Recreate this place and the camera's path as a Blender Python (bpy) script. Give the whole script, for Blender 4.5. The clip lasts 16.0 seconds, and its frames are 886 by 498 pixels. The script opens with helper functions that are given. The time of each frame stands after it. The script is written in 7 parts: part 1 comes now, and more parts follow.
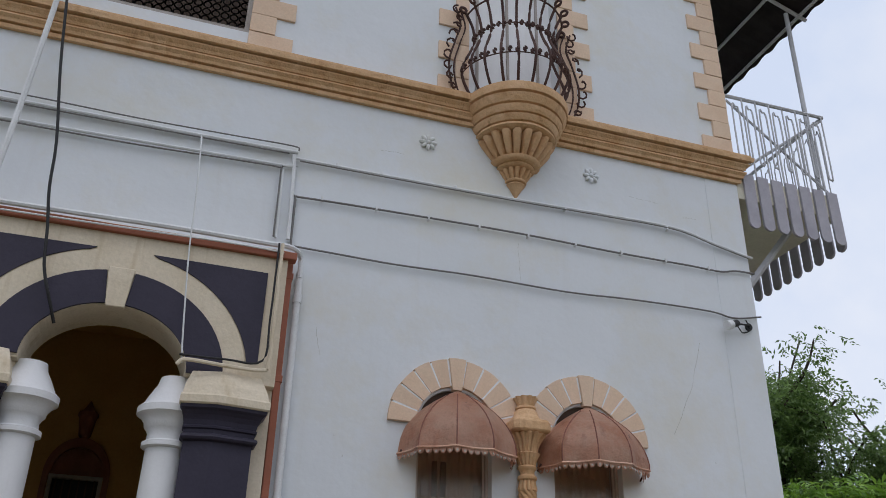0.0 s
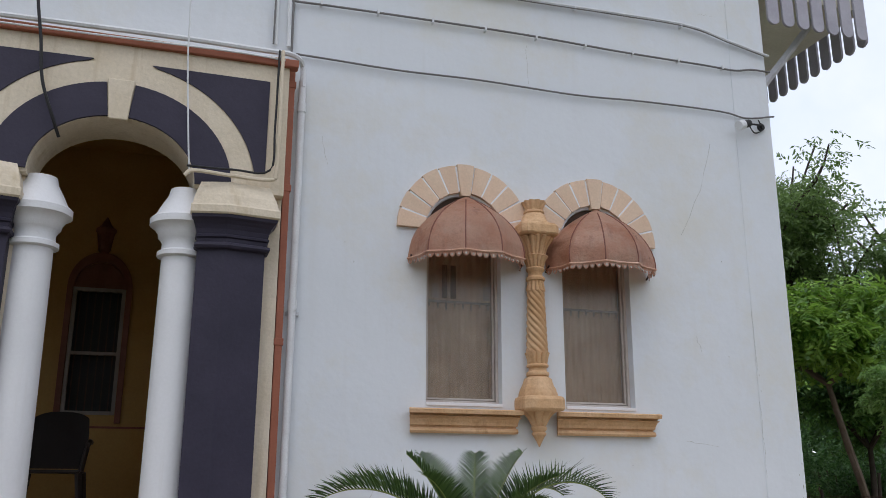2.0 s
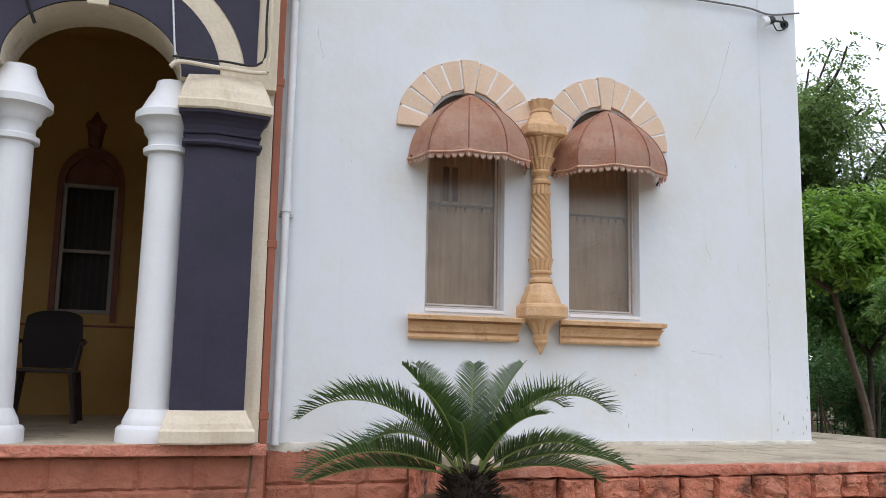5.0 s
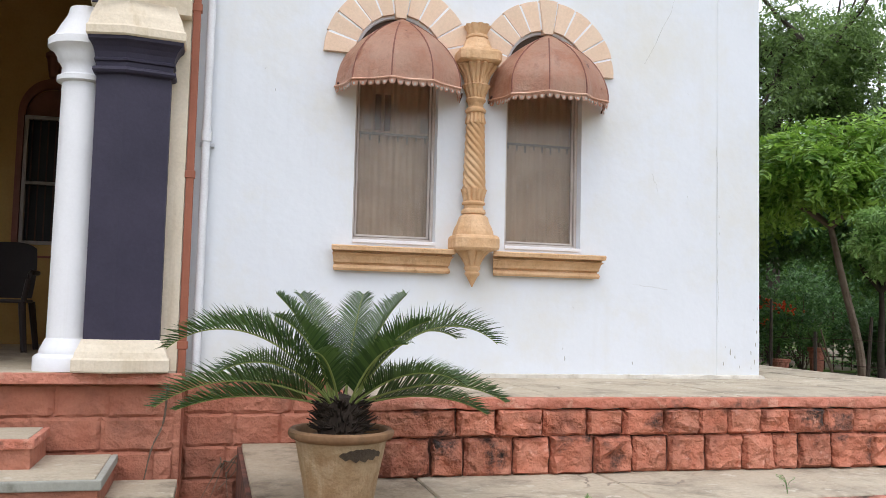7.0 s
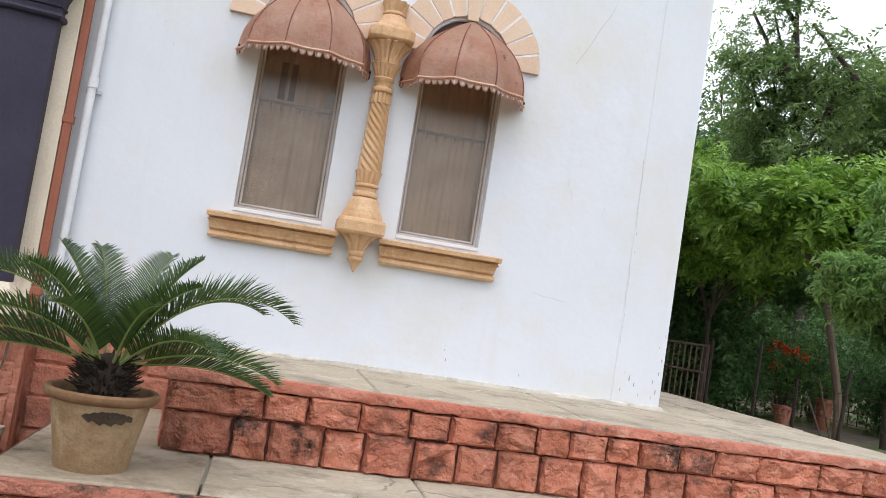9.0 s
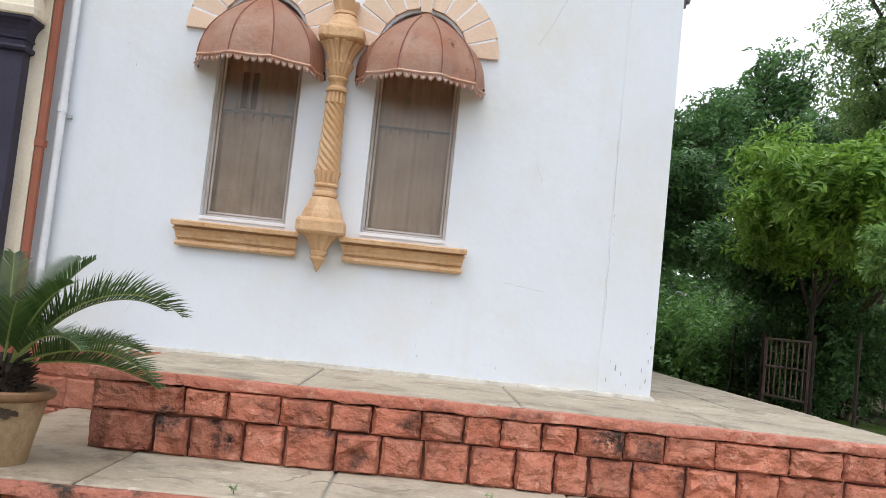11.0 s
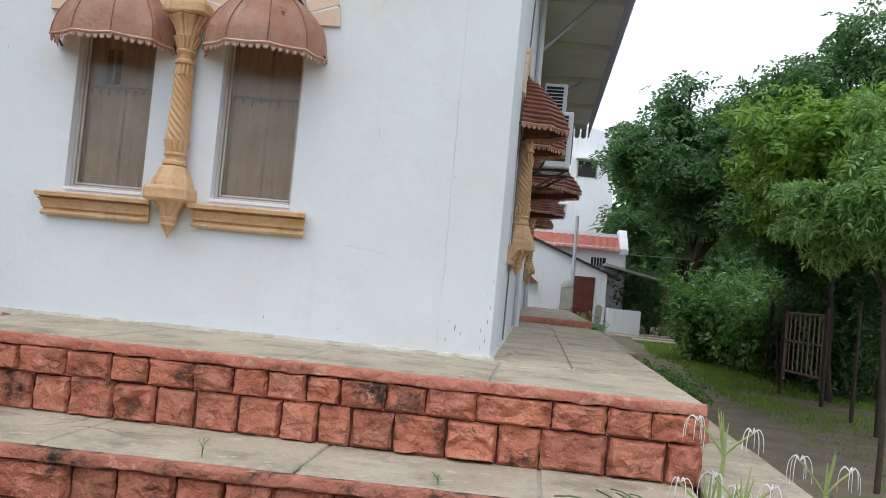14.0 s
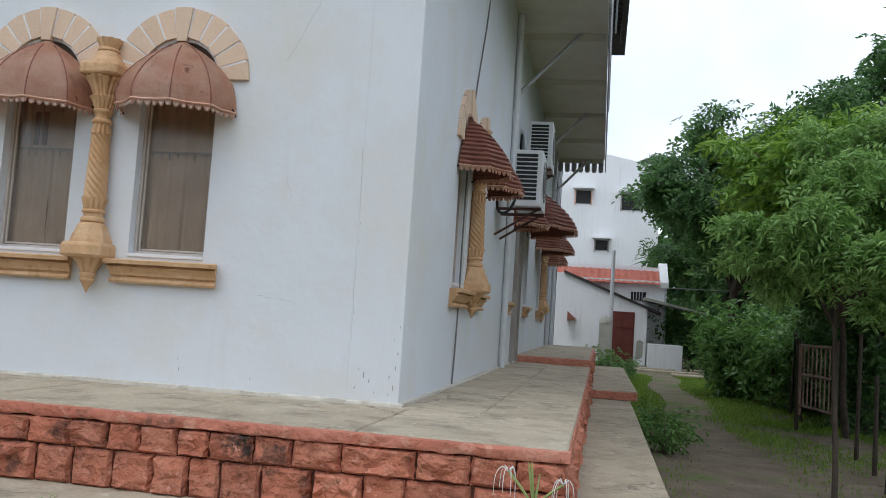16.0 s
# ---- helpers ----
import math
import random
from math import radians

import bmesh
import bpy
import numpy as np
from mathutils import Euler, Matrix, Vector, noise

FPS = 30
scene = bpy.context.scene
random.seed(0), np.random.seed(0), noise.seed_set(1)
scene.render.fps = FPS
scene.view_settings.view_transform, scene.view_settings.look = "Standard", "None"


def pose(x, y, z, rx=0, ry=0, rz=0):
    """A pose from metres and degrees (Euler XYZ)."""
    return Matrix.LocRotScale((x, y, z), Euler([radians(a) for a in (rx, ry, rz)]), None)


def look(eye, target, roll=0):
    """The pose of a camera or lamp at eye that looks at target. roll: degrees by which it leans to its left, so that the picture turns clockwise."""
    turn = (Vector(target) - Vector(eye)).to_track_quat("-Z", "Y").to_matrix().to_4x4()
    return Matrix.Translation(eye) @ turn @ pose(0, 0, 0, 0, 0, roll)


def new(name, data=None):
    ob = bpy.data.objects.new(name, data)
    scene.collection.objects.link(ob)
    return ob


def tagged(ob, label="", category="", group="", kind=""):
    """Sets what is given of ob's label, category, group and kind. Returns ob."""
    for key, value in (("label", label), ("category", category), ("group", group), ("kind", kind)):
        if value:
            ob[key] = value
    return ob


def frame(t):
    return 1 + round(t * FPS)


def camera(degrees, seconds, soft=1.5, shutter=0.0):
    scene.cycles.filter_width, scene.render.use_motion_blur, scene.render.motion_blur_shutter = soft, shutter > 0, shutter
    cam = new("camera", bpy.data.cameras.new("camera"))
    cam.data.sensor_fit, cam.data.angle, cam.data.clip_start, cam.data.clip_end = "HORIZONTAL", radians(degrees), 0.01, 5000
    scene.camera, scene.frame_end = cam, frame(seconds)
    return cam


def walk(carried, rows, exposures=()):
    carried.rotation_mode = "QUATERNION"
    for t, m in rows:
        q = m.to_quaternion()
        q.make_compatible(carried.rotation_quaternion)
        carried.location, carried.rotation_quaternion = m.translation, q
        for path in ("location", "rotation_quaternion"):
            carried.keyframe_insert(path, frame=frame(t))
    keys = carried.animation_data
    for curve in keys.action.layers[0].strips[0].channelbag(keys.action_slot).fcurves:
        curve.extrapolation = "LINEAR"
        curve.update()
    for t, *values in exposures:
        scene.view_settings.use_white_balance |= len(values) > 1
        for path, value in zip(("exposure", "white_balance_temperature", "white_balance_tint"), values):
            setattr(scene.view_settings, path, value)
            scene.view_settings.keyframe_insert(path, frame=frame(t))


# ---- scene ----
cam = camera(53.6, 16.0, soft=0.9)
PATH = [
    (0, (-0.074, -0.156, 1.279), (0.482, 1.542, 2.179), 1.3),
    (0.5, (-0.055, -0.169, 1.262), (0.506, 1.566, 2.084), 0.9),
    (1, (-0.04, -0.144, 1.244), (0.533, 1.644, 1.934), 0.4),
    (1.5, (-0.023, -0.119, 1.216), (0.554, 1.705, 1.801), 0.4),
    (2, (-0.012, -0.121, 1.222), (0.565, 1.725, 1.731), 0.2),
    (2.5, (-0.024, -0.102, 1.225), (0.554, 1.757, 1.683), 0.3),
    (3, (-0.07, -0.05, 1.218), (0.507, 1.819, 1.638), 0.4),
    (3.5, (-0.105, -0.003, 1.251), (0.476, 1.869, 1.649), 0.6),
    (6, (0.421, 0.154, 1.304), (1.003, 2.055, 1.516), 1.4),
    (6.5, (0.639, 0.084, 1.312), (1.193, 1.997, 1.494), 1.4),
    (7, (0.863, 0.014, 1.289), (1.367, 1.945, 1.428), 1.4),
    (7.5, (1.148, 0.017, 1.274), (1.624, 1.956, 1.397), 2.3),
    (8, (1.44, 0.04, 1.311), (1.895, 1.982, 1.453), 5.2),
    (8.5, (1.782, -0.002, 1.316), (2.203, 1.948, 1.461), 8.1),
    (9, (2.097, 0.015, 1.309), (2.466, 1.976, 1.443), 8.9),
    (11.5, (3.695, -0.057, 1.293), (3.629, 1.937, 1.429), 4.8),
    (12, (4.026, -0.13, 1.315), (3.882, 1.86, 1.446), 4.2),
    (12.5, (4.338, -0.049, 1.306), (4.173, 1.939, 1.449), 4.5),
    (13, (4.684, -0.056, 1.325), (4.505, 1.933, 1.429), 4.2),
    (13.5, (4.965, -0.113, 1.283), (4.78, 1.876, 1.368), 4.7),
    (14, (5.246, -0.042, 1.312), (5.029, 1.944, 1.391), 5.4),
    (14.5, (5.588, 0.042, 1.33), (5.319, 2.022, 1.401), 5.2),
    (15, (5.906, 0.03, 1.364), (5.597, 2.005, 1.427), 5.0),
    (15.5, (6.117, 0.082, 1.379), (5.768, 2.05, 1.455), 4.5),
    (16, (6.292, 0.133, 1.448), (5.931, 2.094, 1.603), 3.8),
]
walk(cam, [(t, look(eye, target, roll)) for t, eye, target, roll in PATH],
     exposures=[(0, -0.25, 6400, 12), (1.0, -0.15, 6400, 12), (2.0, 0.02, 6400, 12), (3.5, 0.22, 6400, 12), (6.0, 0.75, 6550, 12), (7.0, 0.85, 6600, 12), (9.0, 0.82, 6600, 12), (11.5, 0.72, 6560, 11), (13.0, 0.44, 6490, 11), (14.0, 0.52, 6420, 9), (15.0, 0.42, 6390, 8), (16.0, 0.22, 6360, 8)])
# ---------------------------------------------------------------- light
world = bpy.data.worlds.new("overcast_sky")
scene.world = world
world.use_nodes = True
wn = world.node_tree
sky = wn.nodes.new("ShaderNodeTexSky")
sky.sky_type, sky.sun_disc = "NISHITA", False
sky.sun_elevation, sky.sun_rotation = radians(58), radians(200)
sky.air_density, sky.dust_density = 1.0, 3.0
cloud = wn.nodes.new("ShaderNodeMix")
cloud.data_type = "RGBA"
cloud.inputs[0].default_value = 0.86
drift = wn.nodes.new("ShaderNodeTexNoise")
drift.inputs["Scale"].default_value, drift.inputs["Detail"].default_value, drift.inputs["Roughness"].default_value = 2.6, 6.0, 0.55
wn.links.new(wn.nodes.new("ShaderNodeTexCoord").outputs["Generated"], drift.inputs["Vector"])
shades = wn.nodes.new("ShaderNodeValToRGB")
shades.color_ramp.elements[0].position, shades.color_ramp.elements[1].position = 0.35, 0.62
shades.color_ramp.elements[0].color, shades.color_ramp.elements[1].color = (7.2, 8.1, 9.7, 1), (9.6, 9.8, 10.2, 1)
wn.links.new(drift.outputs["Fac"], shades.inputs[0])
wn.links.new(shades.outputs[0], cloud.inputs[7])
wn.links.new(sky.outputs[0], cloud.inputs[6])
wn.links.new(cloud.outputs[2], wn.nodes["Background"].inputs[0])
wn.nodes["Background"].inputs[1].default_value = 0.12

sun = new("sun", bpy.data.lights.new("sun", "SUN"))
sun.data.energy, sun.data.angle, sun.data.color = 0.4, radians(25), (1, 0.97, 0.92)
sun.matrix_world = look((-4, -10, 20), (0, 0, 0))

# ---------------------------------------------------------------- materials


def node_mat(name):
    m = bpy.data.materials.new(name)
    m.use_nodes = True
    nt = m.node_tree
    return m, nt, nt.nodes["Principled BSDF"]


def link(nt, a, b):
    nt.links.new(a, b)


def noise_node(nt, coords, scale, detail=6.0, rough=0.6, stretch=None):
    n = nt.nodes.new("ShaderNodeTexNoise")
    n.inputs["Scale"].default_value, n.inputs["Detail"].default_value, n.inputs["Roughness"].default_value = scale, detail, rough
    if stretch:
        mp = nt.nodes.new("ShaderNodeMapping")
        mp.inputs["Scale"].default_value = stretch
        link(nt, coords, mp.inputs[0])
        coords = mp.outputs[0]
    link(nt, coords, n.inputs["Vector"])
    return n.outputs["Fac"]


def ramp(nt, fac, lo, hi, a=(0, 0, 0, 1), b=(1, 1, 1, 1)):
    r = nt.nodes.new("ShaderNodeValToRGB")
    r.color_ramp.elements[0].position, r.color_ramp.elements[1].position = lo, hi
    r.color_ramp.elements[0].color, r.color_ramp.elements[1].color = a, b
    link(nt, fac, r.inputs[0])
    return r.outputs[0]


def blend(nt, fac, a, b, mode="MIX"):
    m = nt.nodes.new("ShaderNodeMix")
    m.data_type, m.blend_type = "RGBA", mode
    for v, s in ((fac, m.inputs[0]), (a, m.inputs[6]), (b, m.inputs[7])):
        if isinstance(v, bpy.types.NodeSocket):
            link(nt, v, s)
        elif isinstance(v, tuple):
            s.default_value = (*v[:3], 1)
        else:
            s.default_value = v
    return m.outputs[2]


def surface(name, base, second, rough=0.8, fine=60.0, coarse=3.0, bump=0.15, bump_dist=0.004, stain=None, stain_amount=(0.62, 0.8), stain_scale=2.0,
            streak=None, metal=0.0, per_object=0.0, spec=0.3, big_bump=None, chisel=None, cracks=None, spots=None, grain=0.7):
    """A weathered surface: two tones at a coarse scale, grain, relief, and stains with edges of their own; chisel also
    paints its creases darker.
    """
    m, nt, p = node_mat(name)
    geo = nt.nodes.new("ShaderNodeNewGeometry").outputs["Position"]
    world_geo = geo
    if per_object:
        info = nt.nodes.new("ShaderNodeObjectInfo").outputs["Random"]
        shift = nt.nodes.new("ShaderNodeVectorMath")
        shift.operation = "ADD"
        scl = nt.nodes.new("ShaderNodeMath")
        scl.operation = "MULTIPLY"
        scl.inputs[1].default_value = 37.0
        link(nt, info, scl.inputs[0])
        link(nt, geo, shift.inputs[0])
        link(nt, scl.outputs[0], shift.inputs[1])
        geo = shift.outputs[0]
    big = noise_node(nt, geo, coarse, 5)
    small = noise_node(nt, geo, fine, 4)
    col = blend(nt, ramp(nt, big, 0.32, 0.68), base, second)
    speckle = ramp(nt, small, 0.25, 0.75, (0.88, 0.88, 0.88, 1), (1.1, 1.1, 1.1, 1))
    col = blend(nt, grain, col, speckle, "MULTIPLY")
    if streak:
        s = noise_node(nt, geo, 1.0, 5, 0.6, (9, 9, 0.5))
        col = blend(nt, ramp(nt, s, 0.56, 0.82), col, streak)
    if stain:
        s = noise_node(nt, world_geo, stain_scale, 9, 0.70)
        col = blend(nt, ramp(nt, s, *stain_amount), col, stain)
    if spots:
        s = noise_node(nt, world_geo, spots[1], 6, 0.65)
        col = blend(nt, ramp(nt, s, spots[2], spots[2] + 0.05), col, spots[0])
    if cracks:
        bend = nt.nodes.new("ShaderNodeMix")
        bend.data_type = "VECTOR"
        bend.inputs[0].default_value = 0.30
        wob = nt.nodes.new("ShaderNodeTexNoise")
        wob.inputs["Scale"].default_value, wob.inputs["Detail"].default_value = 3.0, 6.0
        link(nt, world_geo, wob.inputs["Vector"])
        link(nt, world_geo, bend.inputs[4])
        link(nt, wob.outputs["Color"], bend.inputs[5])
        vor = nt.nodes.new("ShaderNodeTexVoronoi")
        vor.feature = "DISTANCE_TO_EDGE"
        vor.inputs["Scale"].default_value = cracks[1]
        link(nt, bend.outputs[1], vor.inputs["Vector"])
        line = ramp(nt, vor.outputs["Distance"], 0.004, cracks[2], (1, 1, 1, 1), (0, 0, 0, 1))
        gate_f = ramp(nt, noise_node(nt, world_geo, 1.7, 4), 0.53, 0.60)
        col = blend(nt, blend(nt, 1.0, line, gate_f, "MULTIPLY"), col, cracks[0])
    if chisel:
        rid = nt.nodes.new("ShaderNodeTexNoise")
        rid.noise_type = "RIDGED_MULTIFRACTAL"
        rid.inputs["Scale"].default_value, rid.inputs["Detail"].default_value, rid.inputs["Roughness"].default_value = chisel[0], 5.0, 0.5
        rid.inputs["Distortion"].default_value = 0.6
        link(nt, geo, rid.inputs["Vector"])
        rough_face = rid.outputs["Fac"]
        # Crease shade painted into the colour: low relief goes darker, in patches.
        crease_dark = blend(nt, 1.0, ramp(nt, rough_face, 0.06, 0.26, (0.75, 0.75, 0.75, 1), (0, 0, 0, 1)), ramp(nt, noise_node(nt, geo, 4.0, 5), 0.48, 0.70), "MULTIPLY")
        col = blend(nt, crease_dark, col, chisel[2])
    if per_object:
        tone = nt.nodes.new("ShaderNodeMapRange")
        tone.inputs[3].default_value, tone.inputs[4].default_value = 1 - per_object, 1 + per_object
        link(nt, info, tone.inputs[0])
        comb = nt.nodes.new("ShaderNodeCombineColor")
        for i in range(3):
            link(nt, tone.outputs[0], comb.inputs[i])
        col = blend(nt, 1.0, col, comb.outputs[0], "MULTIPLY")
    link(nt, col, p.inputs["Base Color"])
    p.inputs["Roughness"].default_value, p.inputs["Metallic"].default_value = rough, metal
    p.inputs["Specular IOR Level"].default_value = spec
    bn = nt.nodes.new("ShaderNodeBump")
    bn.inputs["Strength"].default_value, bn.inputs["Distance"].default_value = bump, bump_dist
    link(nt, small, bn.inputs["Height"])
    if big_bump:
        b2 = nt.nodes.new("ShaderNodeBump")
        b2.inputs["Strength"].default_value, b2.inputs["Distance"].default_value = 1.0, big_bump[1]
        rug = noise_node(nt, geo, big_bump[0], 5, 0.55)
        link(nt, rug, b2.inputs["Height"])
        if chisel:
            b3 = nt.nodes.new("ShaderNodeBump")
            b3.inputs["Strength"].default_value, b3.inputs["Distance"].default_value = 1.0, chisel[1]
            link(nt, rough_face, b3.inputs["Height"])
            link(nt, bn.outputs[0], b3.inputs["Normal"])
            bn = b3
        link(nt, bn.outputs[0], b2.inputs["Normal"])
        link(nt, b2.outputs[0], p.inputs["Normal"])
    else:
        link(nt, bn.outputs[0], p.inputs["Normal"])
    return m


def plain(name, base, rough=0.5, metal=0.0):
    return surface(name, base, tuple(c * 0.86 for c in base), rough, 90, 6, 0.1, 0.002, metal=metal)


M_WALL = surface("white_limewash", (0.70, 0.735, 0.785), (0.67, 0.705, 0.75), 0.9, 30, 1.0, 0.07, 0.003, grain=0.12, streak=(0.665, 0.69, 0.725), stain=(0.66, 0.645, 0.58), stain_amount=(0.46, 0.78), stain_scale=0.9, big_bump=(2.6, 0.010), spots=((0.40, 0.40, 0.41), 4.5, 0.80))
M_WHITE = surface("white_gloss_paint", (0.77, 0.78, 0.81), (0.72, 0.73, 0.76), 0.5, 50, 2, 0.08, 0.002, grain=0.2, streak=(0.66, 0.66, 0.66), big_bump=(7.0, 0.006), spots=((0.45, 0.44, 0.43), 6.0, 0.78))
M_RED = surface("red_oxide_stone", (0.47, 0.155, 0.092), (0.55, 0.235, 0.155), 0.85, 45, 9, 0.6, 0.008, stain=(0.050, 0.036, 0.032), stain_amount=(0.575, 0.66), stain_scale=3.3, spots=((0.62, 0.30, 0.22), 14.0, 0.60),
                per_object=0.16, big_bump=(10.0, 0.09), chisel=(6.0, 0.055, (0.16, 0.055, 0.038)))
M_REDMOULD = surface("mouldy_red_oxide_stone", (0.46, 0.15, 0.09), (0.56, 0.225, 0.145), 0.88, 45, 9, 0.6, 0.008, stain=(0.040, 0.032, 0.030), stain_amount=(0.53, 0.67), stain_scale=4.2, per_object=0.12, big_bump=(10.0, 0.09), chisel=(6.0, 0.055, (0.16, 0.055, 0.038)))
M_REDPLAIN = surface("red_oxide_render", (0.37, 0.135, 0.085), (0.46, 0.195, 0.13), 0.85, 40, 4, 0.35, 0.005, stain=(0.21, 0.095, 0.065), stain_amount=(0.50, 0.74), stain_scale=2.4, big_bump=(16.0, 0.028))
M_REDEDGE = surface("red_oxide_nosing", (0.50, 0.17, 0.11), (0.58, 0.25, 0.18), 0.8, 60, 4, 0.3, 0.004, stain=(0.12, 0.07, 0.055), stain_amount=(0.58, 0.68), stain_scale=2.4, spots=((0.60, 0.29, 0.21), 10.0, 0.58), big_bump=(14.0, 0.05))
M_MORTAR = surface("red_brown_joint", (0.045, 0.026, 0.022), (0.20, 0.075, 0.05), 0.95, 60, 6, 0.5, 0.006)
M_SLAB = surface("worn_grey_stone_paving", (0.40, 0.335, 0.25), (0.49, 0.43, 0.33), 0.85, 35, 2.0, 0.5, 0.006, grain=1.0, stain=(0.17, 0.145, 0.11), stain_amount=(0.50, 0.74), stain_scale=2.6, per_object=0.05, big_bump=(9.0, 0.03), cracks=((0.25, 0.21, 0.165), 0.9, 0.008), spots=((0.52, 0.475, 0.385), 7.0, 0.60))
M_SLABDAMP = surface("damp_stained_stone_paving", (0.30, 0.235, 0.165), (0.40, 0.335, 0.25), 0.8, 35, 2.4, 0.5, 0.006, grain=1.0, stain=(0.11, 0.08, 0.055), stain_amount=(0.52, 0.72), stain_scale=3.0, big_bump=(9.0, 0.03))
M_CREAM = surface("ochre_cream_paint", (0.58, 0.35, 0.18), (0.67, 0.45, 0.27), 0.7, 50, 5, 0.3, 0.004, streak=(0.40, 0.22, 0.10), stain=(0.36, 0.20, 0.09), stain_amount=(0.60, 0.72), stain_scale=7.0, big_bump=(16.0, 0.016))
M_VOUSS = surface("pale_ochre_stone", (0.68, 0.50, 0.37), (0.72, 0.56, 0.43), 0.85, 60, 4, 0.3, 0.004, per_object=0.05)
M_LIGHTCREAM = surface("pale_cream_paint", (0.64, 0.555, 0.43), (0.69, 0.61, 0.49), 0.8, 50, 4, 0.25, 0.004, streak=(0.48, 0.38, 0.24), big_bump=(9.0, 0.01))
M_NAVY = surface("dark_slate_violet_paint", (0.030, 0.027, 0.048), (0.040, 0.035, 0.060), 0.6, 50, 3, 0.2, 0.004, big_bump=(9.0, 0.006))
M_YELLOW = surface("yellow_distemper", (0.47, 0.285, 0.095), (0.53, 0.345, 0.14), 0.9, 40, 2, 0.2, 0.004)
M_RUST = surface("rust_brown_painted_sheet", (0.56, 0.275, 0.175), (0.66, 0.42, 0.31), 0.34, 70, 4, 0.12, 0.002, stain=(0.66, 0.48, 0.38), stain_amount=(0.50, 0.76), stain_scale=3.2, streak=(0.28, 0.10, 0.06), spots=((0.20, 0.075, 0.05), 9.0, 0.66), spec=0.5, big_bump=(5.0, 0.03))
M_RUSTDARK = surface("red_brown_painted_slat", (0.20, 0.075, 0.055), (0.27, 0.11, 0.08), 0.6, 60, 6, 0.2, 0.003)
M_PIPERED = plain("red_brown_pipe", (0.33, 0.115, 0.07), 0.6)
M_PIPEWHITE = plain("white_plastic_pipe", (0.74, 0.76, 0.79), 0.45)
M_CABLE = plain("grey_cable", (0.19, 0.185, 0.185), 0.6)
M_BLACK = plain("black_rubber", (0.02, 0.02, 0.022), 0.5)
M_IRON = surface("rusty_dark_iron", (0.055, 0.026, 0.024), (0.10, 0.05, 0.04), 0.65, 90, 8, 0.3, 0.002)
M_LIME = surface("dirty_lime_bead", (0.66, 0.63, 0.57), (0.55, 0.51, 0.44), 0.9, 50, 6, 0.4, 0.005, stain=(0.36, 0.32, 0.26), stain_amount=(0.55, 0.72), stain_scale=6)
M_MOSSEDGE = surface("mossy_red_edge", (0.48, 0.185, 0.125), (0.38, 0.15, 0.105), 0.9, 40, 7, 0.6, 0.006, stain=(0.050, 0.045, 0.034), stain_amount=(0.51, 0.60), stain_scale=3.4, spots=((0.58, 0.28, 0.21), 10.0, 0.60), big_bump=(14.0, 0.06))
M_FRAME = surface("pale_weathered_frame", (0.56, 0.51, 0.47), (0.46, 0.40, 0.36), 0.7, 60, 5, 0.25, 0.003, streak=(0.36, 0.30, 0.26))
M_DARKFILL = surface("dark_brown_fill", (0.075, 0.05, 0.04), (0.10, 0.07, 0.055), 0.85, 60, 5, 0.25, 0.003)
M_GREYWOOD = surface("grey_painted_wood", (0.40, 0.375, 0.36), (0.31, 0.275, 0.25), 0.7, 60, 5, 0.25, 0.003, streak=(0.22, 0.19, 0.17))
M_GREYMETAL = plain("pale_grey_painted_metal", (0.55, 0.56, 0.60), 0.5)
M_SLATGREY = surface("violet_grey_painted_board", (0.42, 0.41, 0.465), (0.35, 0.34, 0.395), 0.7, 60, 4, 0.2, 0.003)
M_CURTAIN = surface("beige_curtain_cloth", (0.75, 0.60, 0.475), (0.61, 0.455, 0.35), 0.95, 120, 5, 0.2, 0.002, spec=0.1, streak=(0.80, 0.66, 0.54))
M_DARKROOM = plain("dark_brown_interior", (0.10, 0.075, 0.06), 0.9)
M_SOFFIT = surface("stained_whitewashed_soffit", (0.60, 0.575, 0.48), (0.69, 0.665, 0.58), 0.9, 40, 1.5, 0.2, 0.004)
M_TERRACOTTA = surface("sandy_clay_pot", (0.27, 0.17, 0.085), (0.38, 0.28, 0.17), 0.75, 60, 3.5, 0.3, 0.003, stain=(0.19, 0.095, 0.038), stain_amount=(0.50, 0.70), stain_scale=3.4, streak=(0.49, 0.39, 0.27), big_bump=(12.0, 0.02))
M_POTRIM = surface("darkened_clay_rim", (0.19, 0.10, 0.05), (0.28, 0.165, 0.09), 0.8, 60, 9, 0.3, 0.003, stain=(0.14, 0.09, 0.05), stain_amount=(0.52, 0.7), stain_scale=6)
M_SOIL = surface("dark_soil", (0.045, 0.032, 0.022), (0.08, 0.06, 0.04), 0.95, 60, 12, 0.8, 0.01)
M_BARK = surface("brown_bark", (0.12, 0.085, 0.06), (0.18, 0.14, 0.105), 0.9, 40, 6, 0.8, 0.01)
M_DARKBARK = surface("dark_bark", (0.045, 0.035, 0.028), (0.075, 0.06, 0.048), 0.95, 40, 6, 0.8, 0.01)
M_HUSK = surface("dark_palm_husk", (0.020, 0.014, 0.011), (0.05, 0.035, 0.025), 0.9, 60, 12, 0.5, 0.006)
M_PLASTIC = plain("dark_brown_plastic", (0.035, 0.024, 0.024), 0.4)
M_CONCRETE = surface("grey_mossy_concrete", (0.30, 0.30, 0.26), (0.38, 0.38, 0.34), 0.9, 40, 3, 0.3, 0.005, stain=(0.10, 0.10, 0.07))
M_REDROOF = surface("coral_red_sheet_roof", (0.62, 0.20, 0.14), (0.68, 0.27, 0.20), 0.6, 30, 2, 0.1, 0.003)
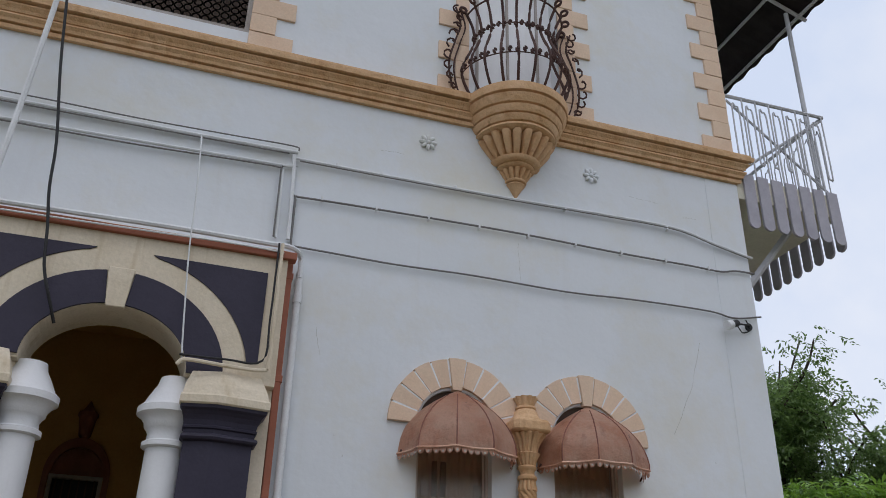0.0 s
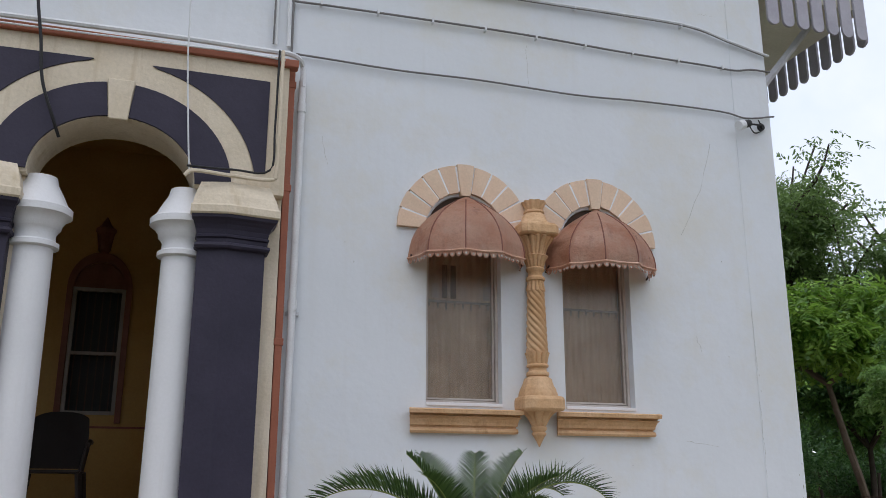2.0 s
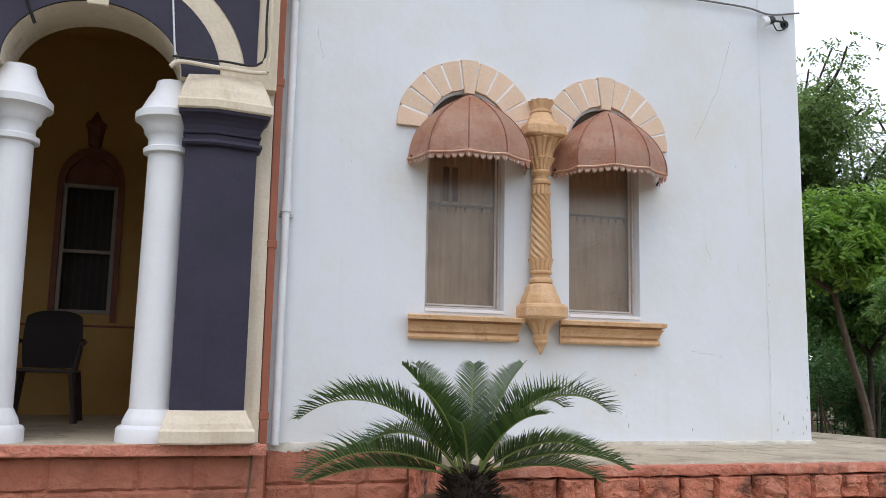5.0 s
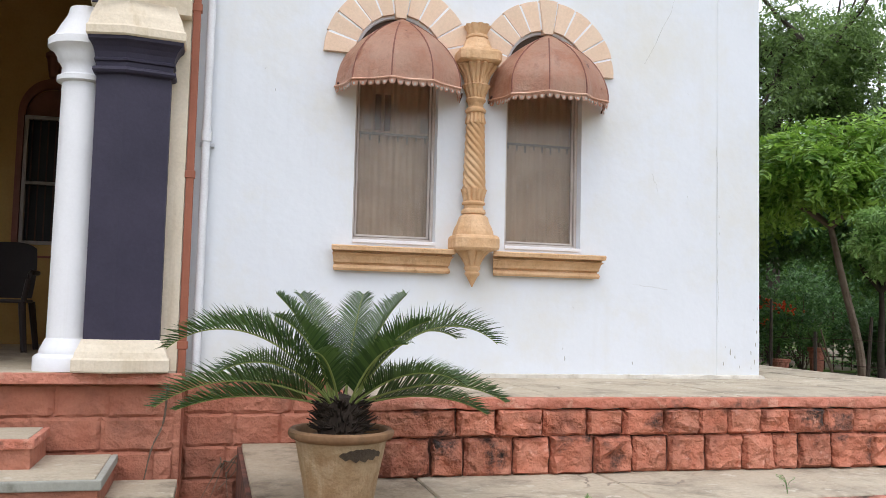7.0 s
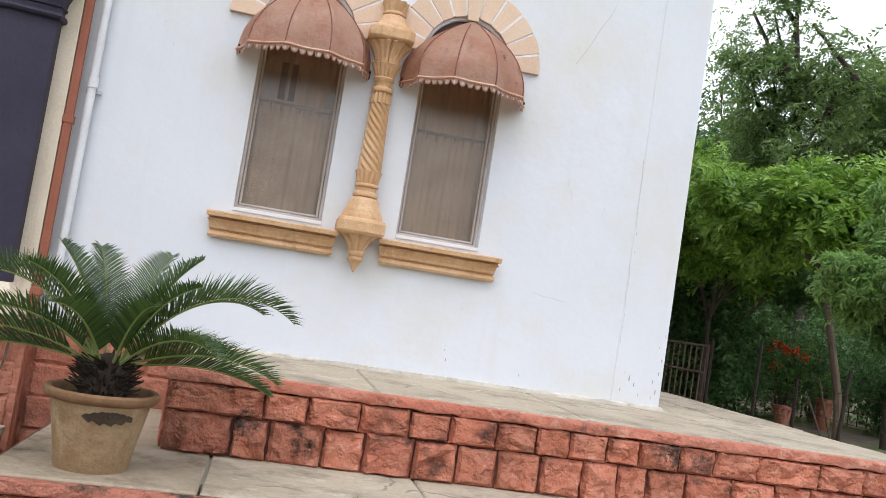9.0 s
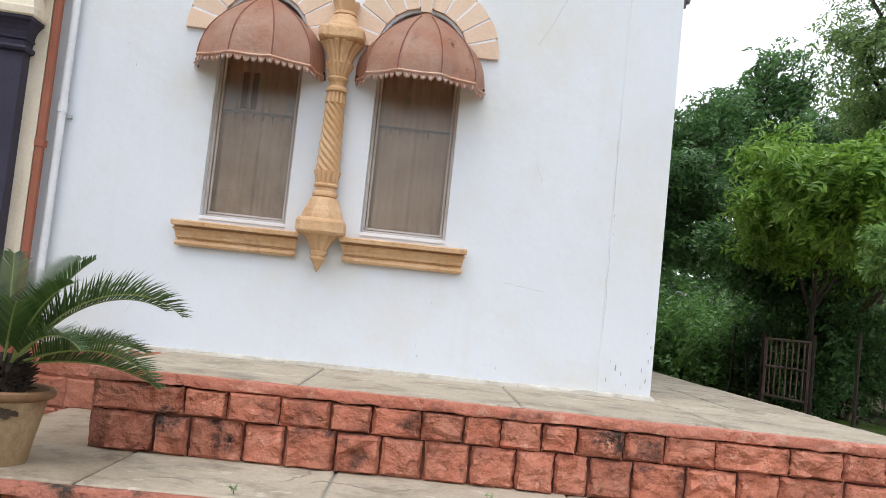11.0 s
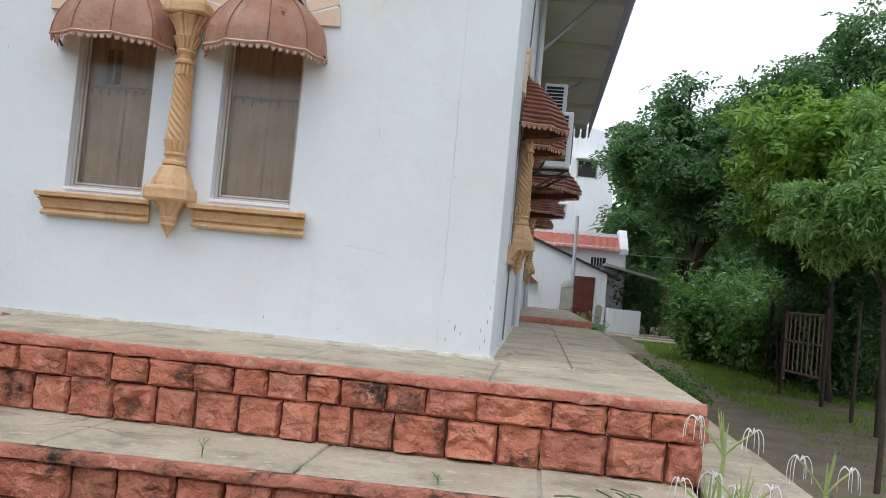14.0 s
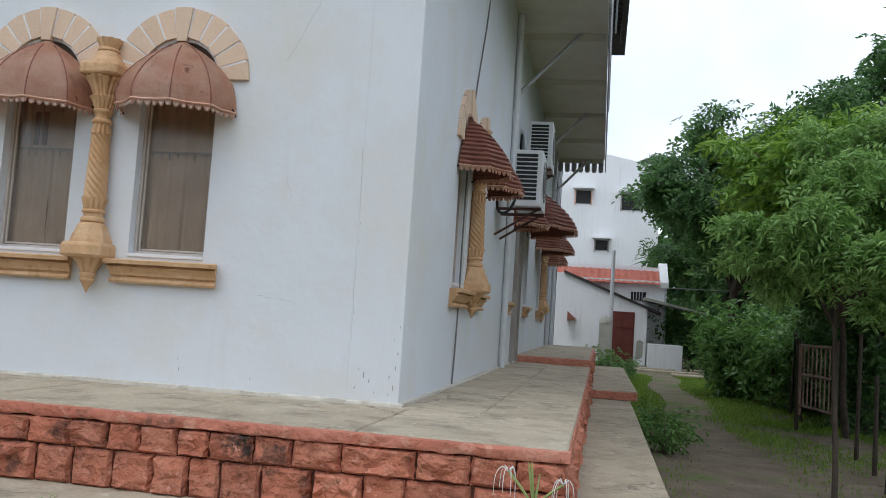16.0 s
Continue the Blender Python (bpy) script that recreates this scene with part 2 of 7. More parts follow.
M_DOORRED = surface("dark_red_painted_door", (0.12, 0.03, 0.025), (0.16, 0.045, 0.035), 0.6, 40, 4, 0.15, 0.003)
M_FARWALL = surface("distant_white_render", (0.82, 0.84, 0.87), (0.76, 0.78, 0.81), 0.9, 20, 0.6, 0.15, 0.005, streak=(0.60, 0.61, 0.62))
M_ROOFDARK = surface("dark_corrugated_sheet", (0.035, 0.030, 0.032), (0.06, 0.05, 0.05), 0.8, 40, 4, 0.3, 0.003)


def glass_material():
    m, nt, p = node_mat("dusty_window_glass")
    nt.nodes.remove(p)
    geo = nt.nodes.new("ShaderNodeNewGeometry").outputs["Position"]
    out = nt.nodes["Material Output"]
    clear, gloss, dust = (nt.nodes.new(k) for k in ("ShaderNodeBsdfTransparent", "ShaderNodeBsdfGlossy", "ShaderNodeBsdfDiffuse"))
    clear.inputs[0].default_value = (0.9, 0.89, 0.87, 1)
    gloss.inputs["Roughness"].default_value = 0.28
    dust.inputs[0].default_value = (0.50, 0.39, 0.31, 1)
    fr = nt.nodes.new("ShaderNodeFresnel")
    a, b = nt.nodes.new("ShaderNodeMixShader"), nt.nodes.new("ShaderNodeMixShader")
    link(nt, ramp(nt, noise_node(nt, geo, 2.5, 5), 0.3, 0.8, (0.05, 0.05, 0.05, 1), (0.16, 0.16, 0.16, 1)), a.inputs[0])
    link(nt, clear.outputs[0], a.inputs[1])
    link(nt, dust.outputs[0], a.inputs[2])
    link(nt, fr.outputs[0], b.inputs[0])
    link(nt, a.outputs[0], b.inputs[1])
    link(nt, gloss.outputs[0], b.inputs[2])
    link(nt, b.outputs[0], out.inputs[0])
    return m


M_GLASS = glass_material()


def leaf_material(name, a, b, light):
    m, nt, p = node_mat(name)
    rnd = nt.nodes.new("ShaderNodeNewGeometry").outputs["Random Per Island"]
    col = blend(nt, rnd, a, b)
    link(nt, col, p.inputs["Base Color"])
    p.inputs["Roughness"].default_value, p.inputs["Specular IOR Level"].default_value = 0.42, 0.5
    tr = nt.nodes.new("ShaderNodeBsdfTranslucent")
    link(nt, blend(nt, 0.5, col, light), tr.inputs[0])
    mx = nt.nodes.new("ShaderNodeMixShader")
    mx.inputs[0].default_value = 0.35
    link(nt, p.outputs[0], mx.inputs[1])
    link(nt, tr.outputs[0], mx.inputs[2])
    link(nt, mx.outputs[0], nt.nodes["Material Output"].inputs[0])
    return m


M_LEAF_LIME = leaf_material("lime_green_leaf", (0.06, 0.17, 0.025), (0.34, 0.54, 0.10), (0.42, 0.66, 0.08))
M_LEAF_FEATHER = leaf_material("fresh_green_leaf", (0.10, 0.21, 0.06), (0.34, 0.53, 0.18), (0.36, 0.60, 0.14))
M_LEAF_MID = leaf_material("mid_green_leaf", (0.035, 0.115, 0.034), (0.22, 0.40, 0.115), (0.27, 0.48, 0.09))
M_LEAF_DARK = leaf_material("dark_green_leaf", (0.020, 0.065, 0.024), (0.135, 0.27, 0.085), (0.15, 0.30, 0.075))
M_LEAF_OLIVE = leaf_material("olive_green_leaf", (0.05, 0.10, 0.03), (0.20, 0.31, 0.095), (0.26, 0.40, 0.10))
M_LEAF_PALM = leaf_material("sago_palm_leaf", (0.014, 0.040, 0.012), (0.060, 0.115, 0.030), (0.09, 0.16, 0.03))
M_RIB = plain("pale_green_rib", (0.22, 0.27, 0.08), 0.5)
M_LEAF_LILY = leaf_material("lily_leaf", (0.08, 0.13, 0.06), (0.16, 0.23, 0.10), (0.20, 0.28, 0.10))
M_STEM_LILY = plain("pale_green_stem", (0.34, 0.40, 0.15), 0.5)
M_GRASS = leaf_material("grass_blade", (0.12, 0.22, 0.03), (0.24, 0.37, 0.055), (0.30, 0.46, 0.06))
M_PETAL = plain("white_petal", (0.82, 0.82, 0.80), 0.6)
M_FLOWER = plain("orange_red_petal", (0.75, 0.10, 0.03), 0.6)


def ground_material():
    m, nt, p = node_mat("dirt_and_grass")
    geo = nt.nodes.new("ShaderNodeNewGeometry").outputs["Position"]
    big, mid, fine = noise_node(nt, geo, 0.28, 5), noise_node(nt, geo, 2.2, 6), noise_node(nt, geo, 30, 5)
    dirt = blend(nt, ramp(nt, mid, 0.3, 0.7), (0.17, 0.135, 0.10), (0.27, 0.225, 0.175))
    grass = blend(nt, ramp(nt, fine, 0.3, 0.7), (0.06, 0.12, 0.02), (0.14, 0.23, 0.04))
    mixf = nt.nodes.new("ShaderNodeMath")
    mixf.operation = "ADD"
    link(nt, big, mixf.inputs[0])
    sub = nt.nodes.new("ShaderNodeMath")
    sub.operation = "MULTIPLY"
    sub.inputs[1].default_value = 0.45
    link(nt, mid, sub.inputs[0])
    link(nt, sub.outputs[0], mixf.inputs[1])
    col = blend(nt, ramp(nt, mixf.outputs[0], 0.73, 0.86), dirt, grass)
    litter = ramp(nt, noise_node(nt, geo, 22, 3), 0.70, 0.74)
    col = blend(nt, litter, col, (0.24, 0.19, 0.14))
    link(nt, col, p.inputs["Base Color"])
    p.inputs["Roughness"].default_value, p.inputs["Specular IOR Level"].default_value = 0.95, 0.15
    bn = nt.nodes.new("ShaderNodeBump")
    bn.inputs["Strength"].default_value, bn.inputs["Distance"].default_value = 0.7, 0.03
    link(nt, fine, bn.inputs["Height"])
    link(nt, bn.outputs[0], p.inputs["Normal"])
    return m


M_GROUND = ground_material()

# ---------------------------------------------------------------- building helpers


def root_place(ob):
    p = Vector((0, 0, 0))
    while ob:
        p += ob.location
        ob = ob.parent
    return p


def finish(bm, name, material, smooth=False):
    me = bpy.data.meshes.new(name)
    bmesh.ops.recalc_face_normals(bm, faces=bm.faces)
    if smooth:
        for f in bm.faces:
            f.smooth = True
    bm.to_mesh(me)
    bm.free()
    me.materials.append(material)
    if smooth:
        me.set_sharp_from_angle(angle=radians(40))
    return me


def part(name, bm, material, parent=None, label="", smooth=False):
    """Links a bmesh in world places as one mesh object, under a thing or a part."""
    if parent:
        bmesh.ops.translate(bm, verts=bm.verts, vec=-root_place(parent))
    ob = new(name, finish(bm, name, material, smooth))
    ob.parent = parent
    return tagged(ob, label)


def thing(name, at, label, category, group="", kind=""):
    ob = new(name)
    ob.location = at
    ob.empty_display_size = 0.1
    return tagged(ob, label, category, group, kind)


def solo(name, bm, material, label, category, group="", kind="", smooth=False):
    """A thing of one mesh, with its origin at its lowest middle."""
    c = [v.co for v in bm.verts]
    at = Vector(((min(v.x for v in c) + max(v.x for v in c)) / 2, (min(v.y for v in c) + max(v.y for v in c)) / 2, min(v.z for v in c)))
    bmesh.ops.translate(bm, verts=bm.verts, vec=-at)
    ob = new(name, finish(bm, name, material, smooth))
    ob.location = at
    return tagged(ob, label, category, group, kind)


def box(bm, x0, x1, y0, y1, z0, z1, bevel=0.0):
    vs = [bm.verts.new((x, y, z)) for x in (x0, x1) for y in (y0, y1) for z in (z0, z1)]
    fs = [bm.faces.new([vs[i] for i in q]) for q in ((0, 1, 3, 2), (4, 6, 7, 5), (0, 4, 5, 1), (2, 3, 7, 6), (0, 2, 6, 4), (1, 5, 7, 3))]
    if bevel:
        es = list({e for f in fs for e in f.edges})
        bmesh.ops.bevel(bm, geom=es, offset=bevel, segments=2, affect="EDGES", profile=0.6)
    return bm


def boxed(*args, bevel=0.0):
    return box(bmesh.new(), *args, bevel=bevel)


def prism(bm, pts, axis, a, b):
    """A flat outline drawn out along an axis. pts: (u, v); u, v are the two other axes in x, y, z order."""
    def place(u, v, w):
        return {"x": (w, u, v), "y": (u, w, v), "z": (u, v, w)}[axis]
    lo, hi = [bm.verts.new(place(u, v, a)) for u, v in pts], [bm.verts.new(place(u, v, b)) for u, v in pts]
    n = len(pts)
    bm.faces.new(lo)
    bm.faces.new(hi)
    for i in range(n):
        bm.faces.new((lo[i], lo[(i + 1) % n], hi[(i + 1) % n], hi[i]))
    return bm


def lathe(bm, profile, cx, cy, segs=24, a0=0.0, a1=360.0, twist=None, square=False):
    """Turns (radius, z) rows about an upright axis. twist(z, angle) may scale the radius."""
    full = abs(a1 - a0) > 359
    n = segs if full else segs + 1
    rings = []
    for r, z in profile:
        ring = []
        for i in range(n):
            a = radians(a0 + (a1 - a0) * i / segs)
            k = twist(z, a) if twist else 1.0
            if square:
                k /= max(abs(math.cos(a)), abs(math.sin(a)))
            ring.append(bm.verts.new((cx + r * k * math.cos(a), cy + r * k * math.sin(a), z)))
        rings.append(ring)
    for p, q in zip(rings, rings[1:]):
        for i in range(n if full else n - 1):
            j = (i + 1) % n
            bm.faces.new((p[i], p[j], q[j], q[i]))
    if full:
        bm.faces.new(rings[0][::-1])
        bm.faces.new(rings[-1])
    return bm


def tube(bm, pts, r, segs=8, r1=None):
    """A round rod through points, tapering to r1."""
    pts = [Vector(p) for p in pts]
    rings = []
    for i, p in enumerate(pts):
        d = (pts[min(i + 1, len(pts) - 1)] - pts[max(i - 1, 0)]).normalized()
        side = d.cross(Vector((0, 0, 1)) if abs(d.z) < 0.95 else Vector((1, 0, 0))).normalized()
        up = side.cross(d)
        k = r if r1 is None else r + (r1 - r) * i / (len(pts) - 1)
        rings.append([bm.verts.new(p + k * (side * math.cos(2 * math.pi * j / segs) + up * math.sin(2 * math.pi * j / segs))) for j in range(segs)])
    for p, q in zip(rings, rings[1:]):
        for j in range(segs):
            bm.faces.new((p[j], p[(j + 1) % segs], q[(j + 1) % segs], q[j]))
    bm.faces.new(rings[0][::-1])
    bm.faces.new(rings[-1])
    return bm


def curved(pts, steps=6):
    """A smooth line through the points (Catmull-Rom)."""
    p = [Vector(q) for q in pts]
    p = [2 * p[0] - p[1], *p, 2 * p[-1] - p[-2]]
    out = []
    for i in range(1, len(p) - 2):
        for s in range(steps):
            t = s / steps
            out.append(0.5 * (2 * p[i] + (p[i + 1] - p[i - 1]) * t + (2 * p[i - 1] - 5 * p[i] + 4 * p[i + 1] - p[i + 2]) * t * t + (3 * p[i] - p[i - 1] - 3 * p[i + 1] + p[i + 2]) * t ** 3))
    return out + [p[-2]]


def mould(bm, profile, x0, x1, along="x"):
    """A moulding: (out, z) rows drawn along x (facing -y, out measured from y) or along y (facing +x)."""
    if along == "x":
        return prism(bm, profile, "x", x0, x1)
    return prism(bm, profile, "y", x0, x1)


def arc(cx, cz, a, b, t0, t1, n=18):
    return [(cx + a * math.cos(radians(t0 + (t1 - t0) * i / n)), cz + b * math.sin(radians(t0 + (t1 - t0) * i / n))) for i in range(n + 1)]


GROUND = -0.05

# ---------------------------------------------------------------- setting
bm = bmesh.new()
bm.faces.new([bm.verts.new(c) for c in ((-900, -900, GROUND), (900, -900, GROUND), (900, 900, GROUND), (-900, 900, GROUND))])
tagged(part("ground", bm, M_GROUND), "bare brown dirt with patches of grass", "ground", kind="structure")

FY, SX, TOP = 6.0, 4.97, 9.6        # front face, side face, wall head
W1, W2, HALF, SILL_Z, SPRING = 2.07, 3.175, 0.295, 1.76, 3.05

bm = bmesh.new()
edges = [0.66, W1 - HALF, W1 + HALF, W2 - HALF, W2 + HALF, SX]
for a, b in ((0, 1), (2, 3), (4, 5)):
    box(bm, edges[a], edges[b], FY, FY + 0.35, 0.79, 4.24)
for c in (W1, W2):
    box(bm, c - HALF, c + HALF, FY, FY + 0.35, 0.79, SILL_Z)
    prism(bm, [(c - HALF, 4.24), *arc(c, SPRING, HALF, HALF, 180, 0), (c + HALF, 4.24)], "y", FY, FY + 0.35)
box(bm, -6.0, 0.66, FY, FY + 0.35, 4.10, 4.24)
box(bm, -6.0, SX, FY, FY + 0.35, 4.24, 5.84)
box(bm, 0.14, 2.15, FY, FY + 0.35, 5.84, TOP)
box(bm, 3.09, SX, FY, FY + 0.35, 5.84, TOP)
box(bm, 2.15, 3.09, FY, FY + 0.35, 5.84, 6.12)
box(bm, -6.0, 0.14, FY, FY + 0.35, 5.84, 6.30)
box(bm, -6.0, -1.25, FY, FY + 0.35, 6.30, TOP)
wall_front = tagged(part("wall_front", bm, M_WALL), "white limewashed masonry wall with arched windows", "wall", kind="structure")
bm = boxed(4.60, SX + 0.006, FY - 0.006, FY + 0.1, 0.79, 5.79, bevel=0.0095)
tagged(part("trim", bm, M_WALL), "slightly raised white plaster corner strip", "trim", kind="structure")

# side wall with the openings of its windows
SIDE = [8.72 - 0.5525, 8.72 + 0.5525, 12.35, 15.45, 18.6, 19.7]
bm = bmesh.new()
y = FY + 0.35
for c in SIDE:
    box(bm, SX - 0.35, SX, y, c - HALF, 0.79, 4.24)
    box(bm, SX - 0.35, SX, c - HALF, c + HALF, 0.79, SILL_Z)
    prism(bm, [(c - HALF, 4.24), *arc(c, SPRING, HALF, HALF, 180, 0), (c + HALF, 4.24)], "x", SX - 0.35, SX)
    y = c + HALF
box(bm, SX - 0.35, SX, y, 26.0, 0.79, 4.24)
box(bm, SX - 0.35, SX, FY + 0.35, 26.0, 4.24, TOP)
tagged(part("wall_side", bm, M_WALL), "long white limewashed side wall of the building", "wall", kind="structure")
bm = boxed(-6.0, SX, 25.65, 26.0, GROUND, TOP)
tagged(part("wall_back", bm, M_WALL), "plain white back wall", "wall", kind="structure")
bm = boxed(-6.35, -6.0, FY + 0.35, 26.0, GROUND, TOP)
tagged(part("wall_west", bm, M_WALL), "plain white far wall of the building", "wall", kind="structure")
bm = boxed(-6.6, 6.6, 5.9, 26.3, TOP, TOP + 0.2)
tagged(part("ceiling", bm, M_ROOFDARK), "flat roof slab closing the building", "roof", kind="structure")
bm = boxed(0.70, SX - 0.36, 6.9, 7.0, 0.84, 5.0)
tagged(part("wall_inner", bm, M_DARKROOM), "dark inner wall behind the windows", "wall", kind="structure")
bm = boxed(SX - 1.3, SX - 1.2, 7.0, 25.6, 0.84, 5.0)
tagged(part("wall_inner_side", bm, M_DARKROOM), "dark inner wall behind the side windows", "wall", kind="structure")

# ---------------------------------------------------------------- plinth, treads and decks
PY = 4.66
bm = boxed(1.70, 6.15, PY + 0.014, FY + 0.2, GROUND, 0.74)
box(bm, SX - 0.3, 6.13, FY + 0.2, 14.3, GROUND, 0.74)
box(bm, SX - 0.3, 6.13, 14.3, 23.0, GROUND, 0.84)
plinth = tagged(part("plinth", bm, M_MORTAR), "red-painted stone plinth round the building", "plinth", kind="structure")

bm = bmesh.new()
box(bm, -4.5, 0.70, 5.82, 6.4, GROUND, 0.80)
box(bm, 0.70, 1.71, 5.99, 6.34, GROUND, 0.825)
porch_base = tagged(part("porch_base", bm, M_REDPLAIN), "rough red-painted base wall of the porch", "wall", kind="structure")


def paving(name, spans_x, spans_y, z0, z1, label, material=M_SLAB, gap=0.006, skew=0.0, damp=0):
    """Stone slabs laid side by side, each a piece of its own."""
    host = tagged(part(name, boxed(spans_x[0] + 0.02, spans_x[-1] - 0.02, spans_y[0] + 0.02 + 0.25 * (skew != 0), spans_y[-1] - 0.02, z0 - 0.02, z1 - 0.012), M_CONCRETE), label, "paving", kind="structure")
    for i in range(len(spans_x) - 1):
        for j in range(len(spans_y) - 1):
            d = random.uniform(-0.004, 0.003)
            b = bmesh.new()
            x0, x1, y0, y1 = spans_x[i] + gap, spans_x[i + 1] - gap, spans_y[j] + gap, spans_y[j + 1] - gap
            vs = []
            for z in (z0, z1 + d):
                for (px, py) in ((x0, y0), (x1, y0), (x1, y1), (x0, y1)):
                    if j == 0:
                        py += skew * (px - spans_x[0]) if py == y0 else 0
                    vs.append(b.verts.new((px, py, z)))
            for q in ((0, 1, 2, 3), (4, 5, 6, 7), (0, 1, 5, 4), (1, 2, 6, 5), (2, 3, 7, 6), (3, 0, 4, 7)):
                b.faces.new([vs[k] for k in q])
            top = [e for e in b.edges if all(v.co.z > z1 - 0.02 for v in e.verts)]
            bmesh.ops.bevel(b, geom=top, offset=0.008, segments=1, affect="EDGES")
            part("paving_slab", b, M_SLABDAMP if i < damp else material, host)
    return host


paving("deck_front", [1.69, 2.75, 3.95, 5.05, 6.17], [PY + 0.02, 5.45, 6.0], 0.76, 0.82, "worn pale stone deck in front of the wall")
paving("deck_side", [SX, 5.54, 6.17], [6.0, 6.75, 7.6, 8.3, 9.2, 10.1, 10.9, 11.9, 12.9, 14.3], 0.76, 0.82, "worn pale stone deck along the side wall", gap=0.0025)
paving("deck_far", [SX, 6.15], [14.32, 17.2, 20.1, 23.0], 0.84, 0.93, "raised pale stone deck further along the wall")
paving("low_tread", [1.08, 1.95, 3.0, 4.22, 5.35, 6.14], [3.80, 4.75, 5.95], 0.33, 0.39, "broad low stone tread in front of the plinth", skew=0.04, damp=1)
paving("side_walk", [6.18, 6.80], [3.98, 4.55, 5.1, 5.62, 6.2, 6.85, 7.5, 8.1, 8.8, 9.5, 10.3, 11.1, 11.9, 12.8, 13.7], 0.33, 0.385, "narrow pale stone walk beside the deck", gap=0.007)
tagged(part("walk_riser", boxed(6.18, 6.90, 13.715, 13.75, 0.385, 0.505, bevel=0.008), M_REDEDGE), "red-painted riser of the raised walk", "trim", kind="structure")
paving("side_walk_far", [6.18, 6.90], [13.75, 16.5, 19.2, 22.0], 0.40, 0.52, "raised stone walk beside the far deck")

# red nosings


def rough_bar(x0, x1, y0, y1, z0, z1, along, seed, jag=0.004, step=0.07):
    """A stone edge with a hand-worn, uneven section."""
    rn = random.Random(seed)
    n = max(2, int(((x1 - x0) if along == "x" else (y1 - y0)) / step))
    b, rings = bmesh.new(), []
    for i in range(n + 1):
        t = i / n
        sec = [(0, 0), (0.08, -0.02), (0.9, 0.0), (1, 0.12), (1, 0.75), (0.9, 0.96), (0.12, 1.0), (0, 0.9)]
        ring = []
        for u, v in sec:
            ju, jv = rn.uniform(-jag, jag), rn.uniform(-jag, jag) * (0.5 if v > 0.5 else 1.6)
            if along == "x":
                ring.append(b.verts.new((x0 + (x1 - x0) * t, y1 + (y0 - y1) * u + ju, z0 + (z1 - z0) * v + jv)))
            else:
                ring.append(b.verts.new((x0 + (x1 - x0) * u + ju, y0 + (y1 - y0) * t, z0 + (z1 - z0) * v + jv)))
        rings.append(ring)
    for p, q in zip(rings, rings[1:]):
        for k in range(8):
            b.faces.new((p[k], p[(k + 1) % 8], q[(k + 1) % 8], q[k]))
    b.faces.new(rings[0])
    b.faces.new(rings[-1])
    return b


for i, (name, args, al) in enumerate((("plinth_nosing_front", (1.665, 6.18, PY - 0.028, PY + 0.03, 0.755, 0.815), "x"), ("plinth_nosing_side", (6.14, 6.178, PY + 0.03, 14.3, 0.752, 0.802), "y"), ("deck_step", (SX, 6.19, 14.26, 14.33, 0.81, 0.925), "x"),
                   ("plinth_nosing_far", (6.14, 6.185, 14.33, 23.0, 0.84, 0.922), "y"))):
    tagged(part(name, rough_bar(*args, al, 30 + i), M_REDEDGE, smooth=True), "red-painted worn stone edge", "trim", kind="structure")
bm = rough_bar(0, 5.79, -0.065, 0.0, 0.325, 0.384, "x", 41)
bmesh.ops.transform(bm, verts=bm.verts, matrix=Matrix.Translation((1.05, 3.80, 0)) @ Matrix.Rotation(math.atan(0.04), 4, "Z"))
tagged(part("tread_nosing", bm, M_MOSSEDGE, smooth=True), "red-painted edge of the low tread, black with moss", "trim", kind="structure")
tagged(part("skirting", rough_bar(0.72, SX + 0.02, FY - 0.028, FY + 0.01, 0.79, 0.848, "x", 51, 0.007, 0.05), M_LIME, smooth=True), "rough white lime bead along the wall foot", "skirting", kind="structure")
tagged(part("skirting_side", rough_bar(SX - 0.01, SX + 0.03, FY - 0.028, 14.25, 0.79, 0.846, "y", 52, 0.007, 0.06), M_LIME, smooth=True), "rough white lime bead along the wall foot", "skirting", kind="structure")
bm = bmesh.new()
prism(bm, [(1.08, 3.83), (6.80, 4.06), (6.80, 4.3), (1.08, 4.3)], "z", GROUND, 0.33)
box(bm, 6.70, 6.79, 4.06, 22.0, GROUND, 0.33)
box(bm, 1.06, 1.10, 3.83, 5.95, GROUND, 0.37)
low_wall = tagged(part("low_wall", bm, M_MORTAR), "low red stone wall under the tread", "wall", kind="structure")

# ---------------------------------------------------------------- windows of the front and the side


def turned(bm, at, quarter):
    """Places what was built facing -y at the origin: quarter 1 faces it +x."""
    bmesh.ops.transform(bm, verts=bm.verts, matrix=Matrix.Translation(at) @ Matrix.Rotation(radians(90 * quarter), 4, "Z"))
    return bm


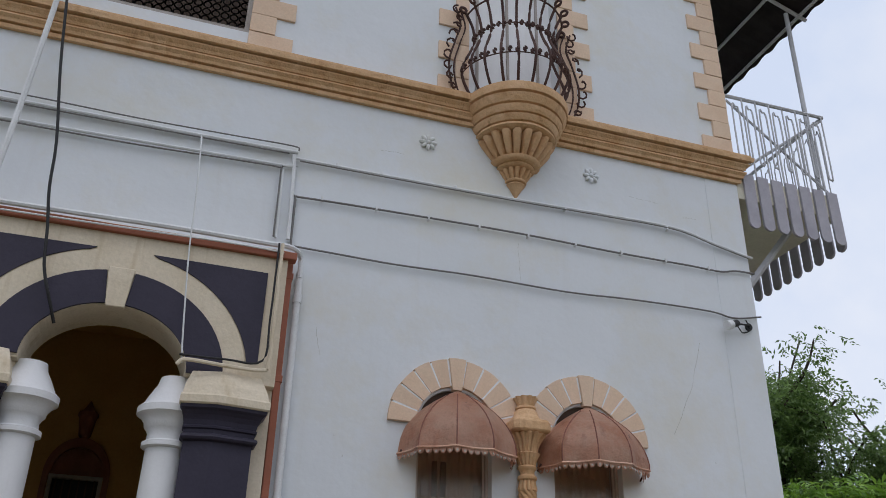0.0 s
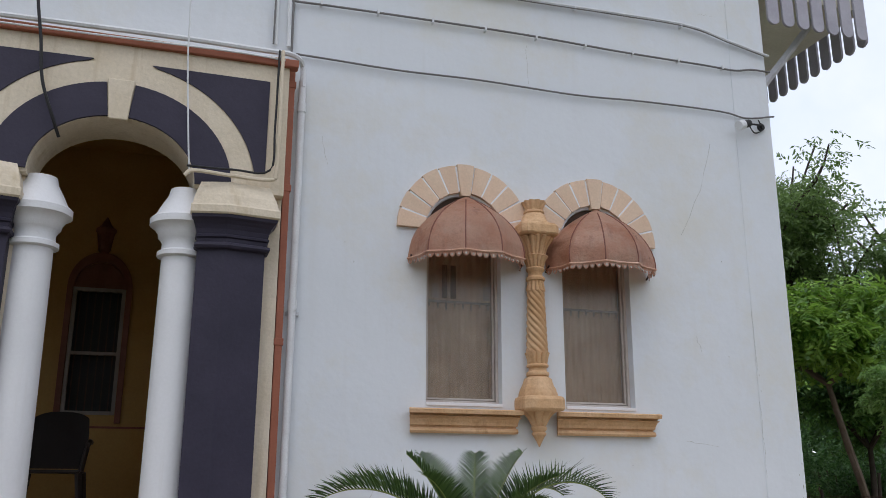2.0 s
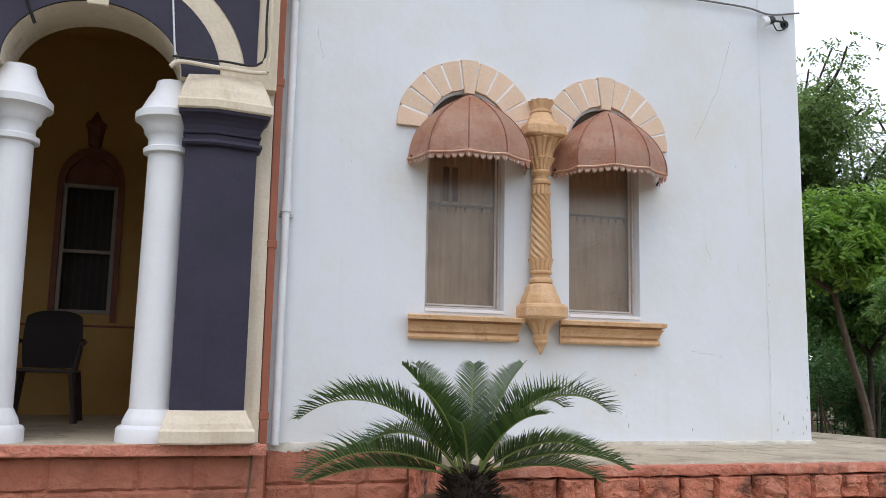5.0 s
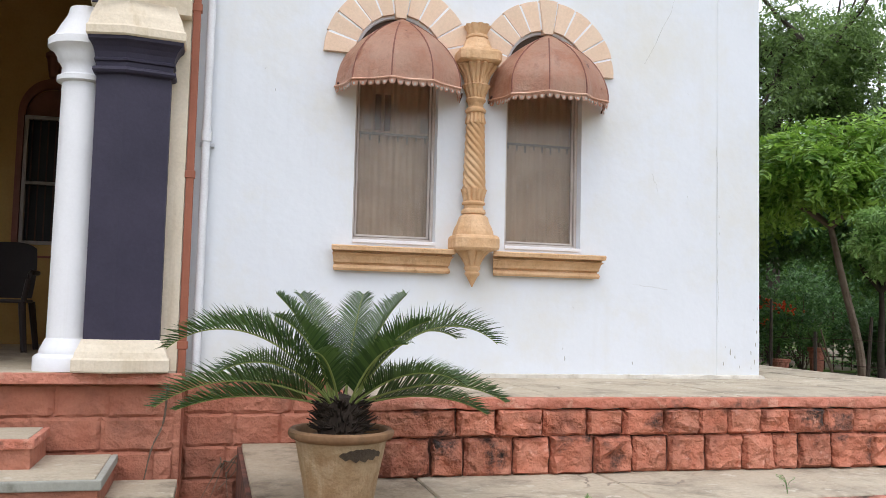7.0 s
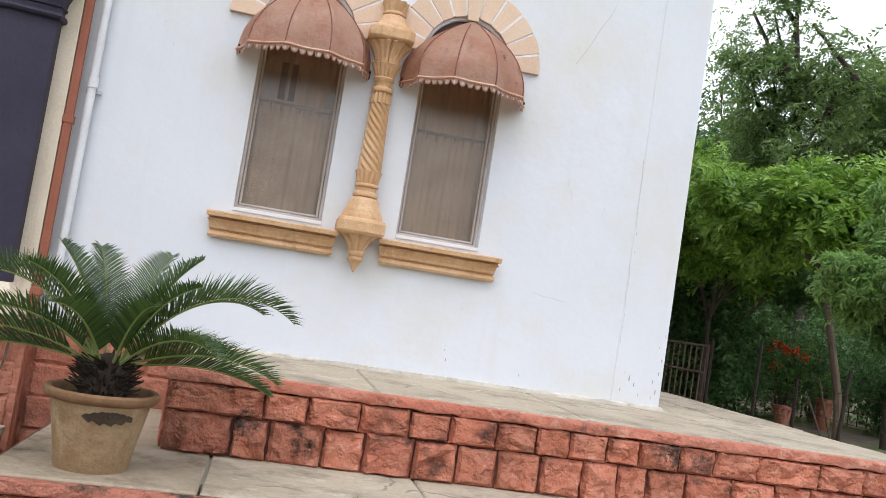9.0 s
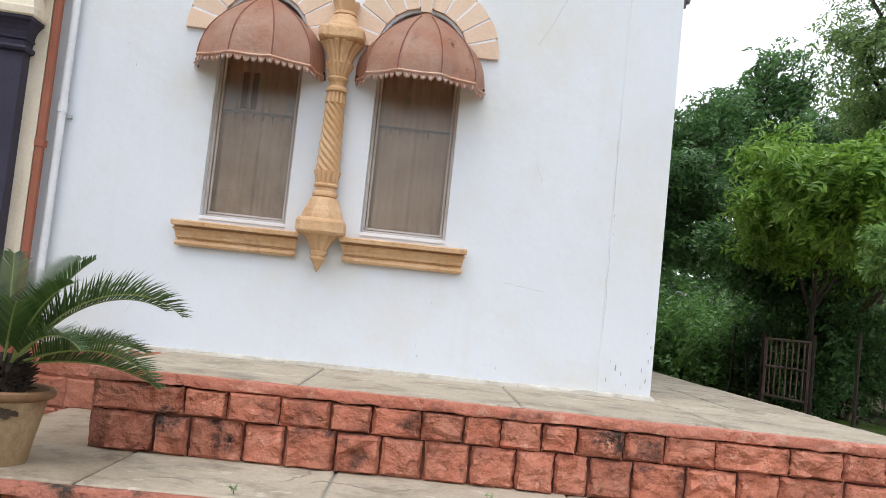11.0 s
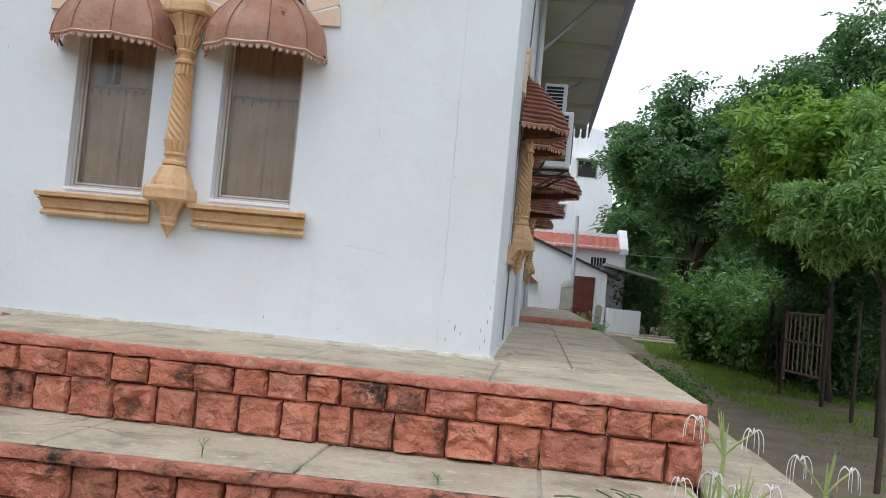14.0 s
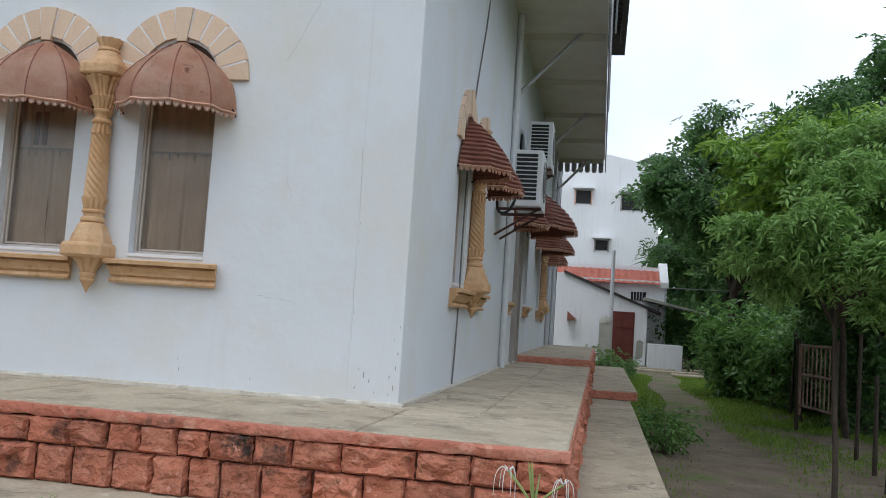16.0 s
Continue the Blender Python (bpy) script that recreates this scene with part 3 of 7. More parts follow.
def window_unit(name, at, quarter, label, slits=False):
    """Sash window behind a dusty pane: frame, rail, pane, curtain and grille; the middle of its sill is at."""
    w = thing(name, at, label, "window", kind="structure")
    h = SPRING - SILL_Z + HALF
    d = 0.075

    def put(n, bm, mat, lab="", smooth=False):
        return part(n, turned(bm, at, quarter), mat, w, lab, smooth)
    bm = bmesh.new()
    for x0, x1 in ((-HALF, -HALF + 0.022), (HALF - 0.022, HALF)):
        box(bm, x0, x1, d, d + 0.06, 0, h - 0.30, bevel=0.004)
    box(bm, -HALF + 0.022, HALF - 0.022, d, d + 0.06, 0, 0.026, bevel=0.004)
    put("window_frame", bm, M_FRAME, "weathered pale wooden frame")
    bm = bmesh.new()
    for x0, x1 in ((-HALF + 0.027, -HALF + 0.041), (HALF - 0.041, HALF - 0.027)):
        box(bm, x0, x1, d + 0.016, d + 0.05, 0.031, h - 0.30, bevel=0.003)
    box(bm, -HALF + 0.041, HALF - 0.041, d + 0.016, d + 0.05, 0.031, 0.045, bevel=0.003)
    put("sash", bm, M_FRAME)
    put("pane", boxed(-HALF + 0.036, HALF - 0.036, d + 0.028, d + 0.032, 0.040, h - 0.02), M_GLASS, "dusty glass pane").visible_shadow = False
    put("rail", boxed(-HALF + 0.03, HALF - 0.03, d + 0.045, d + 0.062, 0.765, 0.782), M_GREYWOOD)
    for i in range(8):
        x = -HALF + 0.06 + i * (2 * HALF - 0.12) / 7
        put("bar", boxed(x - 0.005, x + 0.005, d + 0.048, d + 0.060, 0.735 - 0.012 * (i % 3), 0.765), M_GREYWOOD)
    for k, (x0, x1) in enumerate(((-HALF + 0.02, 0.012), (-0.004, HALF - 0.02))):
        bm = bmesh.new()
        n, rows = 40, []
        for i in range(n + 1):
            x = x0 + (x1 - x0) * i / n
            y = d + 0.085 + 0.014 * k + 0.007 * math.sin(i * 0.85 + k) + 0.009 * math.sin(i * 0.36 + 1)
            rows.append([bm.verts.new((x + 0.004 * math.sin(z * 9 + i), y + 0.004 * math.sin(z * 5 + i * 0.4), z)) for z in (0.02, 0.3, 0.6, 0.9, 1.2, 1.56)])
        for a, b in zip(rows, rows[1:]):
            for q in range(5):
                bm.faces.new((a[q], b[q], b[q + 1], a[q + 1]))
        put("curtain", bm, M_CURTAIN, "pale beige net curtain", True)
    if slits:
        for x in (-0.115, -0.045):
            put("slit", boxed(x - 0.022, x + 0.022, d + 0.052, d + 0.058, 0.80, 1.06, bevel=0.002), M_DARKFILL, "dark gap in the upper shutter")
        for x in (-0.19, 0.225):
            put("label_sticker", boxed(x - 0.028, x + 0.028, d + 0.050, d + 0.055, 0.80, 0.91), M_FRAME, "faded pale sticker")
    # Dark panel added in the arch head in place of the awning's shade.
    put("arch_board", prism(bmesh.new(), [(-HALF + 0.002, SPRING - SILL_Z - 0.06), *arc(0, SPRING - SILL_Z, HALF - 0.002, HALF - 0.002, 180, 0), (HALF - 0.002, SPRING - SILL_Z - 0.06)], "y", d - 0.045, d - 0.02), M_DARKFILL, "dark fill standing in for the hood's shade in the arch head")
    put("sill_board", boxed(-HALF, HALF, -0.012, d + 0.1, -0.02, 0.004, bevel=0.003), M_WHITE)
    return w


def voussoirs(name, at, quarter, label, r0=0.315, r1=0.535, n=11):
    """A ring of wedge stones; the middle of the arch's springing is at."""
    w = thing(name, at, label, "arch surround", kind="structure")
    part("mortar_ring", turned(prism(bmesh.new(), arc(0, 0, r1 - 0.01, r1 - 0.01, 1, 179, 24) + arc(0, 0, r0 + 0.008, r0 + 0.008, 179, 1, 24), "y", -0.029, 0.0), at, quarter), M_WHITE, w, "white mortar")
    for i in range(n):
        a0, a1 = 180 * i / n + 0.75, 180 * (i + 1) / n - 0.75
        key = i == n // 2
        ro, ri, out = r1 + 0.004 * (i % 2), r0 + (0.0 if not key else -0.03), 0.03 + 0.003 * (i % 3) + (0.012 if key else 0)
        pts = arc(0, 0, ro, ro, a0, a1, 4) + arc(0, 0, ri, ri, a1, a0, 4)
        bm = prism(bmesh.new(), pts, "y", -out, 0.0)
        front = [e for e in bm.edges if all(v.co.y < -out + 0.001 for v in e.verts)]
        bmesh.ops.bevel(bm, geom=front, offset=0.003, segments=1, affect="EDGES")
        part("voussoir", turned(bm, at, quarter), M_VOUSS, w)
    return w


def awning(name, at, quarter, label, half=0.455, out=0.42, high=0.53, slatted=False, group="window awnings"):
    """A bowed sheet-metal hood with seams and a scalloped fringe; the middle of its rim line on the wall is at."""
    w = thing(name, at, label, "awning", group)
    gores, rows = 5, 10

    def pt(u, s, grow=0.0):
        a = math.pi * u
        k = 1 - (1 - s) ** (1.45 if slatted else 2.35)
        z = high * (1 - s)
        flat = 1 - 0.10 * math.sin(math.pi * ((u * gores) % 1.0)) * s
        if not slatted:
            flat += 0.05 * noise.noise(Vector((at[0] * 5 + 4.0 * u, 2.2 * s, 0.7))) * s
        return Vector((-(half * flat + grow) * k * math.cos(a), -(out * flat + grow) * k * math.sin(a) - 0.02, z))

    def put(n, bm, mat, lab="", smooth=False):
        return part(n, turned(bm, at, quarter), mat, w, lab, smooth)
    bm = bmesh.new()
    nu = gores * 6
    grid = [[bm.verts.new(pt(u / nu, s / rows)) for u in range(nu + 1)] for s in range(1, rows + 1)]
    tip = bm.verts.new(pt(0.5, 0))
    for a, b in zip(grid, grid[1:]):
        for i in range(nu):
            bm.faces.new((a[i], a[i + 1], b[i + 1], b[i]))
    for i in range(nu):
        bm.faces.new((tip, grid[0][i + 1], grid[0][i]))
    bmesh.ops.solidify(bm, geom=list(bm.faces), thickness=0.006)
    put("hood", bm, M_RUSTDARK if slatted else M_RUST, "", True)
    if slatted:
        for s in range(2, 12):
            put("slat", tube(bmesh.new(), [pt(i / 24, s / 11.6, 0.008) for i in range(25)], 0.017, 5), M_RUSTDARK)
    else:
        for g in range(1, gores):
            put("seam", tube(bmesh.new(), [pt(g / gores, 0.12 + 0.88 * s / 10, 0.001) for s in range(11)], 0.0050, 6), M_RUSTDARK)
    put("rim", tube(bmesh.new(), [pt(i / 40, 1, 0.003) for i in range(41)], 0.008, 6), M_RUST)
    bm = bmesh.new()
    n = int((half + out) * 1.6 / 0.052)
    for i in range(n):
        u0, u1 = i / n, (i + 0.94) / n
        top, low = [], []
        for k in range(7):
            u = u0 + (u1 - u0) * k / 6
            p = pt(u, 1)
            top.append(bm.verts.new(p + Vector((0, 0, -0.004))))
            low.append(bm.verts.new(p + Vector((0, 0, -0.016 - 0.032 * math.sin(math.pi * k / 6) ** 0.55))))
        for k in range(6):
            bm.faces.new((top[k], top[k + 1], low[k + 1], low[k]))
    bmesh.ops.solidify(bm, geom=list(bm.faces), thickness=0.003)
    put("fringe", bm, M_RUST, "scalloped metal fringe")
    if not slatted:
        for i in range(n):
            p = pt((i + 0.47) / n, 1, 0.0025) + Vector((0, 0, -0.030))
            put("eyelet", tube(bmesh.new(), [p, p + Vector((-0.0035 * math.cos(math.pi * (i + 0.47) / n), -0.0035 * math.sin(math.pi * (i + 0.47) / n), 0))], 0.0085, 8), M_FRAME)
    for sx in (-1, 1):
        put("bracket", tube(bmesh.new(), [(sx * half * 0.97, 0.0, -0.02), (sx * half * 0.97, -0.06, 0.02)], 0.008, 6), M_IRON)
    return w


def sill(name, at, quarter, length, label):
    prof = [(0.0, 0.0), (-0.05, 0.0), (-0.06, 0.015), (-0.05, 0.035), (-0.03, 0.04), (-0.034, 0.05), (-0.05, 0.055), (-0.056, 0.075), (-0.072, 0.10), (-0.10, 0.115), (-0.075, 0.12), (-0.08, 0.13), (-0.12, 0.134), (-0.125, 0.16), (-0.115, 0.168), (0.0, 0.168)]
    bm = prism(bmesh.new(), prof, "x", -length / 2, length / 2)
    for v in bm.verts:
        if abs(abs(v.co.x) - length / 2) < 0.001:
            v.co.x *= 1 - 0.55 * (0.115 + v.co.y) / length * 1.2
    ob = part(name, turned(bm, at, quarter), M_CREAM)
    return tagged(ob, label, "window sill", "moulded window sills", "structure")


def colonette(name, at, quarter, label):
    """A carved half-free column between two windows: pendant, base, twisted shaft, capital; at is its foot on the wall plane."""
    w = thing(name, at, label, "column", "carved window columns", "structure")

    def put(n, bm, mat=M_CREAM, smooth=True):
        bmesh.ops.scale(bm, verts=bm.verts, vec=(0.88, 0.88, 1))
        bmesh.ops.translate(bm, verts=bm.verts, vec=(0, -0.07, 0))
        return part(n, turned(bm, at, quarter), mat, w, "", smooth)
    flute = lambda k, d: (lambda z, a: 1.03 - 1.4 * d * (1 - abs(math.sin(k * a / 2))) ** 1.5)
    rag = lambda k, d, z0, z1: (lambda z, a: 1.0 + d * abs(math.sin(k * a / 2)) * (z - z0) / (z1 - z0) - d * 0.4)
    chamfer = lambda z, a: min(1.0, 1.24 * max(abs(math.cos(a)), abs(math.sin(a))))
    b = bmesh.new()
    lathe(b, [(0.004, 0.0), (0.022, 0.035), (0.046, 0.075), (0.060, 0.088), (0.060, 0.100), (0.050, 0.108)], 0, 0, 20)
    lathe(b, [(0.050, 0.108), (0.064, 0.125), (0.066, 0.140), (0.056, 0.150)], 0, 0, 20)
    lathe(b, [(0.058, 0.148), (0.072, 0.175), (0.098, 0.215), (0.128, 0.242), (0.150, 0.256)], 0, 0, 48, twist=flute(8, 0.16))
    put("pendant", b)
    b = lathe(bmesh.new(), [(0.145, 0.252), (0.172, 0.258), (0.184, 0.272), (0.184, 0.335), (0.176, 0.352), (0.165, 0.36)], 0, 0, 48, 0, 360, twist=chamfer, square=True)
    put("base_block", b, smooth=False)
    b = lathe(bmesh.new(), [(0.168, 0.36), (0.164, 0.385), (0.150, 0.42), (0.134, 0.445), (0.126, 0.465), (0.118, 0.49), (0.098, 0.506), (0.088, 0.51)], 0, 0, 8, 22.5, 382.5)
    put("base_dome", b, smooth=False)
    b = lathe(bmesh.new(), [(0.084, 0.51), (0.096, 0.517), (0.099, 0.53), (0.092, 0.545), (0.078, 0.552), (0.076, 0.575), (0.092, 0.582), (0.095, 0.592), (0.088, 0.602), (0.078, 0.606)], 0, 0, 24)
    lathe(b, [(0.082, 0.604), (0.086, 0.63), (0.094, 0.66), (0.104, 0.69), (0.082, 0.694)], 0, 0, 60, twist=flute(12, 0.14))
    put("base_rings", b)
    b = lathe(bmesh.new(), [(0.083 - 0.017 * i / 70, 0.68 + 0.49 * i / 70) for i in range(71)], 0, 0, 64, twist=lambda z, a: 1.04 + 0.30 * (abs(math.sin(4 * a + 58 * z)) - 0.62))
    put("twisted_shaft", b)
    b = lathe(bmesh.new(), [(0.080, 1.160), (0.082, 1.175), (0.072, 1.215), (0.070, 1.235)], 0, 0, 60, twist=flute(12, 0.16))
    lathe(b, [(0.070, 1.235), (0.082, 1.243), (0.085, 1.256), (0.078, 1.268), (0.064, 1.276), (0.062, 1.30), (0.070, 1.312), (0.080, 1.322), (0.082, 1.334), (0.072, 1.345)], 0, 0, 24)
    put("neck", b)
    b = lathe(bmesh.new(), [(0.072, 1.342), (0.082, 1.375), (0.098, 1.41), (0.116, 1.432), (0.100, 1.440)], 0, 0, 60, twist=flute(14, 0.15))
    lathe(b, [(0.090, 1.438), (0.098, 1.47), (0.118, 1.515), (0.150, 1.555), (0.168, 1.572), (0.155, 1.582)], 0, 0, 72, twist=flute(16, 0.16))
    put("fluted_bell", b)
    b = lathe(bmesh.new(), [(0.150, 1.58), (0.168, 1.588), (0.176, 1.598), (0.176, 1.655), (0.166, 1.672), (0.140, 1.682)], 0, 0, 48, 0, 360, twist=chamfer, square=True)
    put("abacus", b, smooth=False)
    b = lathe(bmesh.new(), [(0.148, 1.678), (0.142, 1.695), (0.120, 1.715), (0.106, 1.74), (0.098, 1.765), (0.084, 1.775)], 0, 0, 8, 22.5, 382.5)
    lathe(b, [(0.080, 1.772), (0.092, 1.782), (0.090, 1.795), (0.078, 1.802)], 0, 0, 24)
    lathe(b, [(0.078, 1.80), (0.084, 1.83), (0.094, 1.855), (0.098, 1.872), (0.03, 1.868)], 0, 0, 48, twist=rag(10, 0.25, 1.78, 1.872))
    put("finial", b)
    return w


def window_pair(middle, quarter, side=False):
    """Two arched windows with their column, sills, surrounds and hoods; middle: on the wall plane at the ground."""
    def at(u, z, out=0.0):
        p = Matrix.Rotation(radians(90 * quarter), 3, "Z") @ Vector((u, -out, 0))
        return Vector(middle) + p + Vector((0, 0, z))
    for u in (-0.5525, 0.5525):
        window_unit("window_1" if not side else "window_2", at(u, SILL_Z), quarter, "arched window with dusty pane and pale curtain", slits=u < 0 and not side)
        voussoirs("arch_surround", at(u, SPRING), quarter, "ring of pale ochre stones over the window")
        awning("window_awning", at(u + (0.01 if not side else 0.0), 2.81), quarter, "red-brown slatted metal awning over the window" if side else "faded rust-brown sheet metal awning with scalloped fringe", slatted=side, out=0.45 if side else 0.42)
        sill("window_sill", at(u * 1.03, 1.545), quarter, 0.86, "ochre moulded window sill with cracked edges")
    colonette("window_column", at(0, 1.455), quarter, "ochre carved column with twisted shaft between windows")


window_pair((2.6225, FY, 0), 0)
window_pair((SX, 8.72, 0), 1, True)

# ---------------------------------------------------------------- cornice, corbel and upper floor of the front
prof = [(FY - out, z) for out, z in ((0, 5.80), (0.035, 5.80), (0.042, 5.832), (0.018, 5.835), (0.018, 5.846), (0.055, 5.850), (0.062, 5.875), (0.084, 5.898), (0.084, 5.912), (0.045, 5.915), (0.045, 5.927), (0.075, 5.931), (0.086, 5.955), (0.112, 5.980), (0.116, 5.990), (0.078, 5.993), (0.078, 6.005), (0.142, 6.009), (0.150, 6.050), (0.130, 6.055), (0.130, 6.085), (0, 6.12))]
bm = prism(bmesh.new(), [(p[0], p[1]) for p in prof], "x", -6.0, SX + 0.12)
for v in bm.verts:
    if v.co.x > SX:
        v.co.x = SX + (FY - v.co.y)
cornice = tagged(part("cornice", bm, M_CREAM), "ochre moulded cornice band across the wall", "cornice", kind="structure")

CX = 2.60
corbel = thing("corbel", (CX, FY, 5.15), "ochre carved pendant corbel under the caged window", "corbel", kind="structure")
bm = lathe(bmesh.new(), [(0.004, 5.15), (0.055, 5.235), (0.078, 5.268), (0.084, 5.272), (0.084, 5.280), (0.072, 5.284), (0.072, 5.290), (0.096, 5.294), (0.102, 5.304), (0.094, 5.318)], CX, FY, 24)
part("tip", bm, M_CREAM, corbel, smooth=True)
petal = lambda k, d: (lambda z, a: 1 - d * (1 - abs(math.cos(k * a / 2))) ** 2)
bm = lathe(bmesh.new(), [(0.094, 5.318), (0.118, 5.350), (0.142, 5.385), (0.150, 5.402), (0.128, 5.408)], CX, FY, 96, twist=petal(14, 0.30))
part("bud", bm, M_CREAM, corbel, smooth=True)
bm = lathe(bmesh.new(), [(0.128, 5.408), (0.165, 5.414), (0.176, 5.426), (0.168, 5.438), (0.168, 5.444), (0.205, 5.450), (0.226, 5.468), (0.230, 5.484), (0.205, 5.492)], CX, FY, 40)
part("ring", bm, M_CREAM, corbel, smooth=True)
bm = lathe(bmesh.new(), [(0.215, 5.490), (0.245, 5.520), (0.280, 5.560), (0.318, 5.610), (0.345, 5.650), (0.352, 5.672), (0.325, 5.678), (0.28, 5.70)], CX, FY, 160, twist=petal(20, 0.26))
part("petal_bowl", bm, M_CREAM, corbel, smooth=True)
bm = lathe(bmesh.new(), [(0.27, 5.680), (0.345, 5.690), (0.372, 5.705), (0.372, 5.722), (0.350, 5.726), (0.350, 5.736), (0.378, 5.740), (0.398, 5.765), (0.408, 5.790), (0.382, 5.795), (0.382, 5.806), (0.412, 5.810), (0.430, 5.840), (0.440, 5.870), (0.414, 5.875), (0.414, 5.887), (0.446, 5.892), (0.470, 5.930), (0.482, 5.962), (0.456, 5.967), (0.456, 5.980), (0.492, 5.985), (0.500, 6.02), (0.500, 6.062), (0.480, 6.08), (0.0, 6.10)], CX, FY, 48)
part("stepped_drum", bm, M_CREAM, corbel, smooth=True)

cage = thing("window_cage", (CX, FY, 6.08), "bulging rusty wrought-iron cage with curled finials", "window cage")
belly = [(0.40, 6.09), (0.47, 6.19), (0.525, 6.34), (0.51, 6.48), (0.45, 6.62), (0.405, 6.75), (0.40, 6.85), (0.43, 6.97), (0.475, 7.06)]
part("base_ring", tube(bmesh.new(), [(CX + 0.405 * math.cos(a), FY - 0.405 * math.sin(a), 6.10) for a in (math.pi * i / 30 for i in range(31))], 0.014, 6), M_IRON, cage)
for zr, rr in ((6.36, 0.525), (6.80, 0.405), (7.06, 0.478), (7.065, 0.482)):
    part("hoop", tube(bmesh.new(), [(CX + rr * math.cos(a), FY - rr * math.sin(a), zr) for a in (math.pi * i / 30 for i in range(31))], 0.006, 5), M_IRON, cage)
for i in range(11):
    a = math.pi * (0.02 + 0.96 * i / 10)
    pts = [(CX + r * math.cos(a), FY - r * math.sin(a), z) for r, z in belly]
    for k in range(9):
        b = radians(-20 + 38 * k)
        rr, zz = 0.51 + 0.05 * math.sin(b) * (1 - k / 14), 7.09 + 0.05 * (1 - math.cos(b)) * (1 - k / 14)
        pts.append((CX + rr * math.cos(a), FY - rr * math.sin(a), zz))
    bar = part("bar", tube(bmesh.new(), curved(pts, 2), 0.0135, 6), M_IRON, cage)
for zr, rr in ((6.38, 0.535), (6.78, 0.42)):
    for i in range(24):
        a = math.pi * (0.03 + 0.94 * i / 23)
        c = Vector((CX + rr * math.cos(a), FY - rr * math.sin(a), zr + 0.012 * (i % 2)))
        part("scroll", tube(bmesh.new(), [c + Vector((0.013 * math.cos(t) * math.sin(a), 0.013 * math.cos(t) * math.cos(a), 0.022 * math.sin(t))) for t in (k * 0.9 for k in range(7))], 0.012, 5), M_IRON, cage)
for sx in (-1, 1):
    edge = curved([(CX + sx * 0.53, FY - 0.02, 6.02), (CX + sx * 0.63, FY - 0.05, 6.22), (CX + sx * 0.66, FY - 0.06, 6.45), (CX + sx * 0.60, FY - 0.06, 6.72), (CX + sx * 0.55, FY - 0.05, 6.92), (CX + sx * 0.60, FY - 0.05, 7.12)], 6)
    part("side_bar", tube(bmesh.new(), edge, 0.010, 6), M_IRON, cage)
    part("side_bar", tube(bmesh.new(), [p + Vector((-sx * 0.055, 0.02, 0)) for p in edge], 0.008, 6), M_IRON, cage)
    for i in range(10):
        c = edge[1 + 3 * i] + Vector((sx * 0.03, -0.01, 0.02))
        pts = [c + Vector((sx * (0.050 - 0.0052 * k) * math.cos(k * 0.85 + i), -0.008 * k, (0.050 - 0.0052 * k) * math.sin(k * 0.85 + i))) for k in range(8)]
        part("scroll", tube(bmesh.new(), pts, 0.0095, 5), M_IRON, cage)
bm = boxed(2.15, 3.09, FY + 0.18, FY + 0.24, 6.12, TOP)
tagged(part("upper_window", bm, M_WHITE), "white boarded window behind the iron cage", "window", kind="structure")
for x in (2.30, 2.62, 2.94):
    tagged(part("window_batten", boxed(x - 0.012, x + 0.012, FY + 0.16, FY + 0.18, 6.12, TOP), M_GREYWOOD), "thin grey vertical window batten", "window", kind="structure")


def quoins(name, x, inward, z0, z1, label, long_w=0.34, short_w=0.20, course=0.195):
    w = thing(name, (x, FY, z0), label, "quoins", kind="structure")
    z, i = z0, 0
    while z < z1:
        wd = long_w if i % 2 == 0 else short_w
        a, b = (x, x + inward * wd) if inward > 0 else (x + inward * wd, x)
        part("quoin", boxed(a, b, FY - 0.022 - 0.004 * (i % 2), FY + 0.02, z + 0.003, z + course - 0.003, bevel=0.006), M_VOUSS, w)
        z, i = z + course, i + 1
    return w


quoins("corner_quoins", SX + 0.01, -1, 6.12, 8.6, "pale ochre corner stones on the white wall")
quoins("window_quoins", 2.15, -1, 6.12, 7.9, "pale ochre stones beside the caged window", 0.30, 0.13)
quoins("window_quoins", 3.09, 1, 6.12, 7.9, "pale ochre stones beside the caged window", 0.34, 0.17)
quoins("window_quoins", 0.14, 1, 6.12, 7.9, "pale ochre stones beside the lattice window", 0.38, 0.22)


def rosette(x, z):
    w = thing("wall_rosette", (x, FY, z), "small white plaster flower on the wall", "plaster rosette", "plaster rosettes")
    for i in range(8):
        a = math.pi * i / 4
        bm = bmesh.new()
        bmesh.ops.create_uvsphere(bm, u_segments=8, v_segments=6, radius=1)
        bmesh.ops.transform(bm, verts=bm.verts, matrix=Matrix.Translation((x + 0.05 * math.cos(a), FY - 0.008, z + 0.05 * math.sin(a))) @ Matrix.Rotation(-a, 4, "Y") @ Matrix.Diagonal((0.034, 0.022, 0.019, 1)))
        part("petal", bm, M_WALL, w, smooth=True)
    bm = bmesh.new()
    bmesh.ops.create_uvsphere(bm, u_segments=10, v_segments=6, radius=0.022, matrix=Matrix.Translation((x, FY - 0.015, z)))
    part("heart", bm, M_WALL, w, smooth=True)


rosette(1.78, 5.55)
rosette(3.36, 5.55)

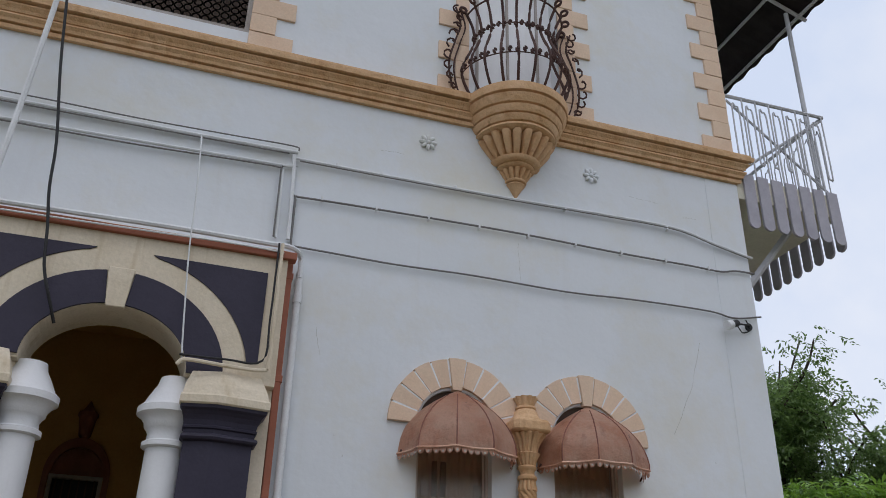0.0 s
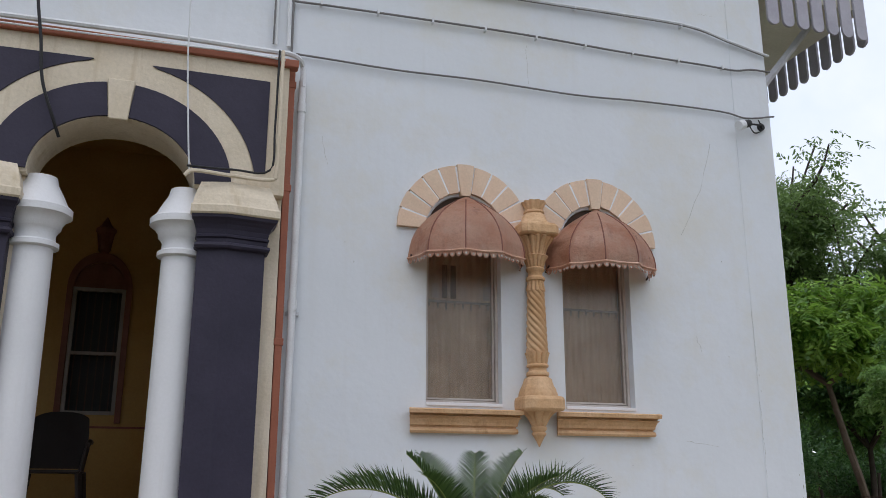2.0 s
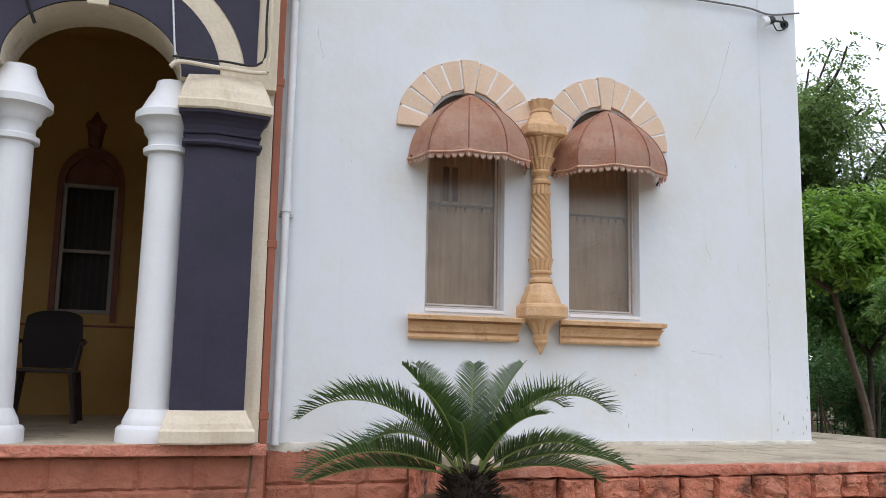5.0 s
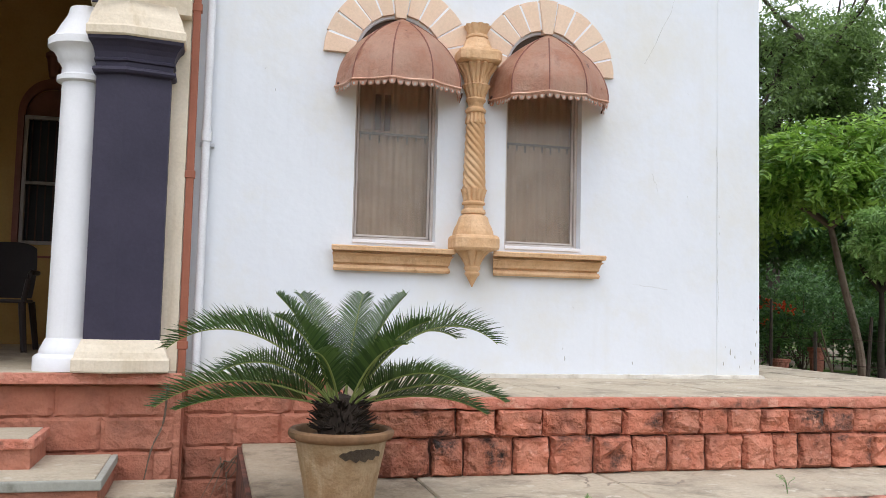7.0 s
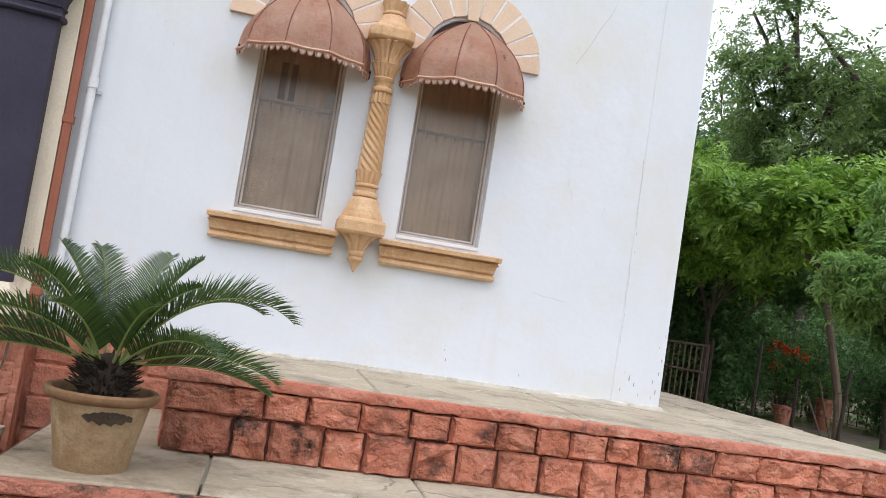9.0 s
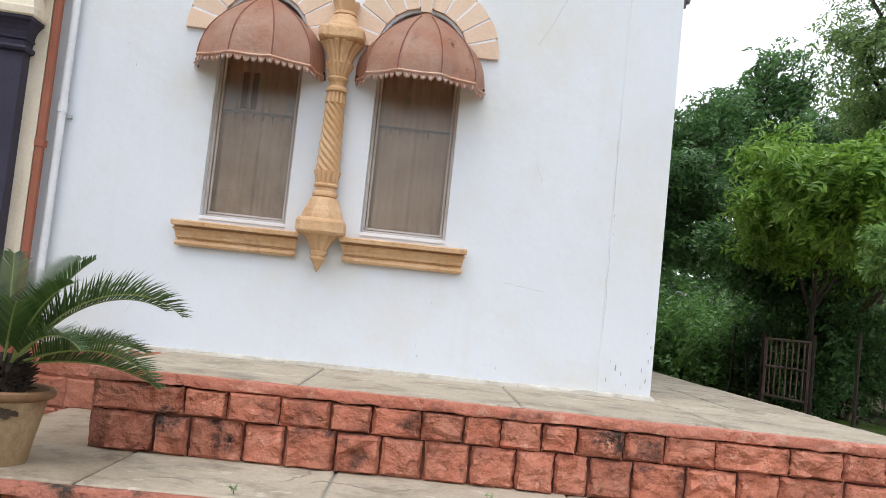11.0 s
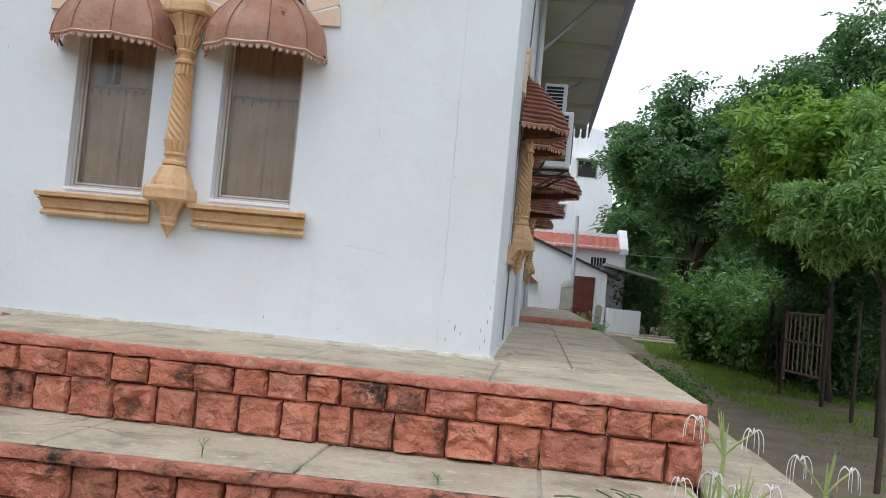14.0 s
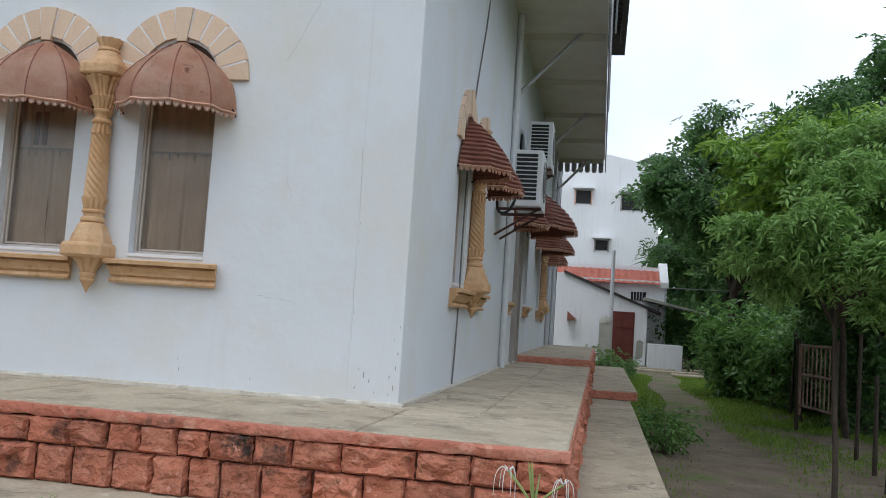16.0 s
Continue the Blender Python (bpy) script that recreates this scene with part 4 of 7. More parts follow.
# lattice window over the porch
lat = thing("window_3", (-0.55, FY, 6.30), "white pierced lattice window above the porch", "window", kind="structure")
part("window_frame", box(box(boxed(-1.25, 0.14, FY + 0.02, FY + 0.09, 6.30, 6.345), -1.25, -1.21, FY + 0.02, FY + 0.09, 6.345, 7.8), 0.10, 0.14, FY + 0.02, FY + 0.09, 6.345, 7.8), M_GREYWOOD, lat)
bm = bmesh.new()
for i in range(17):
    for j in range(9):
        cx, cz = -1.17 + i * 0.078, 6.385 + j * 0.078
        o, q = arc(cx, cz, 0.040, 0.040, 0, 360, 12)[:-1], arc(cx, cz, 0.026, 0.026, 0, 360, 12)[:-1]
        vo, vi = [bm.verts.new((u, FY + 0.05, v)) for u, v in o], [bm.verts.new((u, FY + 0.05, v)) for u, v in q]
        for k in range(12):
            bm.faces.new((vo[k], vo[(k + 1) % 12], vi[(k + 1) % 12], vi[k]))
bmesh.ops.solidify(bm, geom=list(bm.faces), thickness=0.015)
part("lattice", bm, M_WHITE, lat, "white pierced ring lattice")
part("dark_back", boxed(-1.25, 0.14, FY + 0.25, FY + 0.27, 6.30, 7.8), M_DARKROOM, lat)

# ---------------------------------------------------------------- pipes, cables and camera on the front


def run(name, pts, r, mat, label, category="cable", group="wall cables", smooth_steps=5, segs=7):
    return solo(name, tube(bmesh.new(), curved(pts, smooth_steps), r, segs), mat, label, category, group, smooth=True)


Y = FY - 0.03
run("conduit", [(-3.2, Y, 5.14), (-1.5, Y, 5.16), (-0.1, Y, 5.165), (0.60, Y, 5.175), (0.64, Y, 5.15), (0.655, Y, 4.9), (0.665, Y, 4.38)], 0.017, M_PIPEWHITE, "white plastic conduit on the wall", "pipe", "wall conduits")
# Thin dark cables beside the pale runs also draw their shadow lines.
run("cable", [(-3.2, Y - 0.012, 5.20), (-1.5, Y - 0.012, 5.215), (-0.6, Y - 0.012, 5.205), (0.1, Y - 0.012, 5.215), (0.62, Y - 0.012, 5.225), (0.675, Y - 0.012, 5.19)], 0.006, M_CABLE, "thin grey cable doubling as the shadow line of a pale run")
run("cable", [(-3.2, Y - 0.014, 4.945), (-1.5, Y - 0.014, 4.96), (-0.6, Y - 0.014, 4.965), (0.2, Y - 0.014, 4.995), (0.53, Y - 0.014, 5.0), (0.548, Y - 0.014, 4.96), (0.55, Y - 0.014, 4.38)], 0.007, M_CABLE, "thin grey cable doubling as the shadow line of a pale run")
run("cable", [(0.69, Y - 0.012, 5.095), (1.6, Y - 0.012, 5.098), (2.6, Y - 0.012, 5.107), (3.5, Y - 0.012, 5.127), (4.18, Y - 0.012, 5.127), (4.6, Y - 0.012, 5.037), (4.95, Y - 0.012, 4.965)], 0.005, M_CABLE, "thin grey cable doubling as the shadow line of a pale run")
run("conduit", [(-3.2, Y, 4.98), (-1.5, Y, 4.99), (0.52, Y, 5.03), (0.56, Y, 4.99), (0.57, Y, 4.38)], 0.013, M_PIPEWHITE, "white plastic conduit on the wall", "pipe", "wall conduits")
run("conduit", [(-3.2, 5.72, 4.17), (-1.3, 5.72, 4.185), (-0.2, 5.72, 4.20), (0.45, 5.73, 4.20), (0.68, 5.80, 4.23), (0.77, 5.93, 4.22), (0.78, 5.93, 4.05)], 0.020, M_PIPEWHITE, "white plastic conduit over the porch arch", "pipe", "wall conduits")
run("cable", [(0.655, Y, 5.12), (1.6, Y, 5.12), (2.6, Y, 5.13), (3.5, Y, 5.15), (4.18, Y, 5.15), (4.6, Y, 5.06), (5.0, Y, 4.98)], 0.012, M_PIPEWHITE, "pale cable clipped along the wall")
run("cable", [(-3.2, Y - 0.01, 5.12), (-1.5, Y - 0.01, 5.13), (-0.2, Y - 0.01, 5.14), (0.6, Y - 0.01, 5.15)], 0.006, M_CABLE, "thin grey cable doubling as the shadow line of a pale run")
run("cable", [(0.69, Y, 4.3), (0.69, Y, 4.74), (0.73, Y, 4.77), (1.6, Y, 4.79), (2.6, Y, 4.80), (3.5, Y, 4.785), (4.3, Y, 4.785), (4.62, Y, 4.78), (4.8, Y, 4.815), (5.0, Y, 4.82)], 0.009, M_CABLE, "grey cable clipped along the wall")
run("cable", [(0.72, Y, 4.33), (1.0, Y, 4.325), (1.54, Y, 4.315), (2.2, Y, 4.33), (3.04, Y, 4.32), (3.7, Y, 4.35), (4.44, Y, 4.36), (4.7, Y, 4.33), (5.0, Y, 4.385)], 0.008, M_CABLE, "grey cable clipped along the wall")
for z, x0, x1, n in ((4.79, 0.9, 4.5, 9), (5.13, 1.0, 4.1, 4)):
    for i in range(n):
        x = x0 + (x1 - x0) * i / (n - 1)
        solo("cable_clip", boxed(x - 0.008, x + 0.008, FY - 0.045, FY - 0.002, z - 0.016, z + 0.018, bevel=0.003), M_PIPEWHITE, "small white plastic cable clip", "cable clip", "cable clips")
run("cable", [(-1.45, 5.65, 7.6), (-1.24, 5.65, 5.93), (-1.16, 5.65, 5.31), (-1.06, 5.65, 4.69), (-1.03, 5.65, 4.32), (-0.98, 5.65, 4.02), (-0.94, 5.65, 3.73), (-0.86, 5.66, 3.5), (-0.81, 5.72, 3.37)], 0.011, M_BLACK, "black cable hanging down in front of the porch")
run("cable", [(-0.10, 5.97, 5.16), (-0.09, 5.70, 4.91), (-0.06, 5.65, 4.38), (-0.05, 5.65, 4.02), (-0.01, 5.65, 3.51), (0.02, 5.66, 3.19)], 0.006, M_PIPEWHITE, "thin white cable hanging down to the column")
run("conduit", [(-1.30, 5.8, 7.4), (-1.34, 5.8, 6.03), (-1.38, 5.8, 5.05), (-1.43, 5.80, 4.15)], 0.022, M_PIPEWHITE, "pale pipe leaning down the upper wall", "pipe", "wall conduits")
run("conduit", [(0.60, 5.70, 4.2), (0.60, 5.69, 3.6), (0.595, 5.69, 3.27), (0.55, 5.685, 3.21), (0.30, 5.66, 3.205), (0.05, 5.64, 3.21), (-0.01, 5.64, 3.17)], 0.014, M_LIGHTCREAM, "cream-painted conduit beside the porch arch", "pipe", "wall conduits")
run("cable", [(0.575, 5.70, 4.2), (0.57, 5.69, 3.6), (0.55, 5.68, 3.28), (0.3, 5.66, 3.25), (0.0, 5.64, 3.24)], 0.008, M_BLACK, "black cable beside the cream conduit")
run("cable", [(-3.0, 5.70, 4.10), (-1.0, 5.70, 4.12), (0.2, 5.70, 4.14), (0.62, 5.72, 4.14)], 0.007, M_PIPEWHITE, "pale cable under the red beam")

dp = thing("downpipe", (0.69, 5.90, GROUND), "rust-brown square downpipe at the porch corner", "downpipe")
part("shaft", boxed(0.665, 0.715, 5.86, 5.91, GROUND, 4.20, bevel=0.008), M_PIPERED, dp)
for z in (1.0, 2.1, 3.2, 4.0):
    part("band", boxed(0.657, 0.723, 5.855, 5.918, z, z + 0.05, bevel=0.005), M_PIPERED, dp)
wp = thing("drainpipe", (0.78, 5.94, 0.84), "white plastic drainpipe down the wall", "pipe")
part("shaft", tube(bmesh.new(), [(0.78, 5.945, 4.10), (0.78, 5.945, 2.4), (0.775, 5.945, 0.835)], 0.027, 12), M_PIPEWHITE, wp, smooth=True)
for z in (3.85, 2.36):
    part("socket", tube(bmesh.new(), [(0.78, 5.945, z), (0.78, 5.945, z + 0.07)], 0.034, 12), M_PIPEWHITE, wp, smooth=True)
part("bracket", boxed(0.74, 0.835, 5.965, 6.0, 2.33, 2.355, bevel=0.004), M_GREYMETAL, wp)

cc = thing("security_camera", (4.58, FY, 4.2), "small white dome-tipped security camera with black lens", "camera")
part("arm", tube(bmesh.new(), [(4.86, FY, 4.27), (4.84, FY - 0.06, 4.27), (4.70, FY - 0.09, 4.25)], 0.009, 8), M_BLACK, cc)
part("mount", tube(bmesh.new(), [(4.86, FY, 4.27), (4.86, FY - 0.025, 4.27)], 0.035, 14), M_BLACK, cc)
part("body", tube(bmesh.new(), [(4.68, FY - 0.09, 4.255), (4.60, FY - 0.11, 4.225)], 0.034, 14), M_BLACK, cc, smooth=True)
part("hood", tube(bmesh.new(), [(4.605, FY - 0.11, 4.225), (4.545, FY - 0.125, 4.20)], 0.042, 14), M_PIPEWHITE, cc, smooth=True)
part("cable_loop", tube(bmesh.new(), curved([(4.72, FY - 0.05, 4.24), (4.78, FY - 0.03, 4.20), (4.86, FY - 0.03, 4.24), (4.83, FY - 0.03, 4.33)], 5), 0.006, 6), M_BLACK, cc)

# ---------------------------------------------------------------- porch
AX, ASP, PF = -0.465, 3.15, 5.76     # arch middle, springing, front face
AW = [(0.52, 0.42), (0.765, 0.665), (0.915, 0.82)]
bm = bmesh.new()
prism(bm, [(-1.42, 4.16), (-1.42, ASP - 0.02), (AX - 0.52, ASP - 0.02), *arc(AX, ASP, *AW[0], 180, 0, 28), (0.66, ASP - 0.02), (0.66, 4.16)], "y", PF, PF + 0.42)
porch_wall = tagged(part("wall_porch", bm, M_LIGHTCREAM), "cream-painted porch wall with a rounded arch", "wall", kind="structure")
for x0, x1, z0, z1, d0 in ((0.0, 0.66, 0.86, ASP - 0.02, 0.10), (-1.42, -0.93, 0.86, ASP - 0.02, 0.10), (-1.62, -1.42, GROUND, 4.16, 0.0), (-6.0, -2.9, GROUND, 4.16, 0.0)):
    part("pier", boxed(x0, x1, PF + d0, PF + 0.42, z0, z1), M_LIGHTCREAM, porch_wall)
# Added out of view; the open bay below lets daylight into the porch.
part("lintel", boxed(-2.9, -1.62, PF, PF + 0.42, 3.3, 4.16), M_LIGHTCREAM, porch_wall)
part("coping", boxed(-6.0, 0.66, PF + 0.05, PF + 0.24, 4.16, 4.20), M_LIGHTCREAM, porch_wall)


def ring_piece(a0, b0, a1, b1, t0, t1, out0, out1, n=16):
    return prism(bmesh.new(), arc(AX, ASP, a1, b1, t0, t1, n) + arc(AX, ASP, a0, b0, t1, t0, n), "y", PF - out0, PF + out1)


tagged(part("arch_band", ring_piece(0.525, 0.425, *AW[1], 0.5, 83, 0.02, 0.01), M_NAVY), "dark slate-violet band round the arch", "trim", kind="structure")
tagged(part("arch_band", ring_piece(0.525, 0.425, *AW[1], 97, 179.5, 0.02, 0.01), M_NAVY), "dark slate-violet band round the arch", "trim", kind="structure")
bm = prism(bmesh.new(), [(AX - 0.062, 3.545), (AX + 0.062, 3.545), (AX + 0.088, 3.835), (AX - 0.088, 3.835)], "y", PF - 0.035, PF + 0.01)
bmesh.ops.bevel(bm, geom=list(bm.edges), offset=0.006, segments=1, affect="EDGES")
tagged(part("keystone", bm, M_LIGHTCREAM), "pale cream keystone of the arch", "keystone", kind="structure")
bm = ring_piece(*AW[1], *AW[2], 0.5, 179.5, 0.008, 0.005, 30)
tagged(part("arch_band_outer", bm, M_LIGHTCREAM), "pale cream outer band round the arch", "trim", kind="structure")
for s in (1, -1):
    pts = [(AX + s * 0.99, 3.97), (AX + s * 0.99, 3.28)] + [(AX + s * (x - AX), z) for x, z in arc(AX, ASP, 0.925, 0.83, 9, 76, 14)] + [(AX + s * 0.19, 3.975)]
    tagged(part("spandrel", prism(bmesh.new(), pts, "y", PF - 0.012, PF + 0.004), M_NAVY), "dark slate-violet corner panel beside the arch", "trim", kind="structure")
bm = boxed(-6.0, 0.72, PF - 0.035, PF + 0.05, 4.10, 4.158, bevel=0.008)
tagged(part("porch_beam", bm, M_PIPERED), "rust-red band along the top of the porch", "trim", kind="structure")

for s in (1, -1):
    def mx(x):
        return x if s == 1 else 2 * AX - x
    c = thing("pilaster", (mx(0.33), PF, 0.86), "dark slate-violet pilaster with cream base and cap", "pilaster", "porch pilasters", "structure")
    plan = [(mx(0.11), PF + 0.1), (mx(0.11), PF - 0.01), (mx(0.29), PF - 0.062), (mx(0.555), PF - 0.005), (mx(0.555), PF + 0.1)]
    part("shaft", prism(bmesh.new(), plan, "z", 1.05, 2.70), M_NAVY, c)

    def shelf(*levels):
        """Mouldings round the bowed face: rows of height and overhang from the lowest up."""
        b = bmesh.new()
        rings = []
        for z, g in levels:
            pts = [(0.11 - g * 0.6, PF + 0.1), (0.11 - g * 0.6, PF - 0.012 - g), (0.29, PF - 0.064 - g), (0.555 + g * 0.8, PF - 0.008 - g), (0.555 + g * 0.8, PF + 0.1)]
            rings.append([b.verts.new((mx(px), py, z)) for px, py in pts])
        b.faces.new(rings[0])
        b.faces.new(rings[-1])
        for lo, hi in zip(rings, rings[1:]):
            for i in range(5):
                b.faces.new((lo[i], lo[(i + 1) % 5], hi[(i + 1) % 5], hi[i]))
        return b
    part("collar", shelf((2.70, 0.006), (2.708, 0.030), (2.722, 0.038), (2.738, 0.034), (2.748, 0.012)), M_NAVY, c)
    part("neck", shelf((2.748, 0.010), (2.775, 0.012), (2.782, 0.026), (2.794, 0.028), (2.802, 0.018)), M_NAVY, c)
    part("throat", shelf((2.802, 0.018), (2.835, 0.026), (2.865, 0.042), (2.888, 0.062), (2.902, 0.082), (2.922, 0.086)), M_NAVY, c)
    part("cap", shelf((2.922, 0.092), (2.932, 0.102), (2.978, 0.102), (2.99, 0.094)), M_LIGHTCREAM, c)
    part("cap_slope", shelf((2.99, 0.088), (3.06, 0.066), (3.12, 0.036), (3.17, 0.008)), M_LIGHTCREAM, c)
    part("base", shelf((0.862, 0.076), (0.872, 0.083), (0.938, 0.083), (0.95, 0.074)), M_LIGHTCREAM, c)
    part("base_slope", shelf((0.95, 0.068), (0.985, 0.056), (1.03, 0.026), (1.06, 0.010)), M_LIGHTCREAM, c)
    w = thing("porch_column", (mx(0.0), PF + 0.12, 0.86), "white-painted round porch column with ringed capital", "column", "porch columns", "structure")
    cx, cy, wide = (0.012 if s == 1 else -0.912), PF + 0.17, 1.13
    part("shaft", lathe(bmesh.new(), [(r * wide, z) for r, z in [(0.122, 1.06), (0.118, 1.8), (0.112, 2.66)]], cx, cy, 28), M_WHITE, w, smooth=True)
    part("base", lathe(bmesh.new(), [(r * wide, z) for r, z in [(0.185, 0.862), (0.185, 0.94), (0.175, 0.955), (0.155, 0.965), (0.155, 0.985), (0.145, 1.01), (0.128, 1.05), (0.123, 1.06)]], cx, cy, 28), M_WHITE, w, smooth=True)
    part("capital", lathe(bmesh.new(), [(r * wide, z) for r, z in [(0.113, 2.66), (0.14, 2.67), (0.14, 2.70), (0.118, 2.715), (0.115, 2.76), (0.13, 2.79), (0.14, 2.80), (0.145, 2.83), (0.17, 2.87), (0.195, 2.885), (0.195, 2.93), (0.165, 2.96), (0.135, 3.03), (0.10, 3.10), (0.09, 3.15)]], cx, cy, 28), M_WHITE, w, smooth=True)

bm = boxed(-6.0, 0.66, PF - 0.03, 9.3, 0.80, 0.862, bevel=0.006)
tagged(part("floor", bm, M_SLAB), "grey stone porch floor with a red edge", "floor", kind="structure")
bm = boxed(-6.0, 0.70, PF - 0.055, PF - 0.028, 0.79, 0.858, bevel=0.008)
tagged(part("porch_nosing", bm, M_REDEDGE), "red-painted edge of the porch floor", "trim", kind="structure")
bm = bmesh.new()
box(bm, -6.0, -0.985, 9.3, 9.5, 0.80, 4.7)
box(bm, -0.485, 0.66, 9.3, 9.5, 0.80, 4.7)
box(bm, -0.985, -0.485, 9.3, 9.5, 0.80, 1.83)
prism(bm, [(-0.985, 4.7), *arc(-0.735, 3.10, 0.25, 0.28, 180, 0), (-0.485, 4.7)], "y", 9.3, 9.5)
tagged(part("wall_porch_back", bm, M_YELLOW), "yellow distempered back wall of the porch", "wall", kind="structure")
tagged(part("wall_porch_end", boxed(0.60, 0.66, PF + 0.42, 9.3, 0.80, 4.7), M_YELLOW), "yellow end wall of the porch", "wall", kind="structure")
tagged(part("wall_porch_west", boxed(-5.9, -5.8, PF + 0.42, 9.3, 0.80, 4.7), M_YELLOW), "yellow far end wall of the porch", "wall", kind="structure")
tagged(part("ceiling_porch", boxed(-6.0, 0.66, FY + 0.36, 9.5, 4.6, 4.7), M_YELLOW), "yellow porch ceiling", "ceiling", kind="structure")
pw = thing("window_4", (-0.735, 9.3, 1.83), "narrow barred porch window with brown surround", "window", kind="structure")
bm = bmesh.new()
box(bm, -0.985, -0.95, 9.27, 9.33, 1.83, 3.10)
box(bm, -0.52, -0.485, 9.27, 9.33, 1.83, 3.10)
box(bm, -0.95, -0.52, 9.27, 9.33, 1.83, 1.865)
box(bm, -0.95, -0.52, 9.27, 9.33, 2.42, 2.45)
box(bm, -0.95, -0.52, 9.27, 9.33, 3.065, 3.10)
part("window_frame", bm, M_GREYWOOD, pw)
bm = prism(bmesh.new(), arc(-0.735, 3.10, 0.31, 0.37, 0, 180, 20) + arc(-0.735, 3.10, 0.245, 0.275, 180, 0, 20), "y", 9.25, 9.31)
box(bm, -1.045, -0.99, 9.25, 9.31, 1.75, 3.10)
box(bm, -0.48, -0.425, 9.25, 9.31, 1.75, 3.10)
part("surround", bm, M_RUSTDARK, pw, "brown-painted arched surround")
part("fanlight", prism(bmesh.new(), arc(-0.735, 3.10, 0.25, 0.28, 0, 180), "y", 9.34, 9.36), M_RUSTDARK, pw)
for i in range(6):
    x = -0.915 + 0.36 * i / 5
    part("bar", boxed(x - 0.006, x + 0.006, 9.30, 9.312, 1.865, 3.065), M_IRON, pw)
part("dark_pane", boxed(-0.975, -0.495, 9.42, 9.43, 1.83, 3.1), M_BLACK, pw)
part("finial", lathe(bmesh.new(), [(0.02, 3.45), (0.06, 3.50), (0.085, 3.68), (0.10, 3.70), (0.10, 3.73), (0.06, 3.76), (0.004, 3.86)], -0.735, 9.30, 12), M_RUSTDARK, pw)
tagged(part("dado_line", boxed(-3.2, 0.6, 9.285, 9.30, 1.70, 1.72), M_RUSTDARK), "thin brown dado line on the yellow wall", "trim", kind="structure")


def plastic_chair(at):
    c = thing("plastic_chair", at, "dark brown moulded plastic chair with armrests", "chair")
    x, y, z = at
    part("seat", boxed(x - 0.23, x + 0.23, y - 0.24, y + 0.20, z + 0.40, z + 0.43, bevel=0.012), M_PLASTIC, c)
    for sx in (-1, 1):
        for sy in (-1, 1):
            part("leg", tube(bmesh.new(), [(x + sx * 0.26, y + sy * 0.25, z), (x + sx * 0.215, y + sy * 0.20, z + 0.41)], 0.024, 8, 0.030), M_PLASTIC, c)
        part("armrest", tube(bmesh.new(), curved([(x + sx * 0.25, y + 0.22, z + 0.66), (x + sx * 0.275, y, z + 0.655), (x + sx * 0.27, y - 0.22, z + 0.635), (x + sx * 0.235, y - 0.24, z + 0.42)], 4), 0.022, 8), M_PLASTIC, c)
    bm = bmesh.new()
    n = 12
    rows = []
    for j in range(9):
        v = j / 8
        half = 0.215 + 0.02 * math.sin(math.pi * v)
        rows.append([bm.verts.new((x + half * (2 * i / n - 1), y + 0.20 + 0.09 * v + 0.04 * (1 - (2 * i / n - 1) ** 2) * v, z + 0.44 + 0.49 * v - (0.05 * abs(2 * i / n - 1) ** 3 if j == 8 else 0))) for i in range(n + 1)])
    for a, b in zip(rows, rows[1:]):
        for i in range(n):
            bm.faces.new((a[i], a[i + 1], b[i + 1], b[i]))
    bmesh.ops.solidify(bm, geom=list(bm.faces), thickness=0.014)
    part("backrest", bm, M_PLASTIC, c, smooth=True)


plastic_chair((-0.86, 8.05, 0.862))

# stairs to the porch


def stair_step(x0, x1, y0, y1, z, edge):
    s = thing("stair_step", ((x0 + x1) / 2, (y0 + y1) / 2, GROUND), "red stone step with a worn grey tread", "stair step", "porch steps", "structure")
    part("riser", boxed(x0, x1 - 0.01, y0 + 0.01, y1, GROUND, z - 0.045, bevel=0.006), M_REDPLAIN, s)
    part("tread", boxed(x0, x1 - 0.03, y0 + 0.03, y1, z - 0.045, z, bevel=0.008), M_SLAB, s)
    b = boxed(x0, x1 + 0.008, y0 - 0.008, y0 + 0.03, z - 0.055, z - 0.002, bevel=0.008)
    box(b, x1 - 0.03, x1 + 0.008, y0 + 0.03, y1, z - 0.055, z - 0.002, bevel=0.008)
    part("nosing", b, edge, s)


stair_step(-2.6, -0.05, 5.25, 5.74, 0.535, M_REDEDGE)
stair_step(-2.6, 0.34, 4.92, 5.735, 0.37, M_CONCRETE)
block = thing("stone_block", (0.515, 5.485, GROUND), "low mossy block with a worn grey stone top beside the steps", "stone block")
part("base", boxed(0.34, 0.69, 5.26, 5.72, GROUND, 0.165, bevel=0.012), M_MOSSEDGE, block, "mossy red-painted base")
part("top", boxed(0.33, 0.70, 5.25, 5.72, 0.165, 0.215, bevel=0.010), M_SLAB, block)
for i in range(7):
    x = 0.95 + 0.05 * random.random()
    pts = [(x, 5.95, 0.30 - 0.02 * i), (x + random.uniform(-0.12, 0.1), 5.90, 0.22 + random.uniform(-0.1, 0.12)), (x + random.uniform(-0.25, 0.12), 5.86, 0.05 + random.uniform(-0.05, 0.2))]
    solo("dry_root", tube(bmesh.new(), curved(pts, 4), 0.005, 5, 0.002), M_BARK, "thin dry root on the red wall", "root", "dry roots")
solo("dry_root", tube(bmesh.new(), curved([(0.62, 5.78, 0.80), (0.60, 5.77, 0.55), (0.54, 5.77, 0.40), (0.50, 5.77, 0.20)], 5), 0.008, 5, 0.004), M_BARK, "thin dry root on the red wall", "root", "dry roots")

